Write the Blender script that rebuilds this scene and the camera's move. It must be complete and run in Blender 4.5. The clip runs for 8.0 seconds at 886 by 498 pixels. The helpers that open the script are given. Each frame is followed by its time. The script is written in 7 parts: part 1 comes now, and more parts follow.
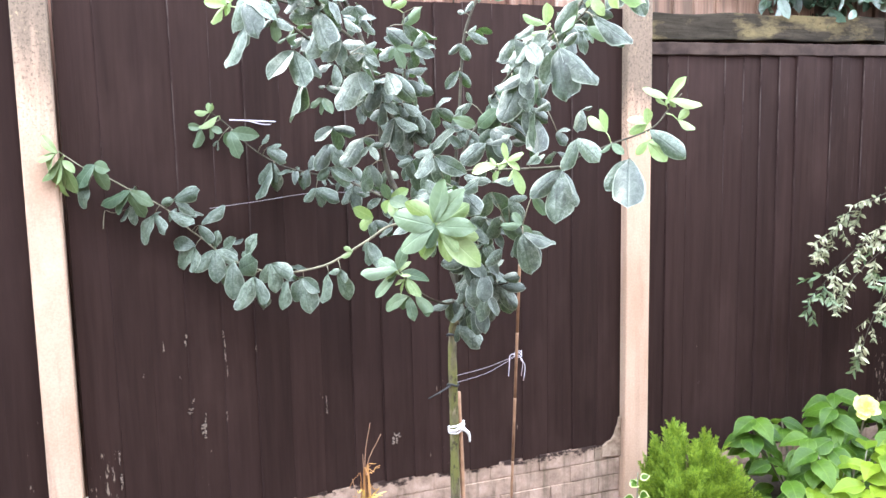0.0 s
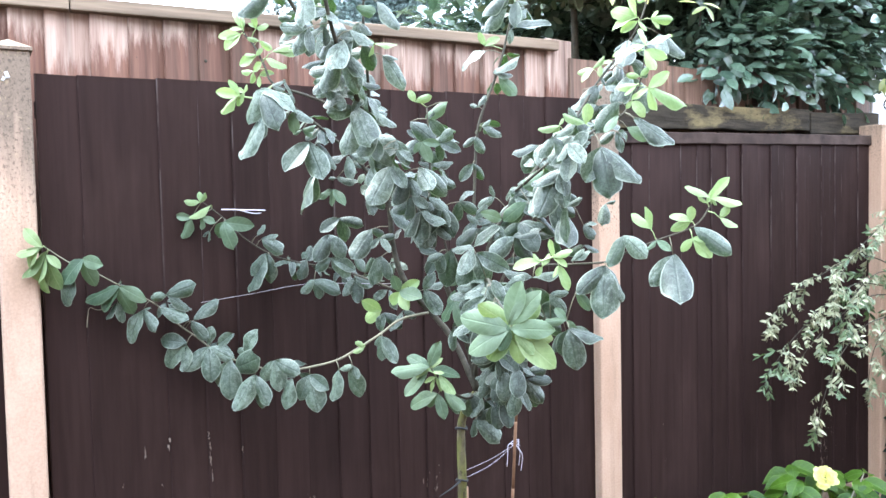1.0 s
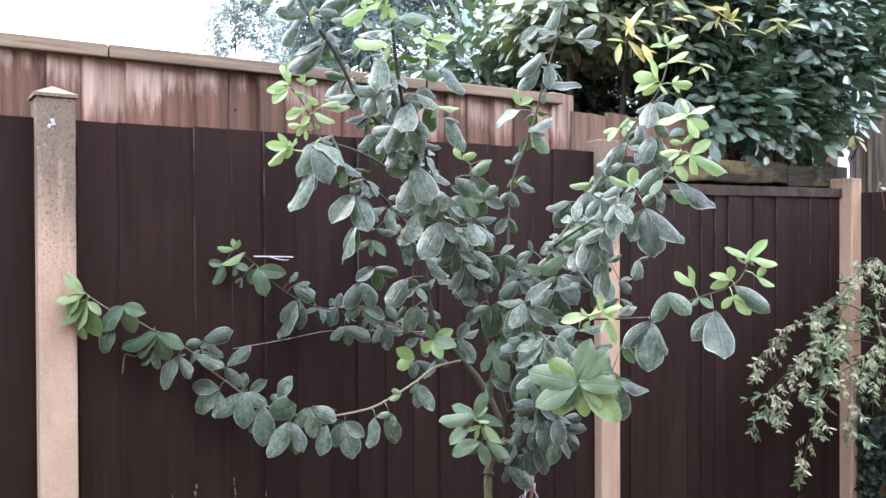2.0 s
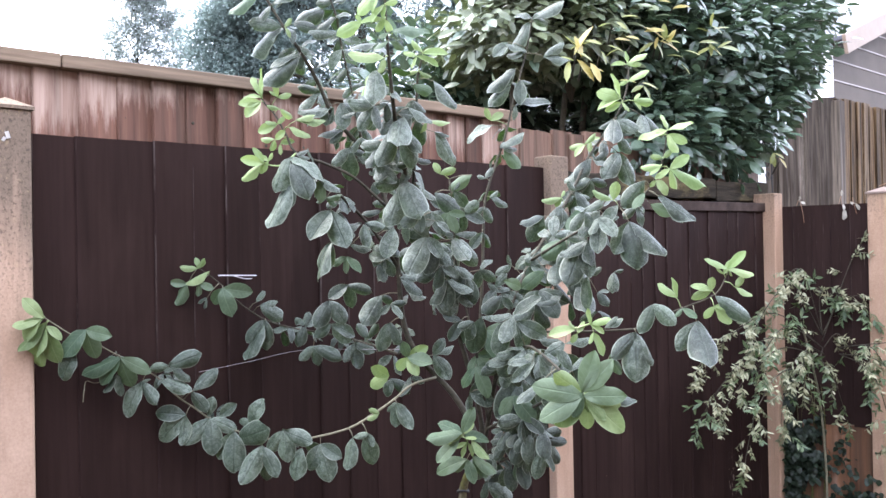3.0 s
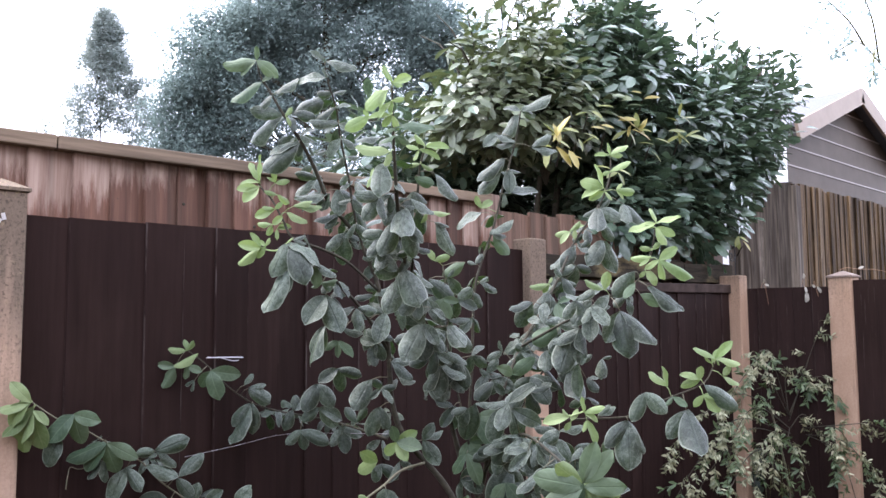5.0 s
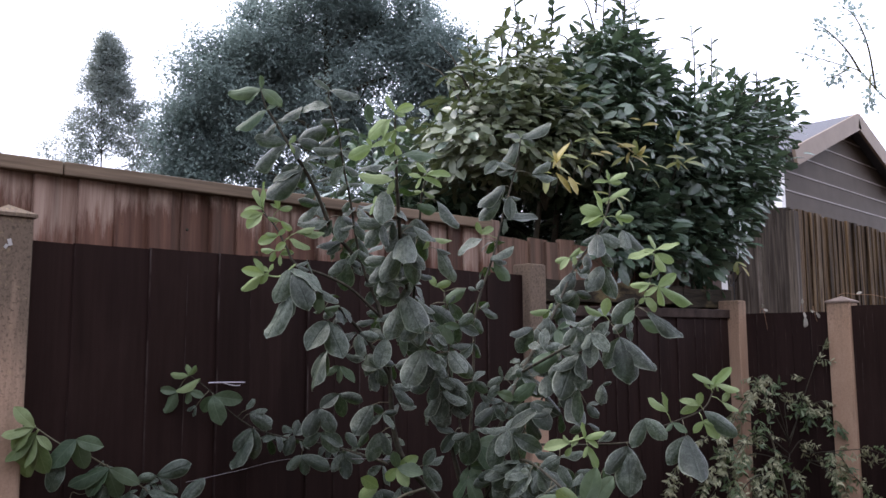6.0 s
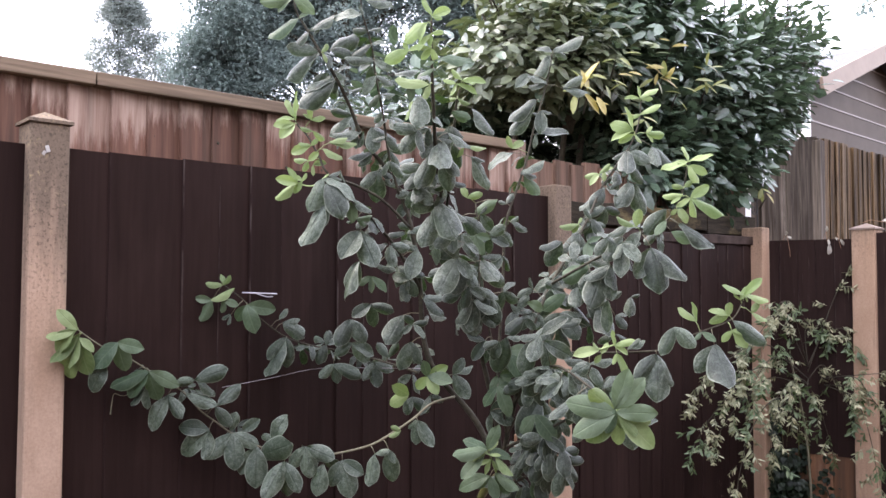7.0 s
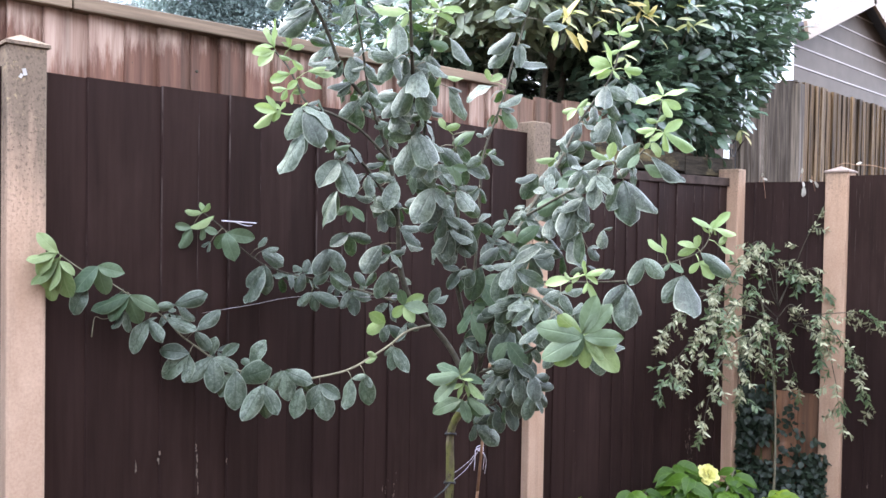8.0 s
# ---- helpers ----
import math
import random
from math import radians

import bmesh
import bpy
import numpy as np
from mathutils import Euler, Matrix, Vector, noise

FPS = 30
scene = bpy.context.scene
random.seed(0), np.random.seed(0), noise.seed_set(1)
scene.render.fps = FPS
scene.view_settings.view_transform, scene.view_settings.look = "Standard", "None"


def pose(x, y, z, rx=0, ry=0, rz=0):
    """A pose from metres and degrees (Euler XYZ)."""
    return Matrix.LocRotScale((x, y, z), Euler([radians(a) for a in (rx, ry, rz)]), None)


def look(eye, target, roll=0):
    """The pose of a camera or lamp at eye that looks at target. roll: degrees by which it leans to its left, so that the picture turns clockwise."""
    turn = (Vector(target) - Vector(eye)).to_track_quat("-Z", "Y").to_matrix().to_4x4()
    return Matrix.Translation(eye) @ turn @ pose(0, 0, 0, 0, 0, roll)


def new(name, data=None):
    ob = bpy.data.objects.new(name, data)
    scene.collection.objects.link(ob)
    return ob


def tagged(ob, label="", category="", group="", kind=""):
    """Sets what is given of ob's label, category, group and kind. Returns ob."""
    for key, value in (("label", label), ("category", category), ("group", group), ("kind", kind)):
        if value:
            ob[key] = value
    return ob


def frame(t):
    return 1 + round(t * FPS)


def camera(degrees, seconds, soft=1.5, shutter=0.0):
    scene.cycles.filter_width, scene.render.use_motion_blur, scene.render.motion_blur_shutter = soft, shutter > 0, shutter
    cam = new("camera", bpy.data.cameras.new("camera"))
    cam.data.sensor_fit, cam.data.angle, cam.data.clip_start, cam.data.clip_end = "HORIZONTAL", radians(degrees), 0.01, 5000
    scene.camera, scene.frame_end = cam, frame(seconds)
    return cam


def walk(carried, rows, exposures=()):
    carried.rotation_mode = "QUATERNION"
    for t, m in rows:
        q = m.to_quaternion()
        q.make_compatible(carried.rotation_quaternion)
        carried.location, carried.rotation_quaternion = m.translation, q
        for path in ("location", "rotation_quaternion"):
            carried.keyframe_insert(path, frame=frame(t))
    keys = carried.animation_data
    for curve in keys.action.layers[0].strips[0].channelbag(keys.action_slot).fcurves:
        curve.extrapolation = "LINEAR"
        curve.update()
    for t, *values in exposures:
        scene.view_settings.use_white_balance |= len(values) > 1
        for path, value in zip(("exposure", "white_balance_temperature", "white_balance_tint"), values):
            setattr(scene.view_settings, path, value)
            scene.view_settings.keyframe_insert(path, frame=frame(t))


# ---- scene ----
cam = camera(56.0, 8.0)
PATH = [
    (0, (-0.033, 0.113, 1.361), (0.678, 1.966, 1.107), -1.1),
    (0.5, (-0.199, 0.161, 1.391), (0.651, 1.961, 1.202), -1.2),
    (1, (-0.339, 0.295, 1.427), (0.647, 2.032, 1.33), -1.2),
    (1.5, (-0.476, 0.354, 1.463), (0.586, 2.048, 1.431), -0.7),
    (1.7, (-0.519, 0.357, 1.48), (0.554, 2.044, 1.453), -0.4),
    (2.8, (-0.72, 0.457, 1.485), (0.55, 2.002, 1.485), -1.0),
    (3, (-0.729, 0.496, 1.479), (0.569, 2.018, 1.496), -1.0),
    (3.5, (-0.773, 0.551, 1.489), (0.58, 2.024, 1.535), -0.6),
    (4, (-0.777, 0.559, 1.489), (0.582, 2.025, 1.554), -0.4),
    (4.5, (-0.794, 0.546, 1.491), (0.572, 2.003, 1.59), -0.5),
    (5, (-0.822, 0.532, 1.52), (0.55, 1.975, 1.702), -0.4),
    (5.2, (-0.829, 0.526, 1.534), (0.545, 1.964, 1.749), -0.2),
    (6.3, (-0.851, 0.520, 1.511), (0.519, 1.957, 1.749), -0.3),
    (6.5, (-0.861, 0.531, 1.491), (0.505, 1.979, 1.688), -0.1),
    (7, (-0.877, 0.543, 1.458), (0.475, 2.014, 1.546), 0.2),
    (7.5, (-0.889, 0.534, 1.434), (0.468, 2.003, 1.442), 0.8),
    (8, (-0.890, 0.505, 1.426), (0.494, 1.948, 1.377), 1.0),
]

# exposure of the clip's camera along the way
EXPOSURES = [(0.0, 3.74, 6380, 4), (0.5, 3.64, 6150, 2), (1.0, 3.46, 6030, 1), (1.5, 3.08, 6230, 4), (3.0, 2.73, 6400, 11), (3.5, 2.70, 6400, 12), (4.0, 2.69, 6400, 13), (4.5, 2.47, 6420, 13), (5.0, 2.15, 6500, 13),
             (5.3, 1.85, 6500, 13), (6.1, 1.03, 6650, 14), (6.5, 1.05, 6700, 14), (6.9, 1.95, 6950, 16), (7.3, 2.6, 6800, 13), (7.5, 2.83, 6500, 11), (8.0, 2.87, 6350, 8)]
walk(cam, [(t, look(eye, target, roll)) for t, eye, target, roll in PATH], EXPOSURES)

# ---- world and light: a bright overcast sky, brightest beyond the fence ----
world = bpy.data.worlds.new("overcast_sky")
scene.world = world
world.use_nodes = True
wn = world.node_tree
sky = wn.nodes.new("ShaderNodeTexSky")
sky.sky_type, sky.sun_disc = "NISHITA", False
sky.sun_elevation, sky.sun_rotation = radians(48), radians(-35)
veil = wn.nodes.new("ShaderNodeMix")
veil.data_type = "RGBA"
veil.inputs["Factor"].default_value = 0.93
veil.inputs["B"].default_value = (11.2, 12.1, 15.2, 1)
wn.links.new(sky.outputs["Color"], veil.inputs["A"])
wn.links.new(veil.outputs["Result"], wn.nodes["Background"].inputs["Color"])
wn.nodes["Background"].inputs["Strength"].default_value = 0.1
sun = new("sun", bpy.data.lights.new("sun", "SUN"))
sun.data.energy, sun.data.angle, sun.data.color = 1.5, radians(24), (1.0, 0.98, 0.95)
sun.matrix_world = look((-3, 6, 9), (0.5, 1.5, 0))

# ---- material tools ----
def material(name, rough=0.7, spec=0.3):
    m = bpy.data.materials.new(name)
    m.use_nodes = True
    b = m.node_tree.nodes["Principled BSDF"]
    b.inputs["Roughness"].default_value = rough
    b.inputs["Specular IOR Level"].default_value = spec
    return m, m.node_tree, b


def where(nt, scale, local=False):
    """World position (or the object's own, shifted by its random) times scale."""
    mp = nt.nodes.new("ShaderNodeMapping")
    mp.inputs["Scale"].default_value = scale
    if local:
        tc = nt.nodes.new("ShaderNodeTexCoord")
        oi = nt.nodes.new("ShaderNodeObjectInfo")
        mul = nt.nodes.new("ShaderNodeMath")
        mul.operation = "MULTIPLY"
        mul.inputs[1].default_value = 37.0
        nt.links.new(oi.outputs["Random"], mul.inputs[0])
        nt.links.new(mul.outputs[0], mp.inputs["Location"])
        nt.links.new(tc.outputs["Object"], mp.inputs["Vector"])
    else:
        g = nt.nodes.new("ShaderNodeNewGeometry")
        nt.links.new(g.outputs["Position"], mp.inputs["Vector"])
    return mp.outputs["Vector"]


def noise_of(nt, vec, scale, detail=5.0, rough=0.6, distort=0.0):
    n = nt.nodes.new("ShaderNodeTexNoise")
    n.inputs["Scale"].default_value, n.inputs["Detail"].default_value = scale, detail
    n.inputs["Roughness"].default_value, n.inputs["Distortion"].default_value = rough, distort
    nt.links.new(vec, n.inputs["Vector"])
    return n.outputs["Fac"]


def ramp(nt, fac, *stops):
    r = nt.nodes.new("ShaderNodeValToRGB")
    e = r.color_ramp.elements
    while len(e) < len(stops):
        e.new(0.5)
    for el, (p, c) in zip(e, stops):
        el.position, el.color = p, (*c, 1) if len(c) == 3 else (c[0], c[0], c[0], 1)
    nt.links.new(fac, r.inputs["Fac"])
    return r.outputs["Color"]


def mixed(nt, fac, a, b, kind="MIX"):
    x = nt.nodes.new("ShaderNodeMix")
    x.data_type, x.blend_type = "RGBA", kind
    for sock, v in ((x.inputs["Factor"], fac), (x.inputs["A"], a), (x.inputs["B"], b)):
        if isinstance(v, (int, float)):
            sock.default_value = v
        elif isinstance(v, tuple):
            sock.default_value = (*v, 1)
        else:
            nt.links.new(v, sock)
    return x.outputs["Result"]


def maths(nt, op, a, b=0.0, c=None):
    x = nt.nodes.new("ShaderNodeMath")
    x.operation = op
    for sock, v in zip(x.inputs, (a, b, c)):
        if isinstance(v, (int, float)):
            sock.default_value = v
        elif v is not None:
            nt.links.new(v, sock)
    return x.outputs[0]


def band(nt, v, lo, hi):
    """0 below lo, 1 above hi."""
    x = nt.nodes.new("ShaderNodeMapRange")
    x.inputs["From Min"].default_value, x.inputs["From Max"].default_value = lo, hi
    nt.links.new(v, x.inputs["Value"])
    return x.outputs["Result"]


def height_of(nt):
    g = nt.nodes.new("ShaderNodeNewGeometry")
    s = nt.nodes.new("ShaderNodeSeparateXYZ")
    nt.links.new(g.outputs["Position"], s.inputs[0])
    return s.outputs["Z"]


def bump(nt, bsdf, fac, strength, dist=0.003):
    b = nt.nodes.new("ShaderNodeBump")
    b.inputs["Strength"].default_value, b.inputs["Distance"].default_value = strength, dist
    nt.links.new(fac, b.inputs["Height"])
    nt.links.new(b.outputs["Normal"], bsdf.inputs["Normal"])


def any_random(nt, island):
    if island:
        return nt.nodes.new("ShaderNodeNewGeometry").outputs["Random Per Island"]
    return nt.nodes.new("ShaderNodeObjectInfo").outputs["Random"]


def dark_paint(name):
    m, nt, b = material(name, 0.75, 0.06)
    grain = noise_of(nt, where(nt, (30, 30, 1.6)), 2.0, 6)
    base = ramp(nt, grain, (0.25, (0.0138, 0.0074, 0.0062)), (0.75, (0.0228, 0.0124, 0.0102)))
    tone = ramp(nt, any_random(nt, False), (0.0, (0.85,)), (1.0, (1.15,)))
    base = mixed(nt, 1.0, base, tone, "MULTIPLY")
    dust = noise_of(nt, where(nt, (5, 5, 2.2)), 1.0, 4)
    base = mixed(nt, maths(nt, "MULTIPLY", band(nt, dust, 0.5, 0.85), 0.2), base, (0.075, 0.044, 0.036))
    chip = noise_of(nt, where(nt, (110, 110, 26)), 1.0, 4, 0.6)
    zone = noise_of(nt, where(nt, (7.5, 1, 1.6)), 1.0, 2)
    low = maths(nt, "SUBTRACT", 1.0, band(nt, height_of(nt), 0.35, 1.15))
    amount = maths(nt, "MULTIPLY", maths(nt, "MULTIPLY", band(nt, zone, 0.46, 0.70), low), 0.24)
    mask = band(nt, maths(nt, "ADD", chip, amount), 0.815, 0.86)
    base = mixed(nt, maths(nt, "MULTIPLY", mask, 0.75), base, (0.19, 0.145, 0.112))
    scratch = noise_of(nt, where(nt, (150, 150, 3.2)), 1.0, 5, 0.7)
    along_x = nt.nodes.new("ShaderNodeSeparateXYZ")
    nt.links.new(where(nt, (1, 1, 1)), along_x.inputs[0])
    high = maths(nt, "MULTIPLY", band(nt, along_x.outputs["X"], 2.45, 2.75), band(nt, height_of(nt), 0.95, 1.45))
    base = mixed(nt, maths(nt, "MULTIPLY", maths(nt, "MULTIPLY", band(nt, scratch, 0.62, 0.69), high), 0.45), base, (0.13, 0.095, 0.08))
    nt.links.new(base, b.inputs["Base Color"])
    bump(nt, b, grain, 0.5, 0.002)
    return m


def concrete(name, a, c, grime_from=1.35, grime_to=1.8, lichen_by=0.75):
    m, nt, b = material(name, 0.85, 0.2)
    fine = noise_of(nt, where(nt, (1, 1, 1)), 160, 4)
    blotch = noise_of(nt, where(nt, (9, 9, 4)), 1.0, 5)
    base = ramp(nt, blotch, (0.3, a), (0.7, c))
    streak = noise_of(nt, where(nt, (30, 30, 3.0)), 1.0, 5, 0.65)
    dirty = maths(nt, "ADD", band(nt, height_of(nt), grime_from, grime_to), maths(nt, "MULTIPLY", maths(nt, "SUBTRACT", streak, 0.5), 1.5))
    base = mixed(nt, maths(nt, "MULTIPLY", band(nt, dirty, 0.08, 0.72), 0.85), base, (0.105, 0.080, 0.058))
    lichen = noise_of(nt, where(nt, (1, 1, 0.8)), 95, 5, 0.7)
    zone = noise_of(nt, where(nt, (1, 1, 1)), 11, 3)
    grip = maths(nt, "MULTIPLY", maths(nt, "MULTIPLY", band(nt, lichen, 0.54, 0.66), band(nt, zone, 0.42, 0.62)), band(nt, height_of(nt), grime_from, grime_to - 0.1))
    base = mixed(nt, maths(nt, "MULTIPLY", grip, lichen_by), base, (0.36, 0.275, 0.15))
    pit = noise_of(nt, where(nt, (1, 1, 0.8)), 130, 4, 0.7)
    base = mixed(nt, maths(nt, "MULTIPLY", maths(nt, "MULTIPLY", band(nt, pit, 0.53, 0.61), band(nt, height_of(nt), grime_from - 0.1, grime_to - 0.2)), 0.7), base, (0.055, 0.042, 0.03))
    run = noise_of(nt, where(nt, (70, 70, 1.2)), 1.0, 3)
    base = mixed(nt, maths(nt, "MULTIPLY", band(nt, run, 0.55, 0.70), 0.15), base, (0.16, 0.11, 0.08))
    base = mixed(nt, 0.35, base, ramp(nt, fine, (0.3, (0.35,)), (0.7, (0.65,))), "OVERLAY")
    nt.links.new(base, b.inputs["Base Color"])
    bump(nt, b, fine, 0.35, 0.002)
    return m


def bare_wood(name, lo, hi, pale, top, rough=0.75, wet=0.5, lying=False, spec=0.2, spread_by=0.25, soak=(0.035, 0.028, 0.02)):
    """Weathered boards: long grain, rain streaks, paler where the weather took the stain near the top."""
    m, nt, b = material(name, rough, spec)
    vec = where(nt, (1.4, 34, 34) if lying else (34, 34, 1.4))
    grain = noise_of(nt, vec, 1.6, 7, 0.65, 0.4)
    base = ramp(nt, grain, (0.5 - spread_by, lo), (0.5 + spread_by, hi))
    tone = ramp(nt, any_random(nt, False), (0.0, (0.62,)), (0.5, (0.95,)), (1.0, (1.3,)))
    base = mixed(nt, 1.0, base, tone, "MULTIPLY")
    edge = noise_of(nt, where(nt, (46, 3, 5.0)), 1.0, 6, 0.75)
    up = band(nt, height_of(nt), top - 0.19, top + 0.02)
    own = maths(nt, "MULTIPLY", maths(nt, "SUBTRACT", any_random(nt, False), 0.5), 0.75)
    worn = band(nt, maths(nt, "ADD", maths(nt, "ADD", maths(nt, "MULTIPLY", up, 0.75), edge), own), 0.80, 1.0)
    worn = maths(nt, "MULTIPLY", worn, band(nt, grain, 0.25, 0.62))
    base = mixed(nt, maths(nt, "MULTIPLY", worn, 0.9), base, pale)
    streak = noise_of(nt, where(nt, (0.9, 26, 26) if lying else (26, 26, 0.9)), 1.0, 3)
    base = mixed(nt, maths(nt, "MULTIPLY", band(nt, streak, 0.47, 0.66), wet), base, soak)
    nt.links.new(base, b.inputs["Base Color"])
    bump(nt, b, grain, 0.6, 0.003)
    return m


def leafy(name, dark, light, rough=0.45, island=False, through_col=(0.1, 0.2, 0.04), through_amt=0.25, bloom=None, local=True, veins=0.0, pale=(0.2, 0.26, 0.18), spec=0.45, ribs=None):
    m, nt, b = material(name, rough, spec)
    rnd = any_random(nt, island)
    own = local and not island
    mott = noise_of(nt, where(nt, (1, 1, 1), own), 7 if own else 70, 5)
    base = ramp(nt, maths(nt, "ADD", maths(nt, "MULTIPLY", mott, 0.55), maths(nt, "MULTIPLY", rnd, 0.45)), (0.25, dark), (0.75, light))
    if bloom:
        patch = noise_of(nt, where(nt, (1, 1, 1), own), 11 if own else 95, 8, 0.8, 0.8)
        base = mixed(nt, maths(nt, "MULTIPLY", band(nt, patch, 0.44, 0.58), maths(nt, "ADD", maths(nt, "MULTIPLY", rnd, 0.55), 0.28)), base, bloom)
        worn = noise_of(nt, where(nt, (1.6, 1, 1), own), 3.6 if own else 45, 8, 0.75, 1.2)
        base = mixed(nt, maths(nt, "MULTIPLY", band(nt, worn, 0.50, 0.58), 0.78), base, dark)
    relief = patch if bloom else mott
    if veins:
        uvn = nt.nodes.new("ShaderNodeUVMap")
        sp = nt.nodes.new("ShaderNodeSeparateXYZ")
        nt.links.new(uvn.outputs["UV"], sp.inputs[0])
        side = maths(nt, "ABSOLUTE", maths(nt, "SUBTRACT", sp.outputs["X"], 0.5))
        rib = maths(nt, "SUBTRACT", 1.0, band(nt, side, 0.012, 0.045))
        edge = maths(nt, "MAXIMUM", band(nt, side, 0.44, 0.475), band(nt, sp.outputs["Y"], 0.965, 0.985))
        run = maths(nt, "SUBTRACT", sp.outputs["Y"], maths(nt, "MULTIPLY", side, 0.45))
        wave = maths(nt, "SINE", maths(nt, "MULTIPLY", run, 44.0))
        lateral = maths(nt, "MULTIPLY", band(nt, wave, 0.6, 1.0), 0.17)
        lines = maths(nt, "MAXIMUM", maths(nt, "MULTIPLY", rib, 0.45), lateral)
        if ribs:
            base = mixed(nt, lines, base, ribs)
            base = mixed(nt, maths(nt, "MULTIPLY", edge, veins), base, pale)
        else:
            base = mixed(nt, maths(nt, "MULTIPLY", maths(nt, "MAXIMUM", lines, maths(nt, "MULTIPLY", edge, 0.65)), veins), base, pale)
        relief = maths(nt, "SUBTRACT", maths(nt, "MULTIPLY", relief, 1.0 if ribs else 0.6), maths(nt, "MULTIPLY", maths(nt, "MAXIMUM", rib, lateral), 0.8))
    nt.links.new(base, b.inputs["Base Color"])
    bump(nt, b, relief, (0.7 if ribs else 0.5) if veins else 0.25, 0.002)
    tr = nt.nodes.new("ShaderNodeBsdfTranslucent")
    tr.inputs["Color"].default_value = (*through_col, 1)
    mx = nt.nodes.new("ShaderNodeMixShader")
    mx.inputs["Fac"].default_value = through_amt
    out = nt.nodes["Material Output"]
    nt.links.new(b.outputs["BSDF"], mx.inputs[1])
    nt.links.new(tr.outputs["BSDF"], mx.inputs[2])
    nt.links.new(mx.outputs["Shader"], out.inputs["Surface"])
    return m


def plain(name, a, c, rough=0.7, scale=25, spec=0.3, relief=0.2):
    m, nt, b = material(name, rough, spec)
    n = noise_of(nt, where(nt, (1, 1, 1)), scale, 5)
    nt.links.new(ramp(nt, n, (0.3, a), (0.7, c)), b.inputs["Base Color"])
    bump(nt, b, n, relief, 0.004)
    return m


M_DARK = dark_paint("dark_brown_fence_paint")
def worn_edge(name):
    m, nt, b = material(name, 0.8, 0.1)
    n = noise_of(nt, where(nt, (9, 9, 3.5)), 1.0, 5, 0.7)
    bare = maths(nt, "MULTIPLY", band(nt, n, 0.46, 0.60), band(nt, height_of(nt), 1.0, 1.45))
    nt.links.new(mixed(nt, bare, (0.018, 0.009, 0.0075), (0.062, 0.046, 0.041)), b.inputs["Base Color"])
    return m


M_EDGE = worn_edge("worn_board_edge")
M_BATTEN = plain("faded_brown_batten", (0.018, 0.011, 0.009), (0.055, 0.037, 0.029), 0.8, 16, spec=0.1)
M_POST = concrete("tan_painted_concrete", (0.31, 0.205, 0.14), (0.41, 0.285, 0.205), 1.34, 1.82)
M_CLEAN = concrete("clean_tan_concrete", (0.29, 0.182, 0.118), (0.38, 0.252, 0.170), 1.62, 2.0)
M_STAINED = concrete("stained_tan_concrete", (0.30, 0.192, 0.128), (0.39, 0.265, 0.187), 1.40, 1.58, 0.3)
M_CAP = concrete("pinkish_weathered_cap", (0.14, 0.105, 0.085), (0.24, 0.18, 0.145), 3.0, 4.0)
def splashed_concrete(name):
    m, nt, b = material(name, 0.9, 0.15)
    n = noise_of(nt, where(nt, (1, 1, 1)), 14, 7, 0.7)
    base = ramp(nt, n, (0.30, (0.13, 0.09, 0.065)), (0.5, (0.255, 0.175, 0.130)), (0.72, (0.36, 0.262, 0.205)))
    wide = noise_of(nt, where(nt, (6, 6, 9)), 1.0, 5)
    base = mixed(nt, maths(nt, "MULTIPLY", band(nt, wide, 0.5, 0.68), 0.6), base, (0.12, 0.082, 0.056))
    streak = noise_of(nt, where(nt, (40, 40, 5)), 1.0, 4)
    base = mixed(nt, maths(nt, "MULTIPLY", band(nt, streak, 0.52, 0.68), 0.6), base, (0.09, 0.07, 0.045))
    soil = maths(nt, "ADD", maths(nt, "MULTIPLY", band(nt, height_of(nt), 0.20, 0.25), 0.35), noise_of(nt, where(nt, (22, 22, 34)), 1.0, 6))
    base = mixed(nt, band(nt, soil, 0.72, 0.82), base, (0.026, 0.015, 0.012))
    nt.links.new(base, b.inputs["Base Color"])
    bump(nt, b, n, 0.6, 0.006)
    return m


def mossy_timber(name):
    m, nt, b = material(name, 0.9, 0.05)
    grain = noise_of(nt, where(nt, (3, 30, 30)), 1.4, 7, 0.65, 0.4)
    base = ramp(nt, grain, (0.3, (0.012, 0.010, 0.008)), (0.72, (0.052, 0.042, 0.030)))
    patch = noise_of(nt, where(nt, (2.6, 4, 7)), 1.0, 6, 0.65)
    base = mixed(nt, maths(nt, "MULTIPLY", band(nt, patch, 0.50, 0.62), 0.85), base, (0.150, 0.118, 0.058))
    spot = noise_of(nt, where(nt, (1, 1, 1)), 60, 4, 0.7)
    base = mixed(nt, maths(nt, "MULTIPLY", band(nt, spot, 0.58, 0.68), 0.5), base, (0.012, 0.010, 0.007))
    nt.links.new(base, b.inputs["Base Color"])
    bump(nt, b, grain, 0.8, 0.005)
    return m


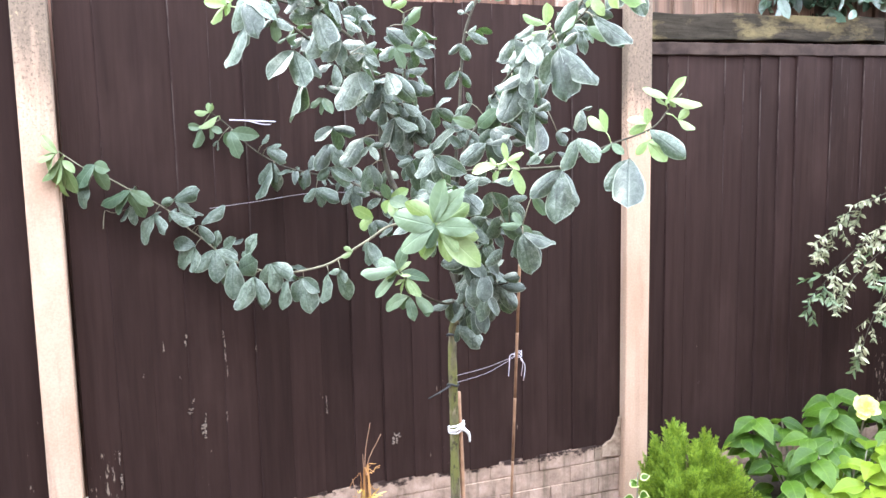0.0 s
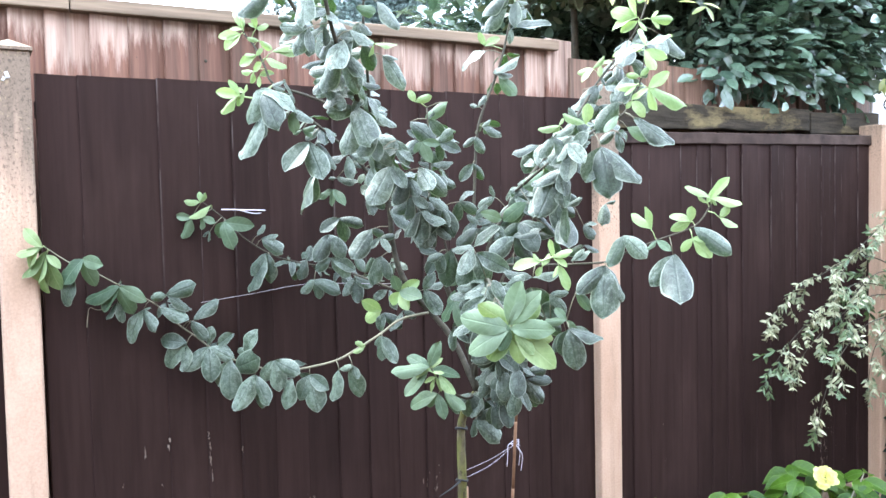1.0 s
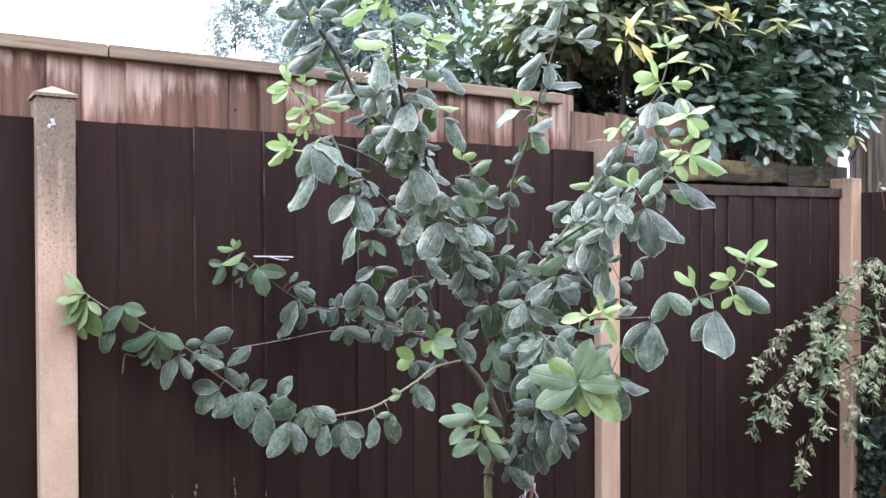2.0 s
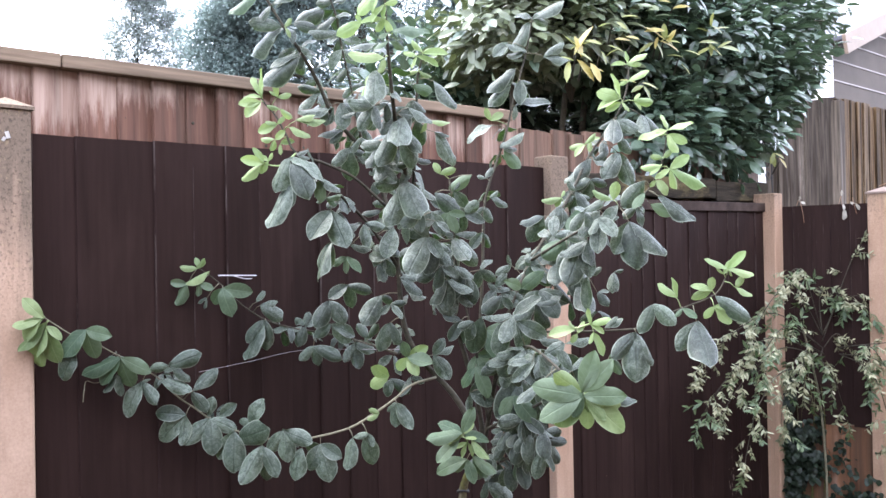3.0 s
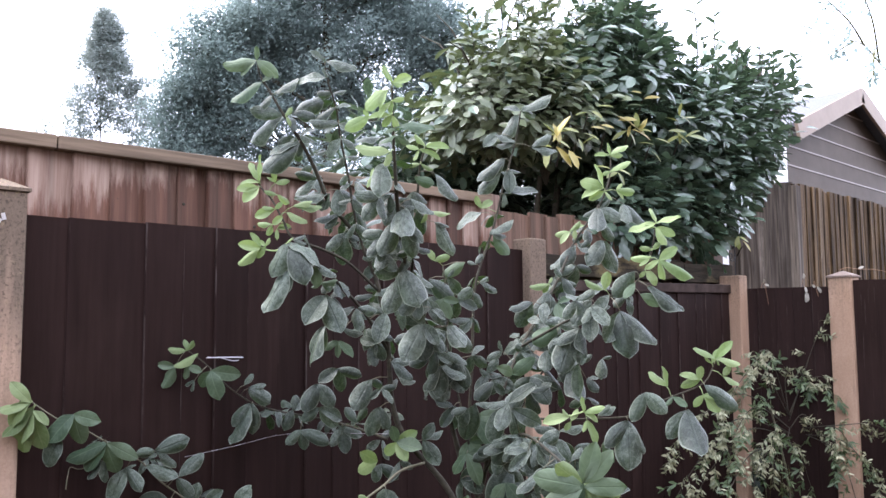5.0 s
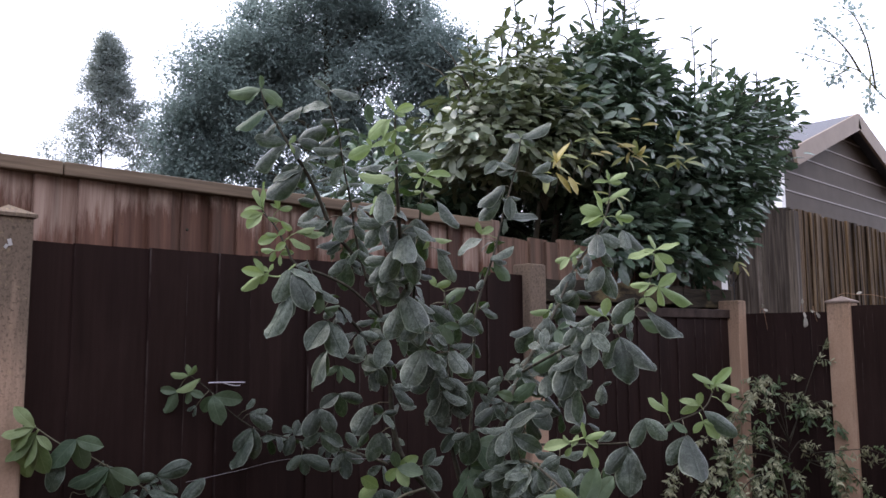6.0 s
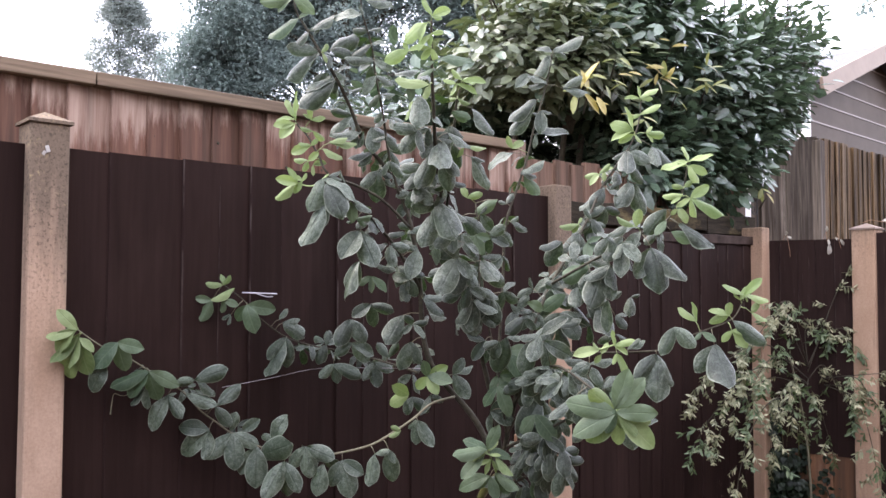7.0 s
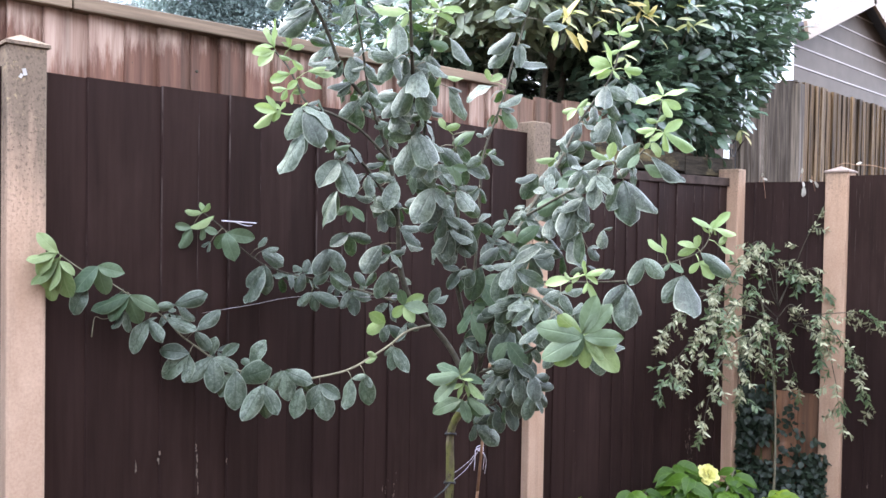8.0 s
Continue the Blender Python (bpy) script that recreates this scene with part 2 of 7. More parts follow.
M_MORTAR = plain("bare_mortar", (0.12, 0.078, 0.05), (0.27, 0.195, 0.14), 0.9, 45, relief=0.8)
M_GRAVEL = splashed_concrete("splashed_pink_concrete")
M_RED = bare_wood("red_stained_boards", (0.068, 0.031, 0.021), (0.190, 0.096, 0.063), (0.37, 0.268, 0.210), 1.985, wet=0.45)
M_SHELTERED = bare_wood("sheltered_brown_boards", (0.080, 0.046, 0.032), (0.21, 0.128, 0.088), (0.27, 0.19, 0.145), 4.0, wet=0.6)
M_RAIL = bare_wood("weathered_capping", (0.10, 0.070, 0.046), (0.27, 0.195, 0.132), (0.42, 0.37, 0.32), 2.6, wet=0.55, lying=True)
M_SLEEPER = mossy_timber("mossy_wet_timber")
M_GREY = bare_wood("greyed_boards", (0.014, 0.009, 0.006), (0.150, 0.096, 0.050), (0.20, 0.153, 0.106), 2.75, wet=0.97, spec=0.06, spread_by=0.13, soak=(0.009, 0.006, 0.004))
M_SILVER = bare_wood("silvered_boards", (0.046, 0.038, 0.031), (0.180, 0.147, 0.118), (0.29, 0.255, 0.22), 2.70, wet=0.8, spec=0.1, spread_by=0.16, soak=(0.028, 0.020, 0.014))
M_ORANGE = bare_wood("bare_orange_boards", (0.11, 0.05, 0.025), (0.22, 0.11, 0.06), (0.3, 0.2, 0.15), 3.0, wet=0.5)
M_SIDING = plain("taupe_weatherboard", (0.066, 0.051, 0.040), (0.084, 0.066, 0.052), 0.6, 6, spec=0.10)
# pale colour paints the skylight caught on the weatherboards' ledges
M_JOINT_LIGHT = plain("pale_joint_bead", (0.24, 0.20, 0.18), (0.28, 0.235, 0.21), 0.5, 8)
M_CREAM = plain("cream_trim_paint", (0.19, 0.138, 0.10), (0.23, 0.172, 0.128), 0.55, 8)
M_WHITE = plain("white_trim_paint", (0.72, 0.70, 0.67), (0.8, 0.78, 0.75), 0.5, 8)
M_ROOF = plain("grey_roof_felt", (0.085, 0.085, 0.095), (0.13, 0.13, 0.145), 0.85, 60)
LEAF_LOOK = dict(bloom=(0.128, 0.150, 0.118), through_amt=0.08, veins=0.55, pale=(0.26, 0.29, 0.225), spec=0.40, ribs=(0.012, 0.02, 0.012))
M_LEAF = leafy("grey_green_leaf", (0.0080, 0.0135, 0.0080), (0.052, 0.068, 0.043), 0.42, **LEAF_LOOK)
M_LEAF_IN = leafy("inner_grey_green_leaf", (0.0080, 0.0135, 0.0080), (0.052, 0.068, 0.043), 0.42, True, **LEAF_LOOK)
# lighter copy of the leaf: skylight on the open low leaves is in its colour
M_SKYLIT = leafy("dusty_grey_green_leaf", (0.019, 0.030, 0.018), (0.074, 0.098, 0.062), 0.42, **dict(LEAF_LOOK, bloom=(0.150, 0.176, 0.136)))
M_MID = leafy("mid_green_leaf", (0.030, 0.052, 0.028), (0.100, 0.131, 0.080), 0.46, through_col=(0.14, 0.22, 0.07), through_amt=0.15, veins=0.5, pale=(0.2, 0.26, 0.16), spec=0.2)
M_YOUNG = leafy("lime_young_leaf", (0.100, 0.148, 0.055), (0.222, 0.280, 0.122), 0.45, veins=0.4, pale=(0.34, 0.40, 0.22), through_col=(0.30, 0.43, 0.12), through_amt=0.25, spec=0.25)
M_TIP = leafy("pale_green_leaf", (0.080, 0.116, 0.046), (0.205, 0.252, 0.118), 0.5, through_col=(0.24, 0.34, 0.09), through_amt=0.2, veins=0.6, pale=(0.29, 0.33, 0.2), spec=0.16)
def mossy_bark(name):
    m, nt, b = material(name, 0.85, 0.2)
    n = noise_of(nt, where(nt, (1, 1, 0.35)), 70, 6)
    base = ramp(nt, n, (0.3, (0.038, 0.032, 0.017)), (0.7, (0.115, 0.096, 0.054)))
    moss = noise_of(nt, where(nt, (1, 1, 0.4)), 26, 5)
    base = mixed(nt, maths(nt, "MULTIPLY", band(nt, moss, 0.42, 0.56), 0.8), base, (0.095, 0.096, 0.024))
    scar = noise_of(nt, where(nt, (1, 1, 0.6)), 48, 4, 0.7)
    base = mixed(nt, maths(nt, "MULTIPLY", band(nt, scar, 0.56, 0.64), 0.8), base, (0.022, 0.017, 0.011))
    pale = noise_of(nt, where(nt, (1, 1, 0.3)), 36, 3)
    base = mixed(nt, maths(nt, "MULTIPLY", band(nt, pale, 0.60, 0.68), 0.5), base, (0.24, 0.20, 0.13))
    nt.links.new(base, b.inputs["Base Color"])
    bump(nt, b, n, 0.7, 0.004)
    return m


M_BARK = mossy_bark("mossy_bark")
M_STEM = plain("green_stem", (0.10, 0.095, 0.06), (0.17, 0.15, 0.10), 0.7, 50)
M_SHOOT = plain("pale_green_shoot", (0.20, 0.26, 0.10), (0.32, 0.38, 0.18), 0.6, 50)
M_TWIG = plain("dark_twig_bark", (0.018, 0.016, 0.010), (0.055, 0.046, 0.028), 0.8, 60, relief=0.5)
M_LAUREL = leafy("glossy_laurel_leaf", (0.028, 0.052, 0.034), (0.120, 0.168, 0.112), 0.21, True, through_col=(0.10, 0.16, 0.07), through_amt=0.10, veins=0.35, pale=(0.13, 0.18, 0.12), spec=0.55)
M_OLIVE = leafy("olive_laurel_leaf", (0.050, 0.066, 0.032), (0.150, 0.175, 0.095), 0.30, True, through_col=(0.16, 0.2, 0.07), through_amt=0.12, veins=0.35, pale=(0.18, 0.2, 0.12), spec=0.5)
M_LAUREL_ONE = leafy("glossy_laurel_leaf_near", (0.028, 0.052, 0.034), (0.120, 0.168, 0.112), 0.21, False, through_col=(0.10, 0.16, 0.07), through_amt=0.10, veins=0.35, pale=(0.13, 0.18, 0.12), spec=0.55)
M_YELLOW = leafy("yellowing_leaf", (0.18, 0.148, 0.034), (0.33, 0.275, 0.085), 0.4, through_col=(0.45, 0.34, 0.05), through_amt=0.18, veins=0.5, pale=(0.25, 0.22, 0.06))
M_LEMON = leafy("yellow_green_leaf", (0.11, 0.135, 0.04), (0.26, 0.265, 0.09), 0.35, through_col=(0.35, 0.36, 0.08), through_amt=0.2)
# far foliage raised and greyed: the air's haze is painted into these colours
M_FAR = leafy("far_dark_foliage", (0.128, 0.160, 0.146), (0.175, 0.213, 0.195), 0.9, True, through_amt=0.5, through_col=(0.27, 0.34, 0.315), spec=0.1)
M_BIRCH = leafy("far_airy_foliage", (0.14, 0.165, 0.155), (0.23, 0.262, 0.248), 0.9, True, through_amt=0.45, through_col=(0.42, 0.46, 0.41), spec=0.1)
M_VARIEG = leafy("cream_edged_leaflet", (0.062, 0.082, 0.036), (0.37, 0.355, 0.215), 0.5, True, through_col=(0.32, 0.34, 0.18), through_amt=0.2)
M_VGREEN = leafy("green_leaflet", (0.030, 0.056, 0.022), (0.125, 0.160, 0.072), 0.5, True, through_amt=0.2)
M_IVY = leafy("dark_ivy_leaf", (0.005, 0.010, 0.006), (0.017, 0.027, 0.014), 0.5, True, through_amt=0.06, spec=0.3)
M_HYD = leafy("fresh_green_leaf", (0.009, 0.030, 0.003), (0.052, 0.098, 0.009), 0.42, veins=0.8, pale=(0.13, 0.20, 0.04), through_col=(0.25, 0.42, 0.03), through_amt=0.2, spec=0.16)
M_LIME = leafy("lime_green_leaf", (0.045, 0.088, 0.005), (0.125, 0.180, 0.012), 0.5, veins=0.5, pale=(0.28, 0.32, 0.05), through_col=(0.42, 0.58, 0.06), through_amt=0.25, spec=0.2)
M_CONIFER = leafy("lime_conifer_spray", (0.045, 0.088, 0.008), (0.24, 0.325, 0.032), 0.7, True, through_col=(0.3, 0.45, 0.05), through_amt=0.25, spec=0.2)
M_PETAL = leafy("pale_yellow_petal", (0.52, 0.49, 0.14), (0.70, 0.67, 0.27), 0.55, through_col=(0.9, 0.85, 0.4), through_amt=0.25)
M_WITHERED = leafy("withered_brown_leaf", (0.20, 0.085, 0.025), (0.42, 0.215, 0.07), 0.7, through_col=(0.4, 0.2, 0.06), through_amt=0.2)
M_DEAD = leafy("dried_strap_leaf", (0.34, 0.19, 0.04), (0.62, 0.42, 0.12), 0.6, through_col=(0.6, 0.4, 0.1), through_amt=0.25)
M_RIM = leafy("cream_leaf_rim", (0.36, 0.36, 0.16), (0.50, 0.50, 0.26), 0.5, through_col=(0.4, 0.4, 0.2), through_amt=0.2)
M_PALE = leafy("pale_withered_leaf", (0.22, 0.20, 0.16), (0.48, 0.45, 0.38), 0.7, through_col=(0.4, 0.36, 0.25), through_amt=0.2)
M_CLOTH = plain("white_cloth", (0.42, 0.40, 0.37), (0.58, 0.56, 0.52), 0.9, 60, relief=0.6)
M_STRING = plain("white_string", (0.40, 0.36, 0.39), (0.55, 0.50, 0.53), 0.8, 90)
M_DULL = plain("grey_string", (0.28, 0.25, 0.25), (0.36, 0.33, 0.33), 0.8, 90)
M_CANE = plain("bamboo_cane", (0.19, 0.105, 0.06), (0.30, 0.175, 0.105), 0.6, 40)
M_BLACK = plain("black_tie", (0.012, 0.012, 0.012), (0.02, 0.02, 0.02), 0.6, 40)
M_SOIL = plain("dark_soil", (0.025, 0.018, 0.012), (0.06, 0.045, 0.03), 0.95, 18, relief=1.0)

# ---- building tools ----
UP = Vector((0, 0, 1))


def thing(name, base, label, category, group="", kind=""):
    ob = new(name)
    ob.empty_display_size = 0.1
    ob.location = base
    ob["base"] = base
    return tagged(ob, label, category, group, kind)


def under(ob, parent):
    """Makes ob, given in world terms, a part of parent."""
    ob.parent = parent
    if "base" in parent:
        ob.matrix_parent_inverse = Matrix.Translation(-Vector(parent["base"]))
    return ob


def mesh_of(name, bm, mat, smooth=True):
    me = bpy.data.meshes.new(name)
    bm.to_mesh(me)
    bm.free()
    me.materials.append(mat)
    if smooth:
        me.polygons.foreach_set("use_smooth", [True] * len(me.polygons))
    return me


def part(name, bm, mat, parent, label="", smooth=False):
    ob = new(name, mesh_of(name, bm, mat, smooth))
    if parent:
        under(ob, parent)
    if label:
        ob["label"] = label
    return ob


def box(bm, x0, x1, y0, y1, z0, z1, bevel=0.0):
    m = pose((x0 + x1) / 2, (y0 + y1) / 2, (z0 + z1) / 2) @ Matrix.Diagonal((x1 - x0, y1 - y0, z1 - z0, 1))
    r = bmesh.ops.create_cube(bm, size=1, matrix=m)
    if bevel:
        edges = list({e for v in r["verts"] for e in v.link_edges})
        bmesh.ops.bevel(bm, geom=edges, offset=bevel, segments=2, affect="EDGES", profile=0.5)
    return bm


def smooth_line(pts, steps=6):
    """A Catmull-Rom line through pts."""
    p = [Vector(a) for a in pts]
    p = [2 * p[0] - p[1]] + p + [2 * p[-1] - p[-2]]
    out = []
    for i in range(1, len(p) - 2):
        for k in range(steps):
            t = k / steps
            a, b, c, d = p[i - 1 : i + 3]
            out.append(0.5 * (2 * b + (c - a) * t + (2 * a - 5 * b + 4 * c - d) * t * t + (3 * b - a - 3 * c + d) * t**3))
    out.append(p[-2])
    return out


def tube(bm, line, r0, r1, sides=7, knobbly=0.0, rng=random):
    rings = []
    ref = Vector((0.31, 0.2, 0.93))
    for i, q in enumerate(line):
        d = (line[min(i + 1, len(line) - 1)] - line[max(i - 1, 0)]).normalized()
        u = d.cross(ref)
        u = u.normalized() if u.length > 1e-4 else d.orthogonal().normalized()
        v = d.cross(u)
        f = i / max(1, len(line) - 1)
        r = (r0 + (r1 - r0) * f) * (1 + knobbly * rng.uniform(-1, 1))
        rings.append([bm.verts.new(q + (u * math.cos(a) + v * math.sin(a)) * r) for a in (2 * math.pi * k / sides for k in range(sides))])
    for a, b in zip(rings, rings[1:]):
        for k in range(sides):
            bm.faces.new((a[k], a[(k + 1) % sides], b[(k + 1) % sides], b[k]))
    bm.faces.new(rings[0][::-1])
    bm.faces.new(rings[-1])
    return bm


def frame_of(p, ahead, face, s=1.0):
    """A pose at p whose +Y runs ahead and whose +Z leans to face."""
    y = Vector(ahead).normalized()
    z = Vector(face) - Vector(face).dot(y) * y
    z = z.normalized() if z.length > 1e-4 else y.orthogonal().normalized()
    x = y.cross(z)
    return Matrix(((x.x * s, y.x * s, z.x * s, p[0]), (x.y * s, y.y * s, z.y * s, p[1]), (x.z * s, y.z * s, z.z * s, p[2]), (0, 0, 0, 1)))


FULL = ((0.0, 0.06), (0.08, 0.30), (0.18, 0.58), (0.30, 0.82), (0.42, 0.96), (0.54, 1.0), (0.66, 0.96), (0.78, 0.83), (0.88, 0.60), (0.95, 0.36), (1.0, 0.06))
OVATE = ((0.0, 0.2), (0.07, 0.55), (0.18, 0.84), (0.34, 1.0), (0.52, 0.93), (0.70, 0.68), (0.84, 0.36), (0.93, 0.13), (1.0, 0.0))


def blade(shape, length, width, fold=0.15, droop=0.1, curl=0.0, cols=3, wave=0.0, phase=0.0):
    """Points and faces of one leaf blade along +Y, with its midrib in x = 0; fold lifts the halves, curl bends their edges down."""
    pts, faces = [], []
    for t, w in shape:
        y, z = t * length * (1 - 0.25 * droop * t), -droop * length * t * t
        for k in range(cols):
            u = k / (cols - 1)
            x = (u - 0.5) * w * width
            pts.append((x, y, z + fold * abs(x) - 2 * curl * x * x / width + wave * (2 * u - 1) ** 2 * math.sin(11 * t + phase + 2.2 * u), u, t))
    for i in range(len(shape) - 1):
        for k in range(cols - 1):
            a = cols * i + k
            faces.append((a, a + 1, a + cols + 1, a + cols))
    return np.array(pts), faces


def moved(pts, m):
    a = np.array(m)
    return np.concatenate((pts[:, :3] @ a[:3, :3].T + a[:3, 3], pts[:, 3:]), 1)


def joined(pieces):
    """Points and faces of several pieces as one."""
    pts, faces, n = [], [], 0
    for p, f in pieces:
        pts.append(p)
        faces += [tuple(i + n for i in q) for q in f]
        n += len(p)
    return np.concatenate(pts), faces


def data_mesh(name, pts, faces, mat):
    me = bpy.data.meshes.new(name)
    me.from_pydata(pts[:, :3].tolist(), [], faces)
    if pts.shape[1] > 3:
        uv = me.uv_layers.new(name="UVMap")
        at = np.empty(len(me.loops), dtype=np.int32)
        me.loops.foreach_get("vertex_index", at)
        uv.data.foreach_set("uv", pts[at, 3:5].ravel().astype(np.float32))
    me.materials.append(mat)
    me.polygons.foreach_set("use_smooth", [True] * len(me.polygons))
    return me


def spread(name, shape, poses, mat, parent, label=""):
    """One mesh of very many leaves: the shape at each pose. Each leaf keeps its own island."""
    p, f = shape
    n = len(p)
    a = np.array([np.array(m) for m in poses])
    pts = (np.einsum("kij,nj->kni", a[:, :3, :3], p[:, :3]) + a[:, None, :3, 3]).reshape(-1, 3)
    pts = np.concatenate((pts, np.tile(p[:, 3:], (len(a), 1))), 1)
    fa = np.array(f)
    faces = (fa[None] + n * np.arange(len(a))[:, None, None]).reshape(-1, 4)
    ob = new(name, data_mesh(name, pts, faces.tolist(), mat))
    under(ob, parent)
    return tagged(ob, label, kind="stuff")


def stalk(length, r=0.0012, sag=0.0):
    pts, faces = [], []
    for y in (0, length):
        pts += [(r, y, 0, 0.5, 0), (-r * 0.5, y, r, 0.5, 0), (-r * 0.5, y, -r, 0.5, 0)]
    faces = [(0, 1, 4, 3), (1, 2, 5, 4), (2, 0, 3, 5)]
    return np.array(pts), faces

# ---- ground ----
def ground():
    n = 60
    ax = sorted({round(s * (0.4 * k + 0.0011 * k**3.4), 3) for k in range(n // 2) for s in (-1, 1)})
    bm = bmesh.new()
    rows = []
    for y in ax:
        rows.append([bm.verts.new((x + 1.0, y + 1.0, 0.0 + (0.025 * noise.noise((x * 1.3, y * 1.3, 0)) if abs(x) < 8 and abs(y) < 8 else -0.02))) for x in ax])
    for a, b in zip(rows, rows[1:]):
        for k in range(len(ax) - 1):
            bm.faces.new((a[k], a[k + 1], b[k + 1], b[k]))
    tagged(part("ground", bm, M_SOIL, None, smooth=True), "dark garden soil and bare ground", "ground", kind="structure")


ground()

# ---- fence posts ----
def fence_post(x0, x1, y0, y1, top, label, turn_cap=True, mat=None):
    p = thing("fence_post", ((x0 + x1) / 2, (y0 + y1) / 2, 0), label, "fence post", "concrete fence posts")
    part("shaft", box(bmesh.new(), x0, x1, y0, y1, -0.1, top - 0.02 * turn_cap, 0.006), mat or (M_POST if top > 1.8 else M_CLEAN), p)
    if not turn_cap:
        return p
    bm = bmesh.new()
    e = 0.006
    lo = [bm.verts.new(v) for v in ((x0 - e, y0 - e, top - 0.022), (x1 + e, y0 - e, top - 0.022), (x1 + e, y1 + e, top - 0.022), (x0 - e, y1 + e, top - 0.022))]
    hi = [bm.verts.new((v.co.x, v.co.y, top - 0.014)) for v in lo]
    tip = bm.verts.new(((x0 + x1) / 2, (y0 + y1) / 2, top + 0.012))
    bm.faces.new(lo[::-1])
    for k in range(4):
        bm.faces.new((lo[k], lo[(k + 1) % 4], hi[(k + 1) % 4], hi[k]))
        bm.faces.new((hi[k], hi[(k + 1) % 4], tip))
    part("cap", bm, M_POST if top > 1.8 else M_CAP, p, "low pointed cap")
    return p


fence_post(-0.279, -0.190, 2.615, 2.715, 1.862, "tan concrete fence post with a grimy mottled top")
fence_post(1.632, 1.731, 2.625, 2.715, 1.855, "tan concrete fence post with a dark stained top behind the tree", False, M_STAINED)
fence_post(3.262, 3.345, 2.60, 2.715, 1.768, "tan flat-topped concrete corner post beside the variegated shrub", False)
fence_post(3.435, 3.545, 2.112, 2.224, 1.765, "tan concrete fence post with a pointed cap")
fence_post(-2.20, -2.087, 2.60, 2.715, 1.862, "tan concrete fence post at the garden's side")
fence_post(3.435, 3.545, 0.20, 0.312, 1.765, "tan concrete fence post along the side fence")
fence_post(3.435, 3.545, -1.71, -1.598, 1.765, "tan concrete fence post at the side fence's end")

# the scrap of pale paper left on the first post
bm = bmesh.new()
for dx, dz, w, h, a in ((0.0, 0.0, 0.009, 0.016, 0.3), (-0.008, -0.010, 0.007, 0.010, -0.5)):
    c = Vector((-0.243 + dx, 2.611, 1.777 + dz))
    q = [bm.verts.new(c + Vector((math.cos(a) * u - math.sin(a) * v, -0.002 * (u + v > 0), math.sin(a) * u + math.cos(a) * v))) for u, v in ((-w / 2, -h / 2), (w / 2, -h / 2), (w / 2, h / 2), (-w / 2, h / 2))]
    f = bm.faces.new(q)
    bmesh.ops.solidify(bm, geom=[f], thickness=0.0015)
tagged(part("paper_scrap", bm, M_WHITE, None), "torn white paper scrap stuck on the post", "paper scrap")

# ---- fence panels of upright boards ----
def board_mesh(name, w, h, mat, thick=0.012, thin=0.006, ragged=0.0):
    bm = bmesh.new()
    prof = ((0, 0), (0, -thick + 0.003), (0.003, -thick), (w, -thin), (w, 0))
    lo = [bm.verts.new((x, y, 0)) for x, y in prof]
    hi = [bm.verts.new((x, y, h + ragged * (x / w - 0.5))) for x, y in prof]
    for k in range(5):
        bm.faces.new((lo[k], lo[(k + 1) % 5], hi[(k + 1) % 5], hi[k])).material_index = int(k == 1 and mat == M_DARK)
    bm.faces.new(lo[::-1])
    bm.faces.new(hi)
    bmesh.ops.recalc_face_normals(bm, faces=bm.faces)
    me = mesh_of(name, bm, mat, False)
    if mat == M_DARK:
        me.materials.append(M_EDGE)
    return me


def boarded(root, p0, p1, z0, z1, pitch, mat, seed, jag=0.004, name="board", slope=0.0, lean=0.003, vary=0.0, thick=0.0085, ragged=0.006, foot=0.012, lap=1.10):
    """Overlapping boards along p0 to p1, thick edge first, as parts of root."""
    rng = random.Random(seed)
    a, d = Vector((*p0, 0)), Vector((*p1, 0)) - Vector((*p0, 0))
    length = d.length
    d.normalize()
    into = Vector((-d.y, d.x, 0))
    n = max(1, round(length / pitch))
    step = length / n
    shared = [board_mesh(name, step * lap, z1 - z0, mat, thick + 0.0015 * k, 0.0065, ragged * (k - 1)) for k in range(3)]
    for i in range(n):
        ob = new(name, shared[rng.randrange(3)])
        q = a + d * (i * step + vary * rng.uniform(-1, 1) * step)
        top = slope * i * step + jag * rng.uniform(-1, 1)
        sink = foot * rng.uniform(-1, 0.4)
        m = Matrix(((d.x, into.x, 0, q.x), (d.y, into.y, 0, q.y), (0, 0, 1, z0 + sink), (0, 0, 0, 1)))
        ob.matrix_basis = m @ pose(0, lean * rng.uniform(-1, 1), 0, 0.15 * rng.uniform(-1, 1), 0.2 * rng.uniform(-1, 1), 0) @ Matrix.Diagonal((1, 1, 1 + (top - sink) / (z1 - z0), 1))
        under(ob, root)


back_fence = thing("garden_fence", (0.7, 2.66, 0), "dark brown painted board fence with flaking paint between concrete posts", "fence", "garden fences")
side_fence = thing("garden_fence", (3.47, 1.2, 0), "dark brown painted board fence returning along the garden's side", "fence", "garden fences")


def fence_panel(fence, p0, p1, z0, z1, pitch, seed, label, mat=M_DARK, jag=0.0012, slope=0.0):
    a, b = Vector((*p0, 0)), Vector((*p1, 0))
    d = (b - a).normalized()
    into = Vector((-d.y, d.x, 0))
    bm = bmesh.new()
    for z in (z0 + 0.06, (z0 + z1) / 2, z1 - 0.09):
        box(bm, 0, (b - a).length, 0.001, 0.028, z - 0.022, z + 0.022, 0.002)
    bm.transform(Matrix(((d.x, into.x, 0, a.x), (d.y, into.y, 0, a.y), (0, 0, 1, 0), (0, 0, 0, 1))))
    root = part("panel", bm, mat, fence, label)
    boarded(root, p0, p1, z0, z1, pitch, mat, seed, jag, slope=slope, ragged=0.001)
    return root


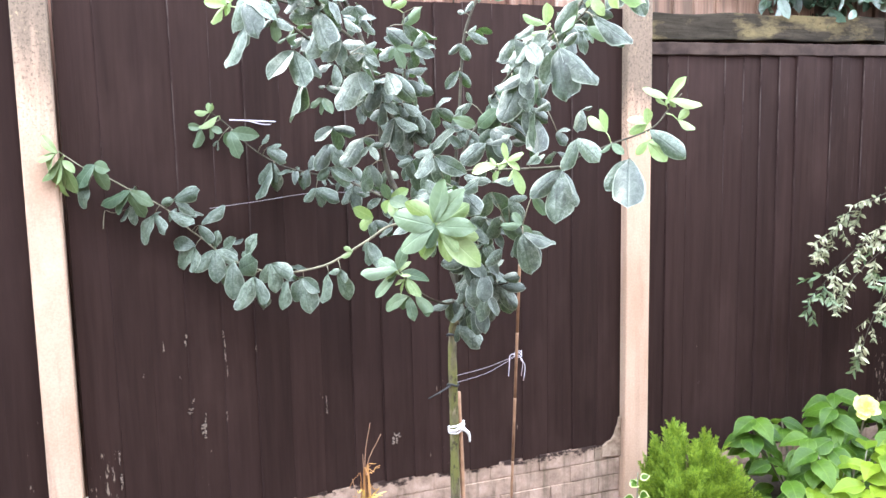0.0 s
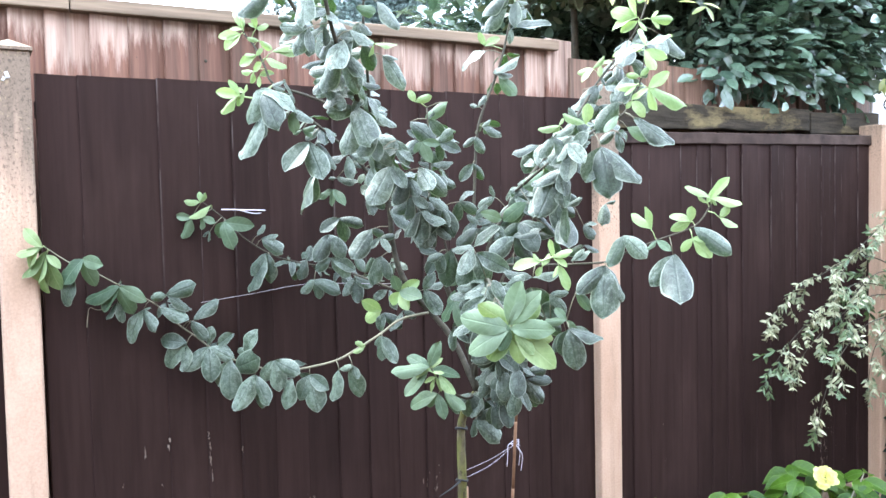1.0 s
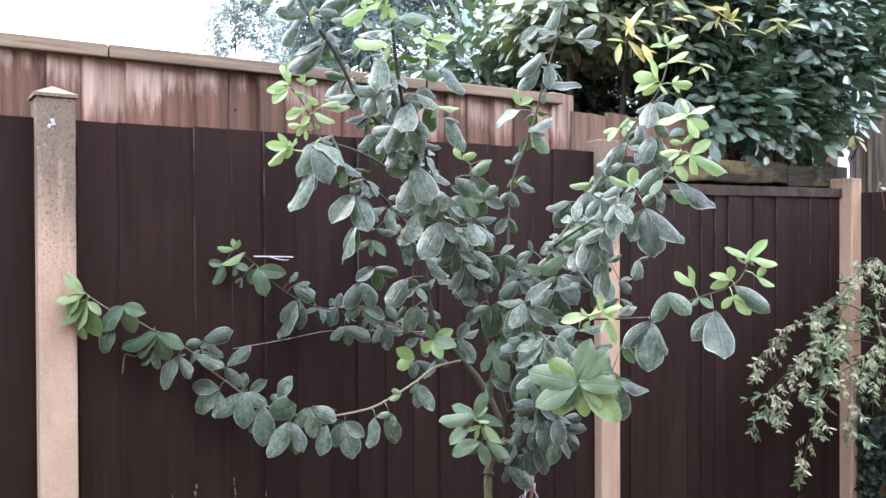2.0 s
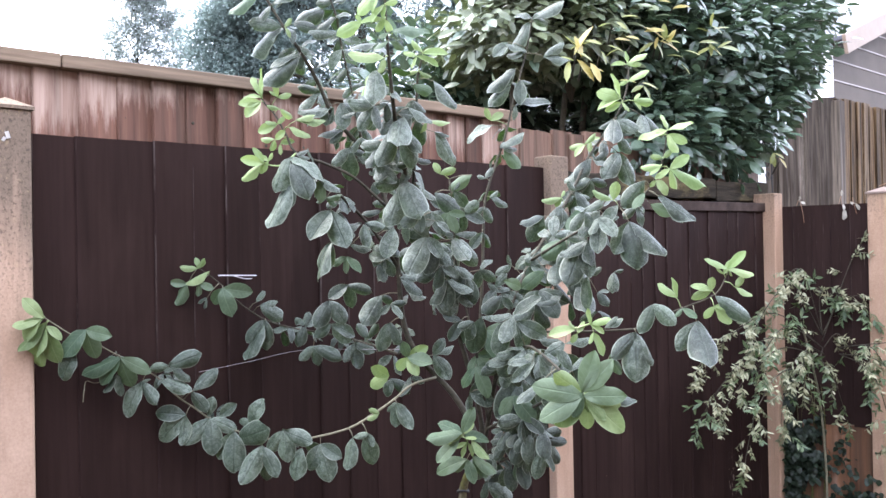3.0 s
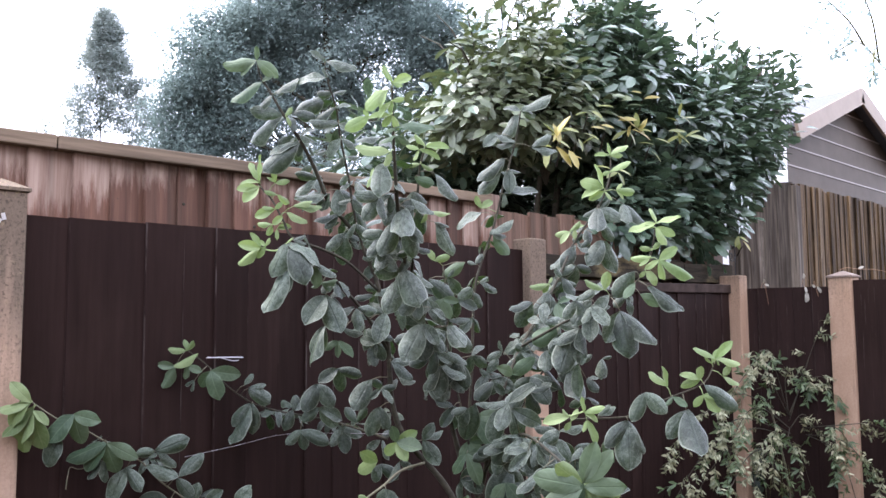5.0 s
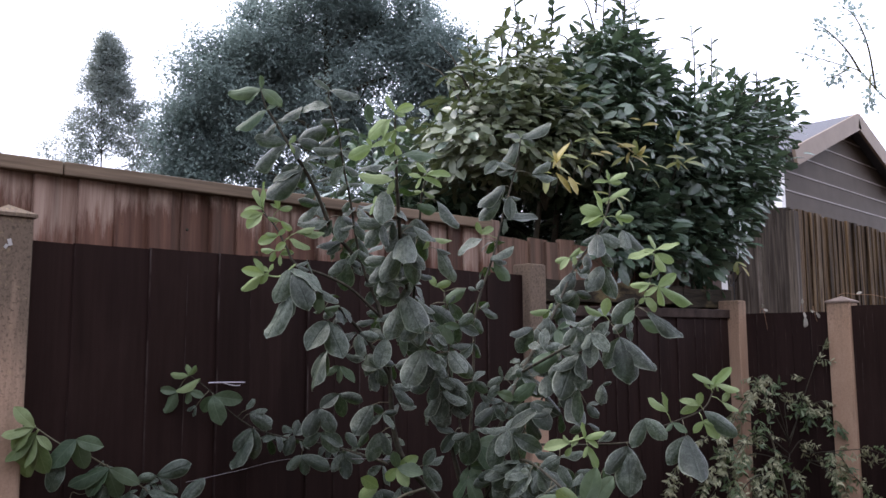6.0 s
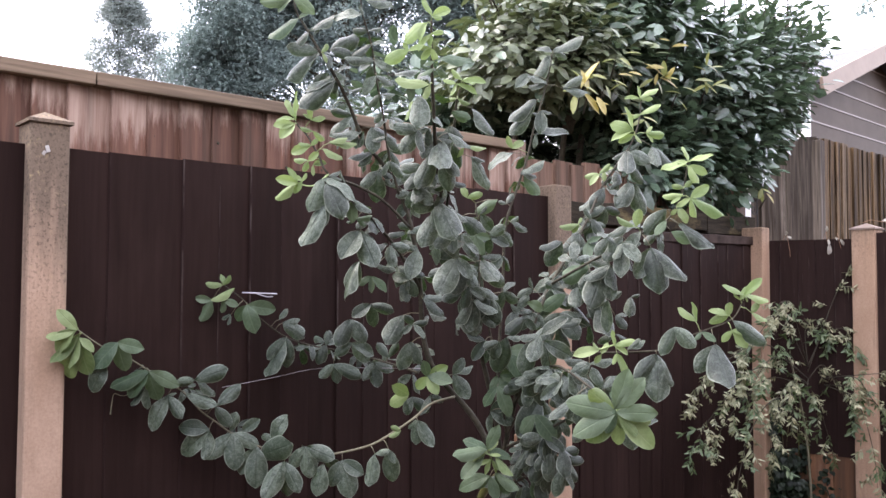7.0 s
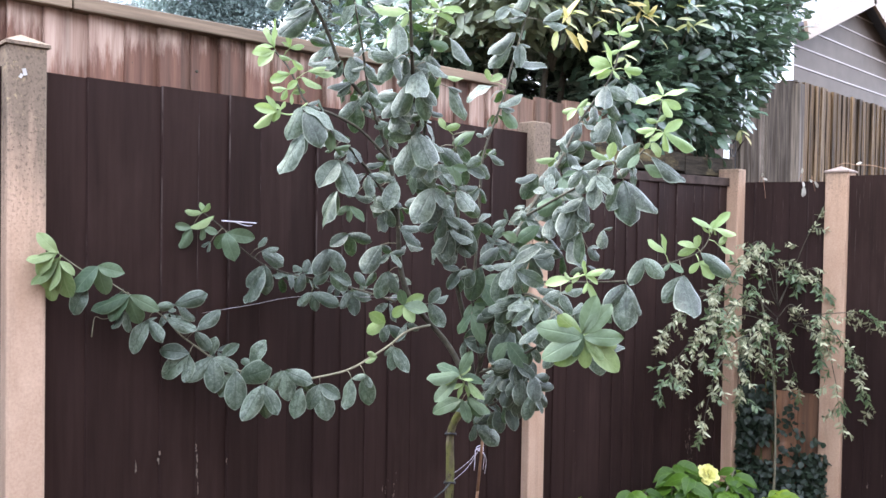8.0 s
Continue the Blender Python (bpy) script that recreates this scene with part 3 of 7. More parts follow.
fence_panel(back_fence, (-0.181, 2.668), (1.632, 2.668), 0.245, 1.792, 0.0998, 3, "dark brown painted fence panel with flaking paint behind the tree", slope=0.011)
fence_panel(back_fence, (1.731, 2.668), (3.262, 2.668), 0.13, 1.694, 0.0838, 5, "dark brown painted fence panel with pale scratches, lower than its neighbour", slope=0.010)
bm = bmesh.new()
box(bm, 1.732, 3.260, 2.648, 2.664, 1.654, 1.698, 0.003)
bmesh.ops.subdivide_edges(bm, edges=[e for e in bm.edges if abs(e.verts[0].co.x - e.verts[1].co.x) > 0.2], cuts=30)
for v in bm.verts:
    v.co.z += 0.014 * (v.co.x - 1.72) + 0.003 * noise.noise(v.co * 14)
part("top_batten", bm, M_BATTEN, back_fence, "faded brown batten along the panel's top")
fence_panel(back_fence, (-2.088, 2.668), (-0.279, 2.668), 0.245, 1.792, 0.0998, 7, "dark brown painted fence panel at the garden's side")
fence_panel(side_fence, (3.335, 2.64), (3.47, 2.225), 0.62, 1.70, 0.0875, 9, "short dark brown fence panel closing the corner")
fence_panel(side_fence, (3.47, 2.113), (3.47, 0.312), 0.05, 1.725, 0.0998, 11, "dark brown painted fence panel along the side")
fence_panel(side_fence, (3.47, 0.20), (3.47, -1.6), 0.05, 1.725, 0.0998, 13, "dark brown painted fence panel along the far side")
low = thing("fence_infill", (3.41, 2.43, 0), "bare orange-brown boards below the short corner panel", "fence panel")
boarded(low, (3.335, 2.652), (3.475, 2.225), 0.0, 0.62, 0.11, M_ORANGE, 15)

# patches where the paint has come off the first panel
M_BARE = plain("bare_flaked_wood", (0.07, 0.048, 0.038), (0.21, 0.165, 0.13), 0.85, 260)
FLAKES = ((0.117, 0.789, 0.008, 0.036), (0.227, 0.799, 0.007, 0.021), (0.229, 0.747, 0.004, 0.071), (0.233, 0.685, 0.003, 0.036), (0.054, 0.778, 0.005, 0.031), (0.128, 0.602, 0.009, 0.012), (0.117, 0.572, 0.018, 0.016),
          (0.161, 0.545, 0.005, 0.027), (0.156, 0.505, 0.014, 0.045), (0.226, 0.541, 0.004, 0.029), (0.759, 0.385, 0.017, 0.042), (0.777, 0.401, 0.012, 0.017), (-0.088, 0.456, 0.004, 0.038), (-0.086, 0.392, 0.007, 0.064),
          (-0.109, 0.418, 0.003, 0.028), (-0.007, 0.697, 0.004, 0.014), (0.095, 0.681, 0.004, 0.009), (0.322, 0.742, 0.004, 0.019), (0.535, 0.537, 0.004, 0.056))
rng = random.Random(19)
for x, z, w, h in FLAKES:
    bm = bmesh.new()
    for j in range(3 + int(h / 0.005)):
        c = Vector((x + rng.uniform(-0.5, 0.5) * w, 2.6562 - 0.0002 * j, z + rng.uniform(-0.5, 0.5) * h))
        rx, rz = w * rng.uniform(0.10, 0.30), min(h, 0.03) * rng.uniform(0.06, 0.22)
        ring = [Vector((rx * r * math.cos(a), 0, rz * r * math.sin(a))) for a, r in ((2 * math.pi * k / 11, rng.uniform(0.45, 1.2)) for k in range(11))]
        f = [bm.verts.new(c + q) for q in ring]
        g = [bm.verts.new(c + q * 1.15 + Vector((0, 0.0015, 0))) for q in ring]
        bm.faces.new(f)
        for k in range(11):
            bm.faces.new((f[k], g[k], g[(k + 1) % 11], f[(k + 1) % 11]))
    bmesh.ops.recalc_face_normals(bm, faces=bm.faces)
    part("bare_patch", bm, M_BARE, back_fence)

# ---- concrete gravel boards under the panels, with a stone-course face ----
def gravel_board(x0, x1, y, top, seed, label):
    rng = random.Random(seed)
    g = thing("gravel_board", ((x0 + x1) / 2, y, 0), label, "gravel board", "gravel boards")
    part("slab", box(bmesh.new(), x0, x1, y, y + 0.04, -0.1, top, 0.003), M_GRAVEL, g)
    zs, z = [], top - 0.004
    while z > 0.0:
        zs.append(z)
        z -= 0.062
    for r, zt in enumerate(zs):
        x = x0 + 0.004 - (0.09 if r % 2 else 0.0)
        while x < x1 - 0.02:
            w = rng.uniform(0.14, 0.26)
            a, b = max(x, x0 + 0.004), min(x + w - 0.005, x1 - 0.004)
            if b - a > 0.02:
                bm = bmesh.new()
                box(bm, a, b, y - rng.uniform(0.001, 0.005), y + 0.002, zt - 0.058, zt, 0.0018)
                part("block", bm, M_GRAVEL, g)
            x += w


gravel_board(-0.183, 1.632, 2.662, 0.252, 2, "pinkish concrete gravel board with a stone-course face")
gravel_board(1.731, 3.262, 2.662, 0.135, 4, "pinkish concrete gravel board behind the bedding plants")
gravel_board(-2.087, -0.279, 2.662, 0.252, 6, "pinkish concrete gravel board at the garden's side")

# rough mortar smeared up the post's foot at the end of the first gravel board
bm = bmesh.new()
rng = random.Random(8)
edge = [(1.612, 0.20), (1.53, 0.20), (1.535, 0.247), (1.555, 0.255), (1.572, 0.266), (1.584, 0.280), (1.593, 0.298), (1.599, 0.318), (1.605, 0.340), (1.612, 0.348)]
edge = [(x + 0.02, z + rng.uniform(-0.005, 0.005)) for x, z in edge]
f = [bm.verts.new((x, 2.6525 - 0.004 * (0 < k < 9), z)) for k, (x, z) in enumerate(edge)]
g = [bm.verts.new((x, 2.668, z)) for x, z in edge]
bm.faces.new(f)
for k in range(len(f)):
    bm.faces.new((f[k], g[k], g[(k + 1) % len(f)], f[(k + 1) % len(f)]))
bmesh.ops.recalc_face_normals(bm, faces=bm.faces)
tagged(part("mortar_patch", bm, M_MORTAR, None), "rough pale mortar patch beside the post foot", "mortar patch")

def side_gravel(y0, y1):
    g = thing("gravel_board", (3.47, (y0 + y1) / 2, 0), "pinkish concrete gravel board along the side fence", "gravel board", "gravel boards")
    part("slab", box(bmesh.new(), 3.452, 3.495, y0, y1, -0.1, 0.052, 0.004), M_GRAVEL, g)


side_gravel(0.312, 2.113)
side_gravel(-1.6, 0.20)

# unseen plain walls added behind the camera to cut the light from there
M_SCREEN = plain("brown_brick_wall", (0.11, 0.065, 0.048), (0.18, 0.11, 0.08), 0.85, 14)
tagged(part("wall_south", box(bmesh.new(), -7.0, 9.0, -5.3, -5.0, -0.1, 5.4, 0.01), M_SCREEN, None), "unseen brown wall added behind the camera to cut front light", "wall", kind="structure")
tagged(part("wall_west", box(bmesh.new(), -3.4, -3.28, -5.0, 2.8, -0.1, 1.9, 0.01), M_DARK, None), "unseen dark wall added on the left to cut side light", "wall", kind="structure")

# ---- neighbour's taller red fence behind ----
red = thing("neighbour_fence", (0.7, 2.82, 0), "taller red-stained board fence, worn pale along its top", "fence")
boarded(red, (-2.6, 2.815), (1.64, 2.815), 0.3, 1.985, 0.0985, M_RED, 21, 0.010, slope=0.012, vary=0.16, thick=0.024, lap=1.28)
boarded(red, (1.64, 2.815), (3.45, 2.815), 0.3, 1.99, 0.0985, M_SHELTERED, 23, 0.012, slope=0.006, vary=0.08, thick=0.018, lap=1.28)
for x0, x1 in ((-2.7, -0.080), (-0.077, 1.57)):
    bm = bmesh.new()
    box(bm, x0, x1, 2.762, 2.84, 1.983, 2.020, 0.004)
    for v in bm.verts:
        v.co.z += 0.016 * (v.co.x + 0.08) / 1.8
    part("capping_rail", bm, M_RAIL, red, "weathered timber capping")
rng = random.Random(5)
for k in range(9):
    bm = bmesh.new()
    x = -0.005 + 0.098 * k * (1 if k < 4 else 1.35)
    bmesh.ops.create_icosphere(bm, subdivisions=1, radius=0.0052, matrix=pose(x, 2.7965, 1.868 + rng.uniform(-0.01, 0.01) - (0.045 if k > 3 else 0)) @ Matrix.Diagonal((1, 0.4, 1, 1)))
    part("nail", bm, M_TWIG, red)

sl = thing("timber_sleeper", (2.5, 2.76, 1.7), "dark mossy timber beam lying above the low fence panel", "timber beam")
for x0, x1, dz in ((1.73, 2.92, 0.0), (2.924, 3.42, -0.012)):
    bm = bmesh.new()
    box(bm, x0, x1, 2.715, 2.79, 1.712 + dz, 1.81 + dz, 0.006)
    bmesh.ops.subdivide_edges(bm, edges=[e for e in bm.edges if abs(e.verts[0].co.x - e.verts[1].co.x) > 0.2], cuts=24)
    for v in bm.verts:
        v.co.z += 0.008 * noise.noise(v.co * 9) + 0.02 * (v.co.x - 1.73)
        v.co.y += 0.006 * noise.noise(v.co * 12 + Vector((3, 0, 0)))
    part("beam", bm, M_SLEEPER, sl)

# ---- greyed fence of the garden beyond the corner ----
grey = thing("board_fence", (4.7, 2.94, 0), "tall weathered grey-brown board fence beyond the corner", "fence")
boarded(grey, (4.40, 3.36), (4.70, 2.95), 0.2, 2.46, 0.085, M_SILVER, 31, 0.01, vary=0.1, thick=0.018, lap=1.3)
boarded(grey, (4.705, 2.945), (9.4, 2.945), 0.2, 2.46, 0.098, M_GREY, 33, 0.012, vary=0.14, thick=0.02, lap=1.35)
for x0, y0 in ((4.36, 3.38), (4.69, 2.90)):
    part("post", box(bmesh.new(), x0, x0 + 0.075, y0, y0 + 0.075, 0, 2.44, 0.005), M_SILVER, grey)

# a dark iron scroll standing in the gap beside the grey fence
scroll = thing("wire_scroll", (3.80, 2.9, 0), "dark wrought-iron scroll ornament on a stake between the fences", "ornament")
for cx, cz, r, turn in ((3.775, 1.975, 0.032, 1), (3.775, 1.91, 0.030, -1), (3.77, 2.04, 0.026, 1)):
    ln = [Vector((cx + r * (1 - k / 34) * math.cos(turn * k * 0.42), 2.9 + 0.0006 * k, cz + r * (1 - k / 34) * math.sin(turn * k * 0.42))) for k in range(30)]
    part("scroll", tube(bmesh.new(), ln, 0.0035, 0.0030, 6), M_BLACK, scroll, smooth=True)
part("stem", tube(bmesh.new(), smooth_line([(3.81, 2.9, -0.05), (3.812, 2.9, 1.0), (3.81, 2.9, 1.86), (3.80, 2.9, 2.06)], 5), 0.0035, 0.003, 6), M_BLACK, scroll, smooth=True)
# white box added in place of the pale block wall in the gap
tagged(part("pale_post", box(bmesh.new(), 3.775, 3.895, 2.98, 3.08, -0.1, 2.14, 0.006), M_WHITE, None), "white box standing in for the pale wall behind the scroll", "post")

# ---- garden shed of the neighbour ----
def shed(x0, x1, y0, y1, eave, ridge):
    s = thing("garden_shed", ((x0 + x1) / 2, (y0 + y1) / 2, 0), "taupe weatherboarded shed with cream barge boards and grey roof", "shed")
    xm = (x0 + x1) / 2
    bm = bmesh.new()
    prof = ((x0, 0), (x1, 0), (x1, eave), (xm, ridge), (x0, eave))
    a = [bm.verts.new((x, y0 + 0.02, z)) for x, z in prof]
    b = [bm.verts.new((x, y1, z)) for x, z in prof]
    for k in range(5):
        bm.faces.new((a[k], a[(k + 1) % 5], b[(k + 1) % 5], b[k]))
    bm.faces.new(a[::-1])
    bm.faces.new(b)
    bmesh.ops.recalc_face_normals(bm, faces=bm.faces)
    part("wall", bm, M_SIDING, s)
    z, rise = 0.35, 0.168
    while z < ridge - 0.05:
        rise = min(0.168, ridge - 0.01 - z)
        f = max(0.0, (z + rise - eave) / (ridge - eave))
        f0 = max(0.0, (z - eave) / (ridge - eave))
        half0, half = (xm - x0) * (1 - f0), (xm - x0) * (1 - min(f, 1.0))
        bm = bmesh.new()
        q = [(xm - half0, z), (xm + half0, z), (xm + max(half, 0.01), z + rise), (xm - max(half, 0.01), z + rise)]
        front = [bm.verts.new((x, y0 - 0.016, zz)) for x, zz in q]
        back = [bm.verts.new((x, y0 + 0.019, zz)) for x, zz in q]
        for k in range(4):
            bm.faces.new((front[k], front[(k + 1) % 4], back[(k + 1) % 4], back[k]))
        bm.faces.new(front[::-1])
        bm.faces.new(back)
        bmesh.ops.recalc_face_normals(bm, faces=bm.faces)
        part("weatherboard", bm, M_SIDING, s)
        # added pale strip stands in for the sky-lit ledge at the joint
        part("joint_bead", box(bmesh.new(), xm - half0, xm + half0, y0 - 0.023, y0 - 0.015, z - 0.004, z + 0.008, 0.001), M_JOINT_LIGHT, s)
        z += rise
    pitch = math.atan2(ridge - eave, xm - x0)
    slope_len = (xm - x0) / math.cos(pitch) + 0.07
    for side in (-1, 1):
        bm = bmesh.new()
        box(bm, -slope_len, 0.0, y0 - 0.16, y1 + 0.1, 0.0, 0.035, 0.004)
        bm.transform(pose(xm, 0, ridge + 0.03, 0, -math.degrees(pitch), 0))
        if side > 0:
            for v in bm.verts:
                v.co.x = 2 * xm - v.co.x
            bmesh.ops.reverse_faces(bm, faces=bm.faces)
        part("roof", bm, M_ROOF, s)
        bm = bmesh.new()
        box(bm, -slope_len, 0.0, y0 - 0.185, y0 - 0.155, -0.12, 0.04, 0.004)
        bm.transform(pose(xm, 0, ridge + 0.03, 0, -math.degrees(pitch), 0))
        if side > 0:
            for v in bm.verts:
                v.co.x = 2 * xm - v.co.x
            bmesh.ops.reverse_faces(bm, faces=bm.faces)
        part("barge_board", bm, M_CREAM, s, "cream barge board")
    part("corner_board", box(bmesh.new(), x0 - 0.02, x0 + 0.05, y0 - 0.03, y0 + 0.09, 0, eave - 0.02, 0.004), M_WHITE, s, "white corner board")
    part("side_cladding", box(bmesh.new(), x0 - 0.015, x0 - 0.002, y0 + 0.09, y1, 0, eave - 0.05), M_WHITE, s, "white side wall")


shed(6.10, 8.98, 3.62, 7.4, 3.15, 3.71)

# ---- the grey-green tree trained in front of the fence ----
TREE = thing("broom_tree", (0.84, 2.29, 0), "young standard tree with grey-green three-part leaves tied to a cane", "tree")
SEE = Vector((-0.676, -0.737, 0.0)).normalized()
LR = random.Random(11)


def trifoliate(length, width, petiole, spread_deg, droop, rng):
    bits = [stalk(petiole)]
    for a, k in ((0, 1.0), (spread_deg, 0.84), (-spread_deg, 0.84)):
        b = blade(FULL, length * k, width * k * rng.uniform(0.86, 1.12), rng.uniform(0.05, 0.6), droop * rng.uniform(0.3, 1.9), rng.uniform(0.1, 1.2), 5, rng.uniform(0.015, 0.05), rng.uniform(0, 6))
        turn_to = radians(a)
        m = Matrix.Translation((0.07 * math.sin(turn_to), petiole + 0.07 * math.cos(turn_to), 0)) @ pose(0, 0, 0, rng.uniform(-18, 10), rng.uniform(-17, 17), -a + rng.uniform(-10, 10))
        bits.append((moved(b[0], m), b[1]))
    return joined(bits)


MATURE = [trifoliate(1.0, LR.uniform(0.46, 0.56), 0.34, LR.uniform(58, 88), LR.uniform(0.15, 0.45), LR) for _ in range(9)]
INNER = []
ASIDE = Vector((-SEE.y, SEE.x, 0)).normalized()
LEAFLETS = {k: [data_mesh("leaf", *blade(FULL, 1.0, 0.5, LR.uniform(0.15, 0.75), LR.uniform(-0.05, 0.45), LR.uniform(-0.1, 1.3), 5, LR.uniform(0.012, 0.045), LR.uniform(0, 6)), m) for _ in range(10)]
            for k, m in (("m", M_LEAF), ("g", M_MID), ("t", M_TIP), ("y", M_YOUNG))}
# kind d: the same blades, coloured lighter for the skylight on them
LEAFLETS["d"] = [me.copy() for me in LEAFLETS["m"]]
for me in LEAFLETS["d"]:
    me.materials[0] = M_SKYLIT


def along(line, f):
    """The place and heading at the fraction f of a line."""
    t = f * (len(line) - 1)
    i = min(int(t), len(line) - 2)
    return line[i].lerp(line[i + 1], t - i), (line[i + 1] - line[i]).normalized()


def put_leaf(me, m, parent):
    ob = new(me.name.split(".")[0], me)
    ob.matrix_basis = m
    under(ob, parent)
    return ob


def leaf(limb, line, kind, base, *leaflets):
    """One divided leaf: a stalk from the limb to base, and leaflets given by their lean (degrees from level), length
    and width (mm) as the camera sees them, set to fit its view.
    Those seen narrow are turned edge-on, with the upper side to the sky; those seen broad reach out from the fence."""
    base = Vector(base)
    root = min(line, key=lambda q: (q - base).length)
    if 0.004 < (root - base).length < 0.09:
        mid = root.lerp(base, 0.55) + UP * 0.004
        part("leaf_stalk", tube(bmesh.new(), [root, mid, base], 0.0014, 0.0009, 4), M_SHOOT if kind in "yt" else M_STEM, limb, smooth=True)
    for lean, long, wide in leaflets:
        long, wide = long / 1000, wide / 1000
        axis = ASIDE * math.cos(radians(lean)) + UP * math.sin(radians(lean))
        ratio = wide / long
        tilt = math.acos(min(1.0, 0.56 / ratio)) if ratio > 0.57 else LR.gauss(0.10, 0.2)
        roll = math.acos(min(1.0, ratio / 0.50)) if ratio < 0.44 else abs(LR.gauss(0, 0.22))
        length, width = long / math.cos(tilt), max(wide, (0.36 if kind == "y" else 0.44) * long)
        ahead = axis * math.cos(tilt) + SEE * math.sin(tilt)
        side = ahead.cross(SEE)
        if side.z < 0:
            side = -side
        m = frame_of(base, ahead, SEE * math.cos(roll) + side * math.sin(roll)) @ Matrix.Diagonal((width / 0.5, length, 0.5 * (length + width / 0.5), 1))
        put_leaf(LR.choice(LEAFLETS[kind]), m, limb)


def behind(line, n, a, b, size, seed):
    """n shaded leaves on the far side of a limb, between the fractions a and b."""
    rng = random.Random(seed)
    for k in range(n):
        p, d = along(line, a + (b - a) * (k + rng.random()) / n)
        w = Vector((rng.gauss(0, 1), rng.gauss(0, 1), rng.gauss(0, 0.7)))
        INNER.append((rng.randrange(9), frame_of(p - SEE * rng.uniform(0.02, 0.07), w - UP * 0.7 - SEE * 0.4, SEE * 0.4 + UP * 0.9 + w * 0.4, size * rng.uniform(0.75, 1.1))))


def tuft(limb, line, n, a, b, mm, seed):
    """n more grey-green leaves crowding a limb on the garden side, hanging and half turned."""
    rng = random.Random(seed)
    for k in range(n):
        p, d = along(line, a + (b - a) * (k + rng.random()) / n)
        p = p + ASIDE * rng.uniform(-0.035, 0.035) + UP * rng.uniform(-0.035, 0.03) + SEE * rng.uniform(-0.02, 0.035)
        lean, size = rng.uniform(-150, -20), mm * rng.uniform(0.75, 1.15)
        leaf(limb, line, "g" if rng.random() < 0.15 else "m", p, *((lean + da + rng.uniform(-14, 14), size * f, size * f * rng.uniform(0.36, 0.66)) for da, f in ((0, 1.0), (66, 0.82), (-66, 0.82))))


def limb(pts, r0, r1, mat=M_TWIG, name="branch"):
    line = smooth_line(pts, 6)
    bm = tube(bmesh.new(), line, r0, r1, 7, 0.07, LR)
    return part(name, bm, mat, TREE, smooth=True), line


trunk, line = limb([(0.806, 2.236, -0.05), (0.804, 2.233, 0.30), (0.803, 2.230, 0.55), (0.797, 2.218, 0.70), (0.799, 2.220, 0.832), (0.796, 2.18, 0.90), (0.79, 2.12, 0.95)], 0.0136, 0.0108, M_BARK, "trunk")

lb, line = limb([(0.700, 2.210, 1.155), (0.621, 2.215, 1.143), (0.569, 2.223, 1.111), (0.516, 2.245, 1.076), (0.465, 2.280, 1.043), (0.401, 2.340, 1.021), (0.348, 2.402, 1.008), (0.295, 2.450, 1.025), (0.253, 2.502, 1.039), (0.210, 2.540, 1.068), (0.178, 2.569, 1.098), (0.139, 2.577, 1.130), (0.093, 2.577, 1.179), (0.050, 2.575, 1.211), (-0.005, 2.569, 1.244), (-0.070, 2.560, 1.285), (-0.124, 2.568, 1.311), (-0.177, 2.575, 1.351)], 0.0035, 0.0014, M_STEM)
leaf(lb, line, "t", (-0.185, 2.554, 1.353), (130, 61, 31), (-168, 75, 26), (-144, 88, 44))
leaf(lb, line, "t", (-0.175, 2.573, 1.341), (-131, 87, 36), (-110, 127, 57), (-99, 83, 29))
leaf(lb, line, "t", (-0.175, 2.573, 1.333), (-37, 50, 17), (-80, 100, 50), (-105, 67, 27))
leaf(lb, line, "g", (-0.096, 2.540, 1.320), (-11, 73, 35), (-132, 76, 47), (-81, 79, 43))
leaf(lb, line, "d", (-0.113, 2.561, 1.270), (-119, 77, 45), (-158, 51, 20))
leaf(lb, line, "g", (-0.010, 2.556, 1.245), (-125, 81, 40), (-79, 88, 44), (-28, 81, 36), (-161, 96, 40))
leaf(lb, line, "d", (-0.014, 2.576, 1.203), (-126, 53, 21), (-70, 58, 17))
leaf(lb, line, "d", (0.050, 2.581, 1.178), (-116, 90, 45), (-50, 65, 33), (27, 23, 7))
leaf(lb, line, "d", (0.102, 2.538, 1.216), (-173, 52, 26), (20, 89, 44), (-30, 69, 21))
leaf(lb, line, "d", (0.086, 2.554, 1.180), (-19, 84, 35))
leaf(lb, line, "d", (0.173, 2.554, 1.143), (47, 75, 38))
leaf(lb, line, "d", (0.164, 2.548, 1.142), (-52, 69, 34))
leaf(lb, line, "d", (0.204, 2.538, 1.075), (76, 50, 30))
leaf(lb, line, "d", (0.153, 2.558, 1.083), (169, 79, 44), (-139, 107, 51), (-95, 75, 38))
leaf(lb, line, "d", (0.205, 2.527, 1.071), (-137, 90, 45), (-79, 87, 54), (-20, 77, 37))
leaf(lb, line, "d", (0.225, 2.518, 1.075), (35, 59, 30))
leaf(lb, line, "d", (0.248, 2.479, 1.038), (-124, 90, 40), (-86, 99, 60))
leaf(lb, line, "d", (0.284, 2.463, 1.055), (65, 69, 43), (169, 38, 21))
leaf(lb, line, "d", (0.262, 2.487, 1.014), (24, 86, 65))
leaf(lb, line, "d", (0.294, 2.420, 1.003), (-118, 103, 52), (-97, 105, 52), (-61, 87, 42))
leaf(lb, line, "d", (0.336, 2.381, 1.041), (-132, 70, 38), (-78, 77, 46), (-21, 80, 42))
leaf(lb, line, "d", (0.373, 2.357, 0.995), (-107, 81, 48))
leaf(lb, line, "d", (0.411, 2.328, 1.004), (-115, 70, 42), (-72, 91, 56), (-30, 66, 38))
leaf(lb, line, "d", (0.465, 2.260, 1.023), (-103, 82, 41), (20, 41, 18))
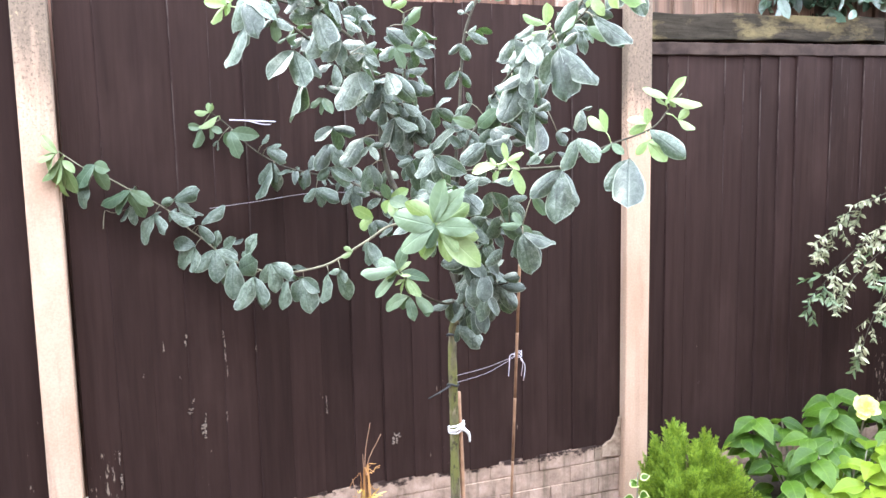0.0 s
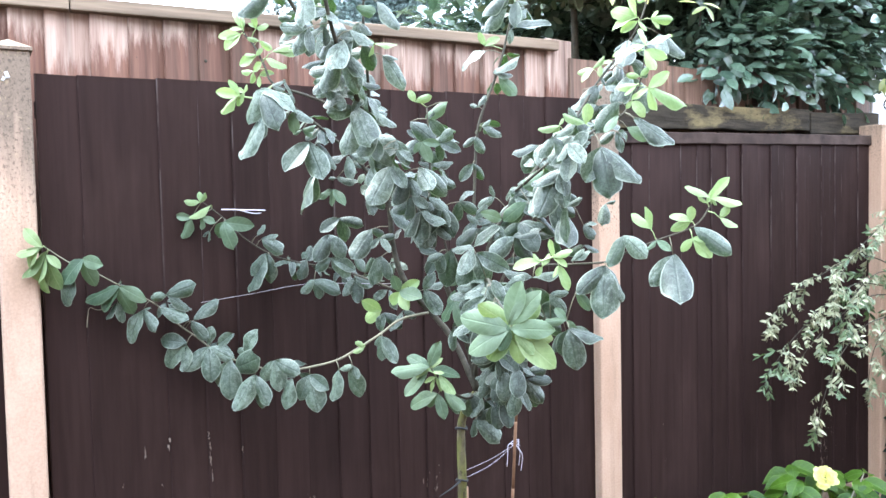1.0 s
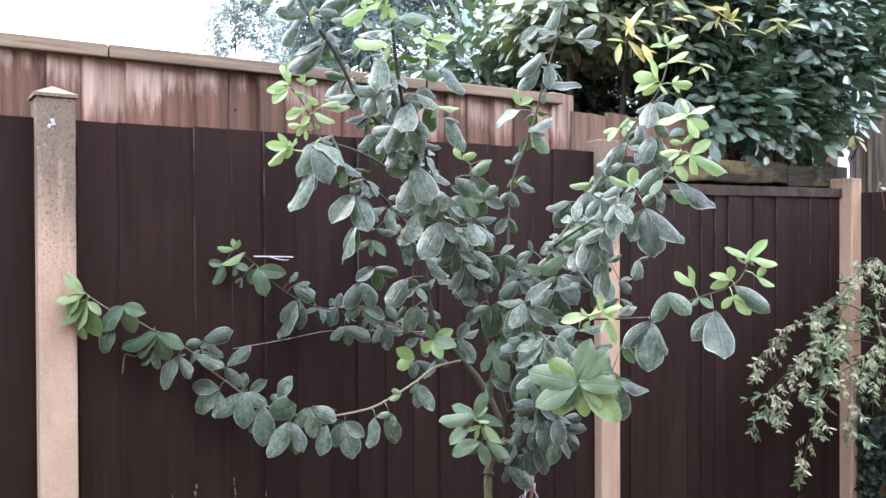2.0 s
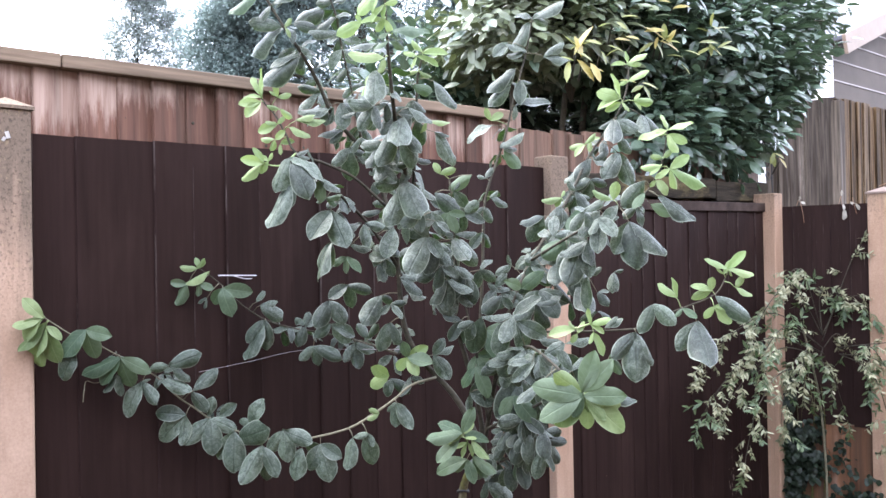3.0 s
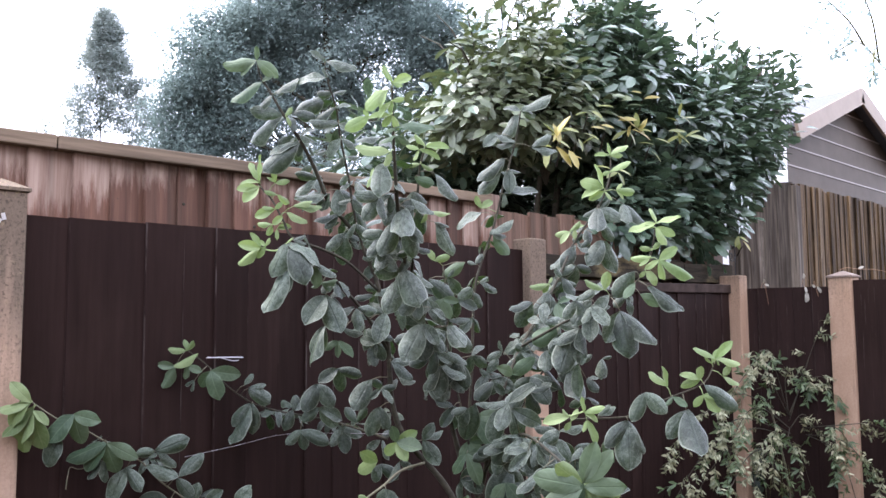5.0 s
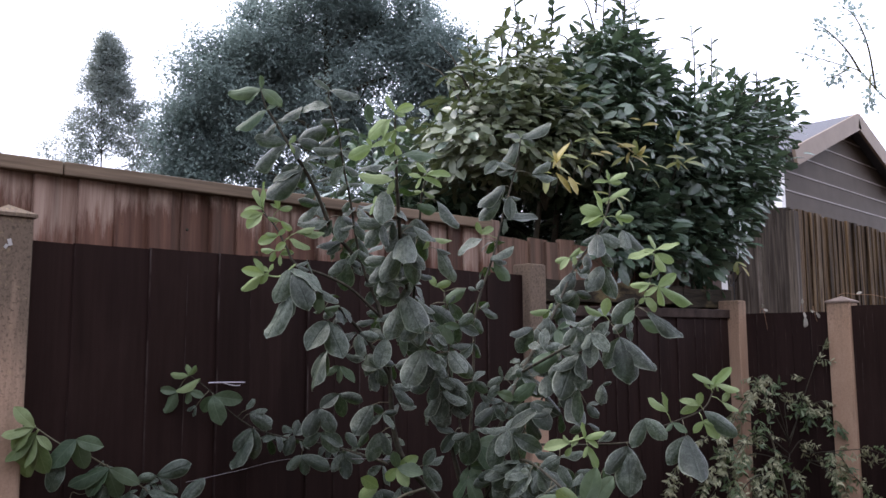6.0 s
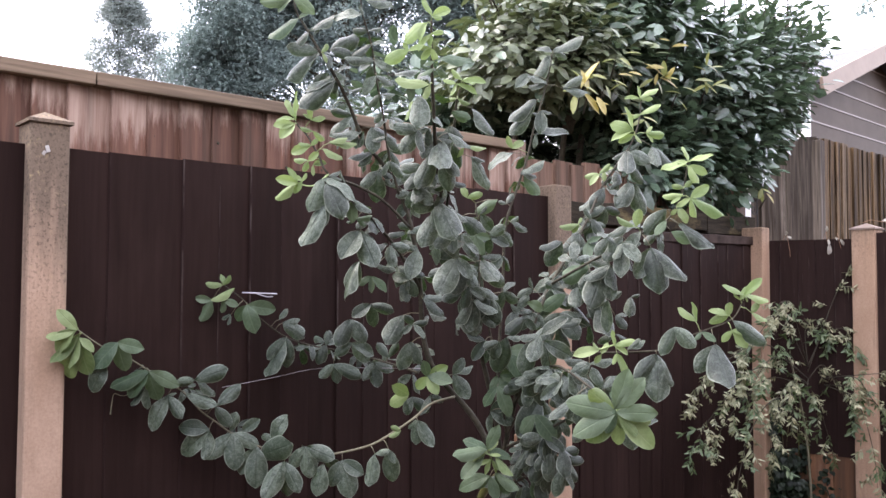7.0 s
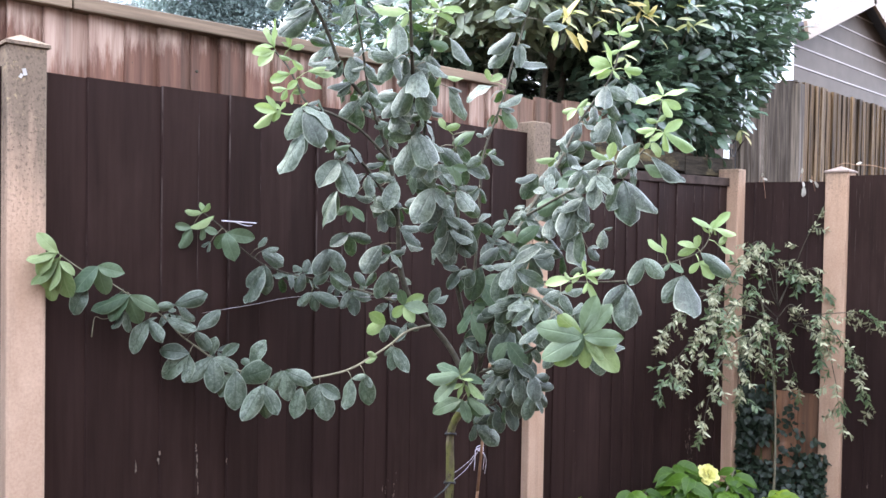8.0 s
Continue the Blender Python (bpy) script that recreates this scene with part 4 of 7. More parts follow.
leaf(lb, line, "d", (0.492, 2.237, 1.034), (-83, 92, 46), (-62, 38, 19))
leaf(lb, line, "t", (0.523, 2.226, 1.080), (157, 29, 15), (-156, 34, 14))
leaf(lb, line, "d", (0.559, 2.200, 1.106), (-97, 67, 34), (-54, 50, 25), (-151, 41, 16), (-58, 77, 35))
behind(line, 6, 0.25, 0.95, 0.06, 300)

lb, line = limb([(0.620, 2.268, 1.220), (0.592, 2.375, 1.243), (0.572, 2.447, 1.256), (0.499, 2.486, 1.275), (0.439, 2.527, 1.290), (0.391, 2.571, 1.311), (0.320, 2.580, 1.360), (0.269, 2.598, 1.417), (0.222, 2.626, 1.460)], 0.0036, 0.0014, M_TWIG)
leaf(lb, line, "t", (0.213, 2.609, 1.457), (92, 36, 14), (50, 35, 16), (172, 48, 20))
leaf(lb, line, "t", (0.241, 2.597, 1.449), (-152, 66, 26))
leaf(lb, line, "g", (0.196, 2.635, 1.416), (172, 46, 23), (-120, 66, 33))
leaf(lb, line, "g", (0.218, 2.611, 1.417), (-104, 38, 19), (-21, 43, 21))
leaf(lb, line, "g", (0.269, 2.579, 1.403), (-130, 63, 32), (-71, 77, 46), (-9, 83, 41))
leaf(lb, line, "m", (0.236, 2.606, 1.377), (-115, 32, 13), (-168, 33, 13))
leaf(lb, line, "d", (0.384, 2.559, 1.311), (-133, 77, 46), (-85, 61, 36), (-121, 122, 43), (-93, 89, 44))
leaf(lb, line, "m", (0.364, 2.549, 1.353), (-33, 68, 41), (13, 50, 22))
leaf(lb, line, "d", (0.350, 2.544, 1.363), (59, 38, 19))
leaf(lb, line, "m", (0.474, 2.498, 1.291), (81, 43, 24), (-113, 56, 34), (25, 50, 22))
leaf(lb, line, "d", (0.489, 2.482, 1.237), (-139, 53, 29), (-77, 58, 30), (-22, 84, 38))
leaf(lb, line, "m", (0.527, 2.454, 1.361), (-117, 76, 49), (-51, 74, 44))
leaf(lb, line, "d", (0.527, 2.446, 1.297), (-148, 63, 32), (-24, 79, 35), (-51, 75, 42))
leaf(lb, line, "m", (0.579, 2.414, 1.240), (-121, 57, 29), (-80, 70, 39), (-21, 61, 29))
leaf(lb, line, "d", (0.593, 2.368, 1.257), (128, 54, 27), (57, 43, 22))
behind(line, 10, 0.02, 0.6, 0.055, 301)

lb, line = limb([(0.790, 2.120, 0.949), (0.750, 2.180, 1.090), (0.662, 2.243, 1.220), (0.628, 2.258, 1.319), (0.612, 2.254, 1.453), (0.581, 2.251, 1.601), (0.538, 2.260, 1.717), (0.493, 2.272, 1.780), (0.436, 2.282, 1.838), (0.387, 2.270, 1.911), (0.338, 2.259, 1.972), (0.299, 2.253, 2.012), (0.273, 2.262, 2.053), (0.251, 2.280, 2.101), (0.236, 2.293, 2.134), (0.228, 2.300, 2.178)], 0.0085, 0.0024, M_TWIG)
leaf(lb, line, "g", (0.217, 2.281, 2.167), (-171, 82, 37), (-146, 56, 28), (92, 35, 14), (-32, 67, 34))
leaf(lb, line, "g", (0.231, 2.277, 2.115), (-147, 92, 37), (38, 34, 15))
leaf(lb, line, "m", (0.258, 2.266, 2.086), (35, 75, 30), (-146, 71, 28))
leaf(lb, line, "m", (0.263, 2.260, 2.075), (73, 28, 10))
leaf(lb, line, "m", (0.278, 2.260, 2.035), (-164, 121, 51), (168, 82, 37))
leaf(lb, line, "t", (0.279, 2.244, 2.031), (66, 29, 15), (-52, 28, 10))
leaf(lb, line, "m", (0.300, 2.239, 2.042), (35, 89, 44), (-15, 53, 29))
leaf(lb, line, "m", (0.322, 2.246, 1.990), (42, 48, 18), (-39, 31, 16))
leaf(lb, line, "m", (0.319, 2.247, 1.971), (-156, 80, 28), (-137, 106, 53))
leaf(lb, line, "m", (0.364, 2.248, 1.946), (112, 25, 10), (34, 37, 13))
leaf(lb, line, "m", (0.392, 2.273, 1.894), (-147, 71, 30), (167, 54, 24))
leaf(lb, line, "m", (0.430, 2.270, 1.858), (-170, 89, 29), (-125, 50, 20))
leaf(lb, line, "m", (0.439, 2.248, 1.868), (-83, 66, 41), (-20, 78, 25))
leaf(lb, line, "m", (0.458, 2.271, 1.804), (-175, 63, 22), (-135, 48, 22))
leaf(lb, line, "m", (0.471, 2.264, 1.759), (-99, 91, 50), (-135, 65, 32), (-21, 50, 21))
leaf(lb, line, "m", (0.512, 2.255, 1.718), (123, 31, 16), (52, 66, 33))
leaf(lb, line, "m", (0.565, 2.259, 1.598), (179, 47, 20), (34, 57, 23))
leaf(lb, line, "m", (0.588, 2.236, 1.553), (156, 59, 30), (-105, 82, 49))
leaf(lb, line, "m", (0.553, 2.263, 1.536), (-33, 87, 31), (148, 45, 20))
leaf(lb, line, "m", (0.565, 2.280, 1.460), (-66, 50, 28), (-17, 46, 19))
leaf(lb, line, "m", (0.511, 2.343, 1.407), (-144, 59, 35), (-79, 68, 35), (-17, 67, 30))
leaf(lb, line, "m", (0.577, 2.286, 1.377), (-120, 85, 55), (-32, 40, 22))
leaf(lb, line, "m", (0.595, 2.268, 1.305), (-119, 87, 44), (-69, 64, 29))
leaf(lb, line, "m", (0.610, 2.242, 1.424), (-30, 76, 30), (10, 63, 25))
leaf(lb, line, "g", (0.637, 2.250, 1.211), (104, 46, 28), (-13, 69, 41))
leaf(lb, line, "y", (0.641, 2.255, 1.210), (28, 62, 31), (-133, 53, 29), (-57, 54, 33))
leaf(lb, line, "y", (0.600, 2.286, 1.161), (144, 51, 35), (-156, 65, 36))
leaf(lb, line, "m", (0.603, 2.280, 1.155), (-108, 50, 29), (-38, 64, 32))
leaf(lb, line, "m", (0.645, 2.247, 1.160), (-27, 40, 20), (-119, 57, 23))
leaf(lb, line, "m", (0.681, 2.196, 1.218), (-56, 79, 43), (55, 50, 30), (25, 61, 18))
tuft(lb, line, 6, 0.2, 0.5, 60, 502)
behind(line, 16, 0.15, 0.8, 0.06, 302)

lb, line = limb([(0.520, 2.236, 1.699), (0.474, 2.221, 1.794), (0.435, 2.200, 1.899), (0.401, 2.187, 1.989), (0.380, 2.177, 2.058), (0.352, 2.174, 2.120), (0.338, 2.171, 2.176)], 0.0038, 0.0018, M_TWIG)
leaf(lb, line, "m", (0.330, 2.151, 2.156), (-3, 79, 33), (147, 45, 20))
leaf(lb, line, "m", (0.347, 2.167, 2.124), (177, 77, 32), (106, 28, 11))
leaf(lb, line, "m", (0.368, 2.173, 2.089), (179, 38, 23), (26, 36, 14))
leaf(lb, line, "m", (0.374, 2.169, 2.054), (-160, 70, 29), (26, 42, 17))
leaf(lb, line, "m", (0.384, 2.170, 2.017), (174, 68, 28), (-32, 39, 18))
leaf(lb, line, "m", (0.391, 2.171, 1.981), (-131, 60, 30), (-16, 50, 19))
leaf(lb, line, "m", (0.413, 2.183, 1.938), (12, 39, 14), (-143, 45, 22))
leaf(lb, line, "m", (0.434, 2.199, 1.899), (-129, 35, 18), (19, 32, 15))
leaf(lb, line, "m", (0.453, 2.207, 1.840), (-47, 48, 24), (-165, 38, 15))
leaf(lb, line, "m", (0.473, 2.215, 1.779), (-50, 56, 25), (-145, 48, 19))
behind(line, 4, 0.1, 0.9, 0.06, 303)

lb, line = limb([(0.569, 2.249, 1.615), (0.478, 2.248, 1.679), (0.400, 2.251, 1.710), (0.320, 2.270, 1.737), (0.305, 2.295, 1.785), (0.289, 2.322, 1.837), (0.272, 2.350, 1.874), (0.268, 2.365, 1.925)], 0.0042, 0.0018, M_TWIG)
leaf(lb, line, "y", (0.271, 2.348, 1.879), (103, 66, 25), (83, 67, 21), (179, 53, 18))
leaf(lb, line, "y", (0.260, 2.335, 1.865), (-173, 51, 26), (-131, 52, 31))
leaf(lb, line, "y", (0.292, 2.309, 1.876), (94, 39, 16), (8, 36, 18), (147, 26, 10))
leaf(lb, line, "y", (0.299, 2.311, 1.847), (151, 35, 15), (-31, 38, 17))
leaf(lb, line, "y", (0.288, 2.304, 1.809), (-163, 54, 26), (40, 25, 13), (165, 34, 14))
leaf(lb, line, "t", (0.319, 2.267, 1.816), (2, 68, 25), (26, 49, 19))
leaf(lb, line, "t", (0.301, 2.277, 1.799), (-16, 62, 19))
leaf(lb, line, "y", (0.281, 2.303, 1.770), (-125, 33, 17), (33, 34, 19), (161, 43, 18))
leaf(lb, line, "y", (0.293, 2.302, 1.760), (-79, 28, 11), (21, 38, 19))
leaf(lb, line, "m", (0.307, 2.250, 1.728), (36, 34, 13), (-1, 34, 13))

lb, line = limb([(0.320, 2.270, 1.737), (0.276, 2.270, 1.704), (0.244, 2.286, 1.706), (0.222, 2.292, 1.705)], 0.0025, 0.0015, M_SHOOT)
leaf(lb, line, "y", (0.237, 2.282, 1.708), (-159, 73, 29), (170, 51, 26), (122, 45, 18))
leaf(lb, line, "y", (0.248, 2.279, 1.713), (144, 23, 12), (-130, 38, 19), (60, 22, 11))

lb, line = limb([(0.612, 2.254, 1.453), (0.525, 2.250, 1.556), (0.440, 2.230, 1.617), (0.370, 2.212, 1.661), (0.302, 2.206, 1.700), (0.270, 2.221, 1.716)], 0.005, 0.0022, M_TWIG)
leaf(lb, line, "d", (0.269, 2.218, 1.715), (-120, 86, 50), (-19, 103, 27))
leaf(lb, line, "m", (0.276, 2.211, 1.707), (-62, 88, 57))
leaf(lb, line, "d", (0.278, 2.220, 1.657), (-107, 63, 38), (-121, 121, 51))
leaf(lb, line, "m", (0.339, 2.202, 1.670), (-19, 62, 19), (-147, 48, 19))
leaf(lb, line, "g", (0.341, 2.205, 1.665), (-80, 51, 28))
leaf(lb, line, "g", (0.371, 2.222, 1.624), (13, 42, 17), (-28, 32, 14), (-162, 26, 10))
leaf(lb, line, "d", (0.389, 2.230, 1.595), (-120, 82, 56), (-64, 101, 59))
leaf(lb, line, "m", (0.415, 2.243, 1.597), (-3, 39, 15), (-39, 83, 20))
leaf(lb, line, "d", (0.426, 2.284, 1.520), (-110, 81, 44), (-124, 104, 21))
leaf(lb, line, "g", (0.475, 2.290, 1.481), (-155, 46, 21), (-92, 43, 19), (-48, 57, 23))
leaf(lb, line, "m", (0.480, 2.282, 1.510), (179, 20, 10), (-12, 56, 22))
leaf(lb, line, "d", (0.499, 2.263, 1.527), (80, 35, 16), (-6, 32, 16))
behind(line, 6, 0.1, 0.8, 0.06, 306)

lb, line = limb([(0.790, 2.120, 0.949), (0.741, 2.092, 1.099), (0.630, 2.051, 1.320), (0.540, 2.021, 1.480), (0.434, 1.965, 1.597), (0.361, 1.907, 1.700), (0.307, 1.859, 1.784), (0.276, 1.831, 1.867), (0.259, 1.816, 1.940), (0.251, 1.808, 2.004)], 0.0078, 0.0024, M_TWIG)
leaf(lb, line, "y", (0.241, 1.796, 2.008), (112, 43, 17), (24, 43, 22), (-17, 23, 11))
leaf(lb, line, "y", (0.235, 1.803, 1.995), (-151, 63, 33), (-121, 43, 18))
leaf(lb, line, "y", (0.247, 1.804, 1.974), (-95, 30, 13), (11, 27, 12), (-125, 47, 19))
leaf(lb, line, "y", (0.217, 1.841, 1.942), (-150, 55, 28), (125, 19, 10))
leaf(lb, line, "y", (0.251, 1.809, 1.946), (-135, 31, 16), (-62, 33, 15), (-170, 47, 19))
leaf(lb, line, "g", (0.259, 1.806, 1.921), (13, 82, 29), (-152, 25, 11))
leaf(lb, line, "t", (0.254, 1.815, 1.872), (172, 74, 30), (-120, 32, 16))
leaf(lb, line, "g", (0.258, 1.805, 1.904), (-22, 36, 16), (-157, 34, 13))
leaf(lb, line, "m", (0.248, 1.836, 1.850), (-95, 61, 44))
leaf(lb, line, "y", (0.245, 1.870, 1.826), (-110, 24, 10), (74, 21, 8))
leaf(lb, line, "m", (0.292, 1.862, 1.792), (-167, 68, 24), (-94, 38, 19))
leaf(lb, line, "m", (0.326, 1.856, 1.767), (-95, 63, 52), (-145, 40, 16))
leaf(lb, line, "m", (0.327, 1.880, 1.744), (-119, 86, 43))
leaf(lb, line, "m", (0.323, 1.949, 1.679), (-42, 61, 31))
leaf(lb, line, "m", (0.334, 1.860, 1.740), (-54, 58, 29), (-78, 84, 38))
leaf(lb, line, "m", (0.399, 1.958, 1.623), (-113, 78, 48))
leaf(lb, line, "m", (0.384, 1.936, 1.649), (-64, 78, 58))
leaf(lb, line, "m", (0.436, 1.938, 1.598), (-126, 67, 40))
leaf(lb, line, "m", (0.489, 1.980, 1.525), (-118, 96, 59), (-55, 62, 31))
leaf(lb, line, "m", (0.547, 1.957, 1.519), (-54, 64, 41), (-44, 91, 43))
leaf(lb, line, "m", (0.582, 2.020, 1.421), (-94, 80, 44), (-138, 74, 29), (-26, 69, 25))
leaf(lb, line, "m", (0.500, 2.007, 1.496), (-169, 64, 29), (130, 52, 26))
leaf(lb, line, "m", (0.551, 2.002, 1.456), (-34, 48, 24), (-111, 57, 28))
leaf(lb, line, "m", (0.497, 1.960, 1.560), (-29, 44, 18), (-161, 38, 15))
leaf(lb, line, "m", (0.378, 1.888, 1.687), (-165, 44, 20), (-1, 42, 17))
tuft(lb, line, 8, 0.3, 0.75, 72, 507)
behind(line, 16, 0.25, 0.85, 0.065, 307)

lb, line = limb([(0.434, 1.965, 1.597), (0.408, 1.918, 1.704), (0.385, 1.882, 1.795), (0.381, 1.869, 1.865), (0.390, 1.860, 1.910)], 0.004, 0.002, M_TWIG)
leaf(lb, line, "y", (0.375, 1.844, 1.905), (-2, 53, 22), (26, 42, 21), (118, 35, 14))
leaf(lb, line, "y", (0.367, 1.854, 1.899), (158, 32, 14), (-27, 51, 20), (-115, 29, 11))
leaf(lb, line, "t", (0.375, 1.859, 1.869), (-23, 31, 12), (170, 36, 14))
leaf(lb, line, "g", (0.362, 1.866, 1.838), (-19, 45, 25))
leaf(lb, line, "m", (0.395, 1.836, 1.847), (-41, 76, 28))
leaf(lb, line, "m", (0.374, 1.879, 1.811), (-108, 53, 32), (-38, 38, 19))
leaf(lb, line, "t", (0.401, 1.864, 1.768), (-6, 49, 15), (-131, 32, 13))
leaf(lb, line, "m", (0.416, 1.860, 1.745), (-50, 86, 36), (-1, 34, 10))
leaf(lb, line, "m", (0.383, 1.881, 1.771), (-75, 62, 34), (154, 40, 18))

lb, line = limb([(0.598, 2.038, 1.381), (0.610, 2.025, 1.480), (0.614, 2.031, 1.582), (0.621, 2.050, 1.669)], 0.004, 0.002, M_TWIG)
leaf(lb, line, "t", (0.588, 2.047, 1.680), (114, 30, 18), (18, 43, 20))
leaf(lb, line, "g", (0.651, 2.001, 1.677), (-150, 69, 31))
leaf(lb, line, "m", (0.580, 2.059, 1.634), (-35, 73, 44))
leaf(lb, line, "m", (0.611, 2.024, 1.638), (-49, 58, 29), (53, 27, 11))
leaf(lb, line, "g", (0.592, 2.024, 1.584), (-134, 32, 16), (-67, 54, 27), (-6, 45, 20))
leaf(lb, line, "m", (0.614, 2.023, 1.530), (167, 32, 13), (7, 54, 22))
leaf(lb, line, "m", (0.602, 2.017, 1.455), (-28, 58, 23), (134, 42, 21))
tuft(lb, line, 4, 0.1, 0.9, 62, 509)
behind(line, 6, 0.1, 1, 0.06, 309)

lb, line = limb([(0.741, 2.092, 1.099), (0.765, 2.107, 1.250), (0.784, 2.111, 1.421), (0.801, 2.117, 1.601), (0.819, 2.112, 1.677), (0.850, 2.108, 1.747), (0.873, 2.098, 1.820), (0.891, 2.093, 1.892), (0.913, 2.085, 1.966), (0.934, 2.076, 2.045), (0.951, 2.071, 2.126)], 0.0048, 0.0018, M_TWIG)
leaf(lb, line, "m", (0.938, 2.057, 2.122), (28, 99, 39), (-16, 48, 24), (153, 55, 23))
leaf(lb, line, "m", (0.939, 2.068, 2.115), (-130, 93, 39))
leaf(lb, line, "m", (0.963, 2.042, 2.020), (-8, 73, 29), (46, 70, 30))
leaf(lb, line, "m", (0.915, 2.061, 2.029), (-174, 57, 21), (150, 62, 19))
leaf(lb, line, "m", (0.879, 2.096, 2.057), (-131, 61, 31))
leaf(lb, line, "m", (0.890, 2.080, 1.982), (-151, 100, 42), (-138, 52, 21))
leaf(lb, line, "m", (0.888, 2.094, 1.947), (-140, 89, 41), (-12, 47, 17))
leaf(lb, line, "m", (0.898, 2.069, 1.951), (-91, 68, 37), (-1, 32, 11))
leaf(lb, line, "m", (0.891, 2.083, 1.884), (8, 101, 34), (-89, 40, 17))
leaf(lb, line, "m", (0.841, 2.118, 1.831), (-163, 90, 32))
leaf(lb, line, "t", (0.835, 2.121, 1.843), (114, 37, 18), (36, 46, 23))
leaf(lb, line, "m", (0.841, 2.094, 1.768), (30, 78, 28), (6, 52, 20))
leaf(lb, line, "g", (0.861, 2.100, 1.764), (-49, 69, 35))
leaf(lb, line, "m", (0.807, 2.117, 1.684), (66, 38, 19), (156, 26, 12))
leaf(lb, line, "m", (0.807, 2.101, 1.633), (-17, 59, 25), (53, 30, 12))
leaf(lb, line, "m", (0.788, 2.104, 1.607), (-57, 48, 27), (-140, 39, 18))
leaf(lb, line, "m", (0.786, 2.112, 1.540), (-127, 56, 28), (-57, 54, 24))
behind(line, 4, 0.3, 0.9, 0.055, 310)

lb, line = limb([(0.777, 2.103, 0.999), (0.732, 2.018, 1.150), (0.725, 1.979, 1.281), (0.756, 1.961, 1.379), (0.836, 1.980, 1.465), (0.940, 1.990, 1.569), (1.043, 2.015, 1.658), (1.127, 2.030, 1.751), (1.195, 2.020, 1.829), (1.241, 2.002, 1.897), (1.273, 1.998, 1.967), (1.293, 2.004, 2.038)], 0.0062, 0.0018, M_TWIG)
leaf(lb, line, "y", (1.277, 1.999, 2.033), (43, 74, 27), (179, 47, 19), (2, 40, 18), (96, 41, 16))
leaf(lb, line, "y", (1.271, 1.992, 1.981), (30, 60, 24), (-167, 27, 14))
leaf(lb, line, "y", (1.236, 1.996, 1.927), (111, 75, 27), (158, 67, 40), (-167, 73, 29))
leaf(lb, line, "y", (1.243, 1.997, 1.918), (-152, 53, 24), (-46, 37, 15))
leaf(lb, line, "y", (1.261, 1.966, 1.919), (-2, 54, 27), (-53, 35, 14), (54, 28, 12))
leaf(lb, line, "m", (1.209, 1.998, 1.862), (-101, 77, 54), (-169, 50, 18))
leaf(lb, line, "m", (1.228, 2.003, 1.865), (-29, 62, 42), (51, 38, 15))
leaf(lb, line, "m", (1.285, 1.960, 1.880), (-80, 54, 43), (-38, 91, 38))
leaf(lb, line, "t", (1.117, 2.033, 1.789), (-170, 44, 22), (46, 42, 17), (-136, 46, 18))
leaf(lb, line, "t", (1.145, 2.035, 1.801), (28, 34, 13), (-97, 33, 15))
leaf(lb, line, "m", (1.202, 1.976, 1.764), (-130, 80, 54), (-68, 102, 51))
leaf(lb, line, "m", (1.220, 1.998, 1.817), (-49, 66, 33))
leaf(lb, line, "m", (1.123, 2.020, 1.742), (-126, 64, 44), (-143, 98, 27))
leaf(lb, line, "m", (1.136, 2.007, 1.741), (41, 37, 18), (108, 25, 10))
leaf(lb, line, "m", (1.033, 1.997, 1.648), (-56, 60, 30), (124, 38, 17))
leaf(lb, line, "t", (0.977, 2.000, 1.631), (-174, 55, 22), (-124, 31, 16), (70, 23, 10))
leaf(lb, line, "m", (0.913, 2.007, 1.581), (-167, 68, 25), (-120, 84, 47))
leaf(lb, line, "m", (0.962, 1.988, 1.605), (-124, 74, 45), (-70, 71, 36))
leaf(lb, line, "m", (0.891, 1.975, 1.508), (-142, 64, 32), (35, 51, 20))
leaf(lb, line, "m", (0.959, 1.947, 1.508), (-143, 79, 54), (54, 36, 15))
leaf(lb, line, "m", (0.838, 1.953, 1.442), (-138, 84, 51), (144, 44, 27))
leaf(lb, line, "m", (0.767, 1.985, 1.452), (110, 29, 12), (-151, 46, 23))
leaf(lb, line, "m", (0.715, 1.994, 1.397), (-114, 56, 34), (54, 48, 24))
leaf(lb, line, "m", (0.729, 1.985, 1.385), (-39, 52, 31), (143, 42, 17))
leaf(lb, line, "m", (0.880, 1.970, 1.494), (-60, 51, 26), (-117, 66, 33))
tuft(lb, line, 8, 0.3, 0.62, 70, 511)
behind(line, 12, 0.25, 0.75, 0.062, 311)

lb, line = limb([(0.806, 1.953, 1.465), (0.801, 1.848, 1.509), (0.803, 1.764, 1.545), (0.832, 1.695, 1.585), (0.875, 1.655, 1.615), (0.898, 1.631, 1.667), (0.908, 1.621, 1.719), (0.912, 1.616, 1.767)], 0.0036, 0.0016, M_TWIG)
leaf(lb, line, "y", (0.902, 1.609, 1.758), (93, 43, 17), (13, 56, 20), (-162, 71, 26))
leaf(lb, line, "y", (0.899, 1.608, 1.747), (-22, 50, 23), (-62, 43, 21), (150, 27, 11))
leaf(lb, line, "t", (0.892, 1.615, 1.694), (44, 26, 13), (167, 31, 14))
leaf(lb, line, "y", (0.887, 1.616, 1.677), (170, 49, 20), (-150, 36, 12))
leaf(lb, line, "y", (0.910, 1.610, 1.670), (35, 52, 26), (-17, 86, 31), (-58, 53, 22), (-146, 41, 17))
leaf(lb, line, "t", (0.882, 1.629, 1.644), (-133, 21, 11), (-46, 40, 24))
leaf(lb, line, "m", (0.858, 1.643, 1.643), (-128, 82, 42))
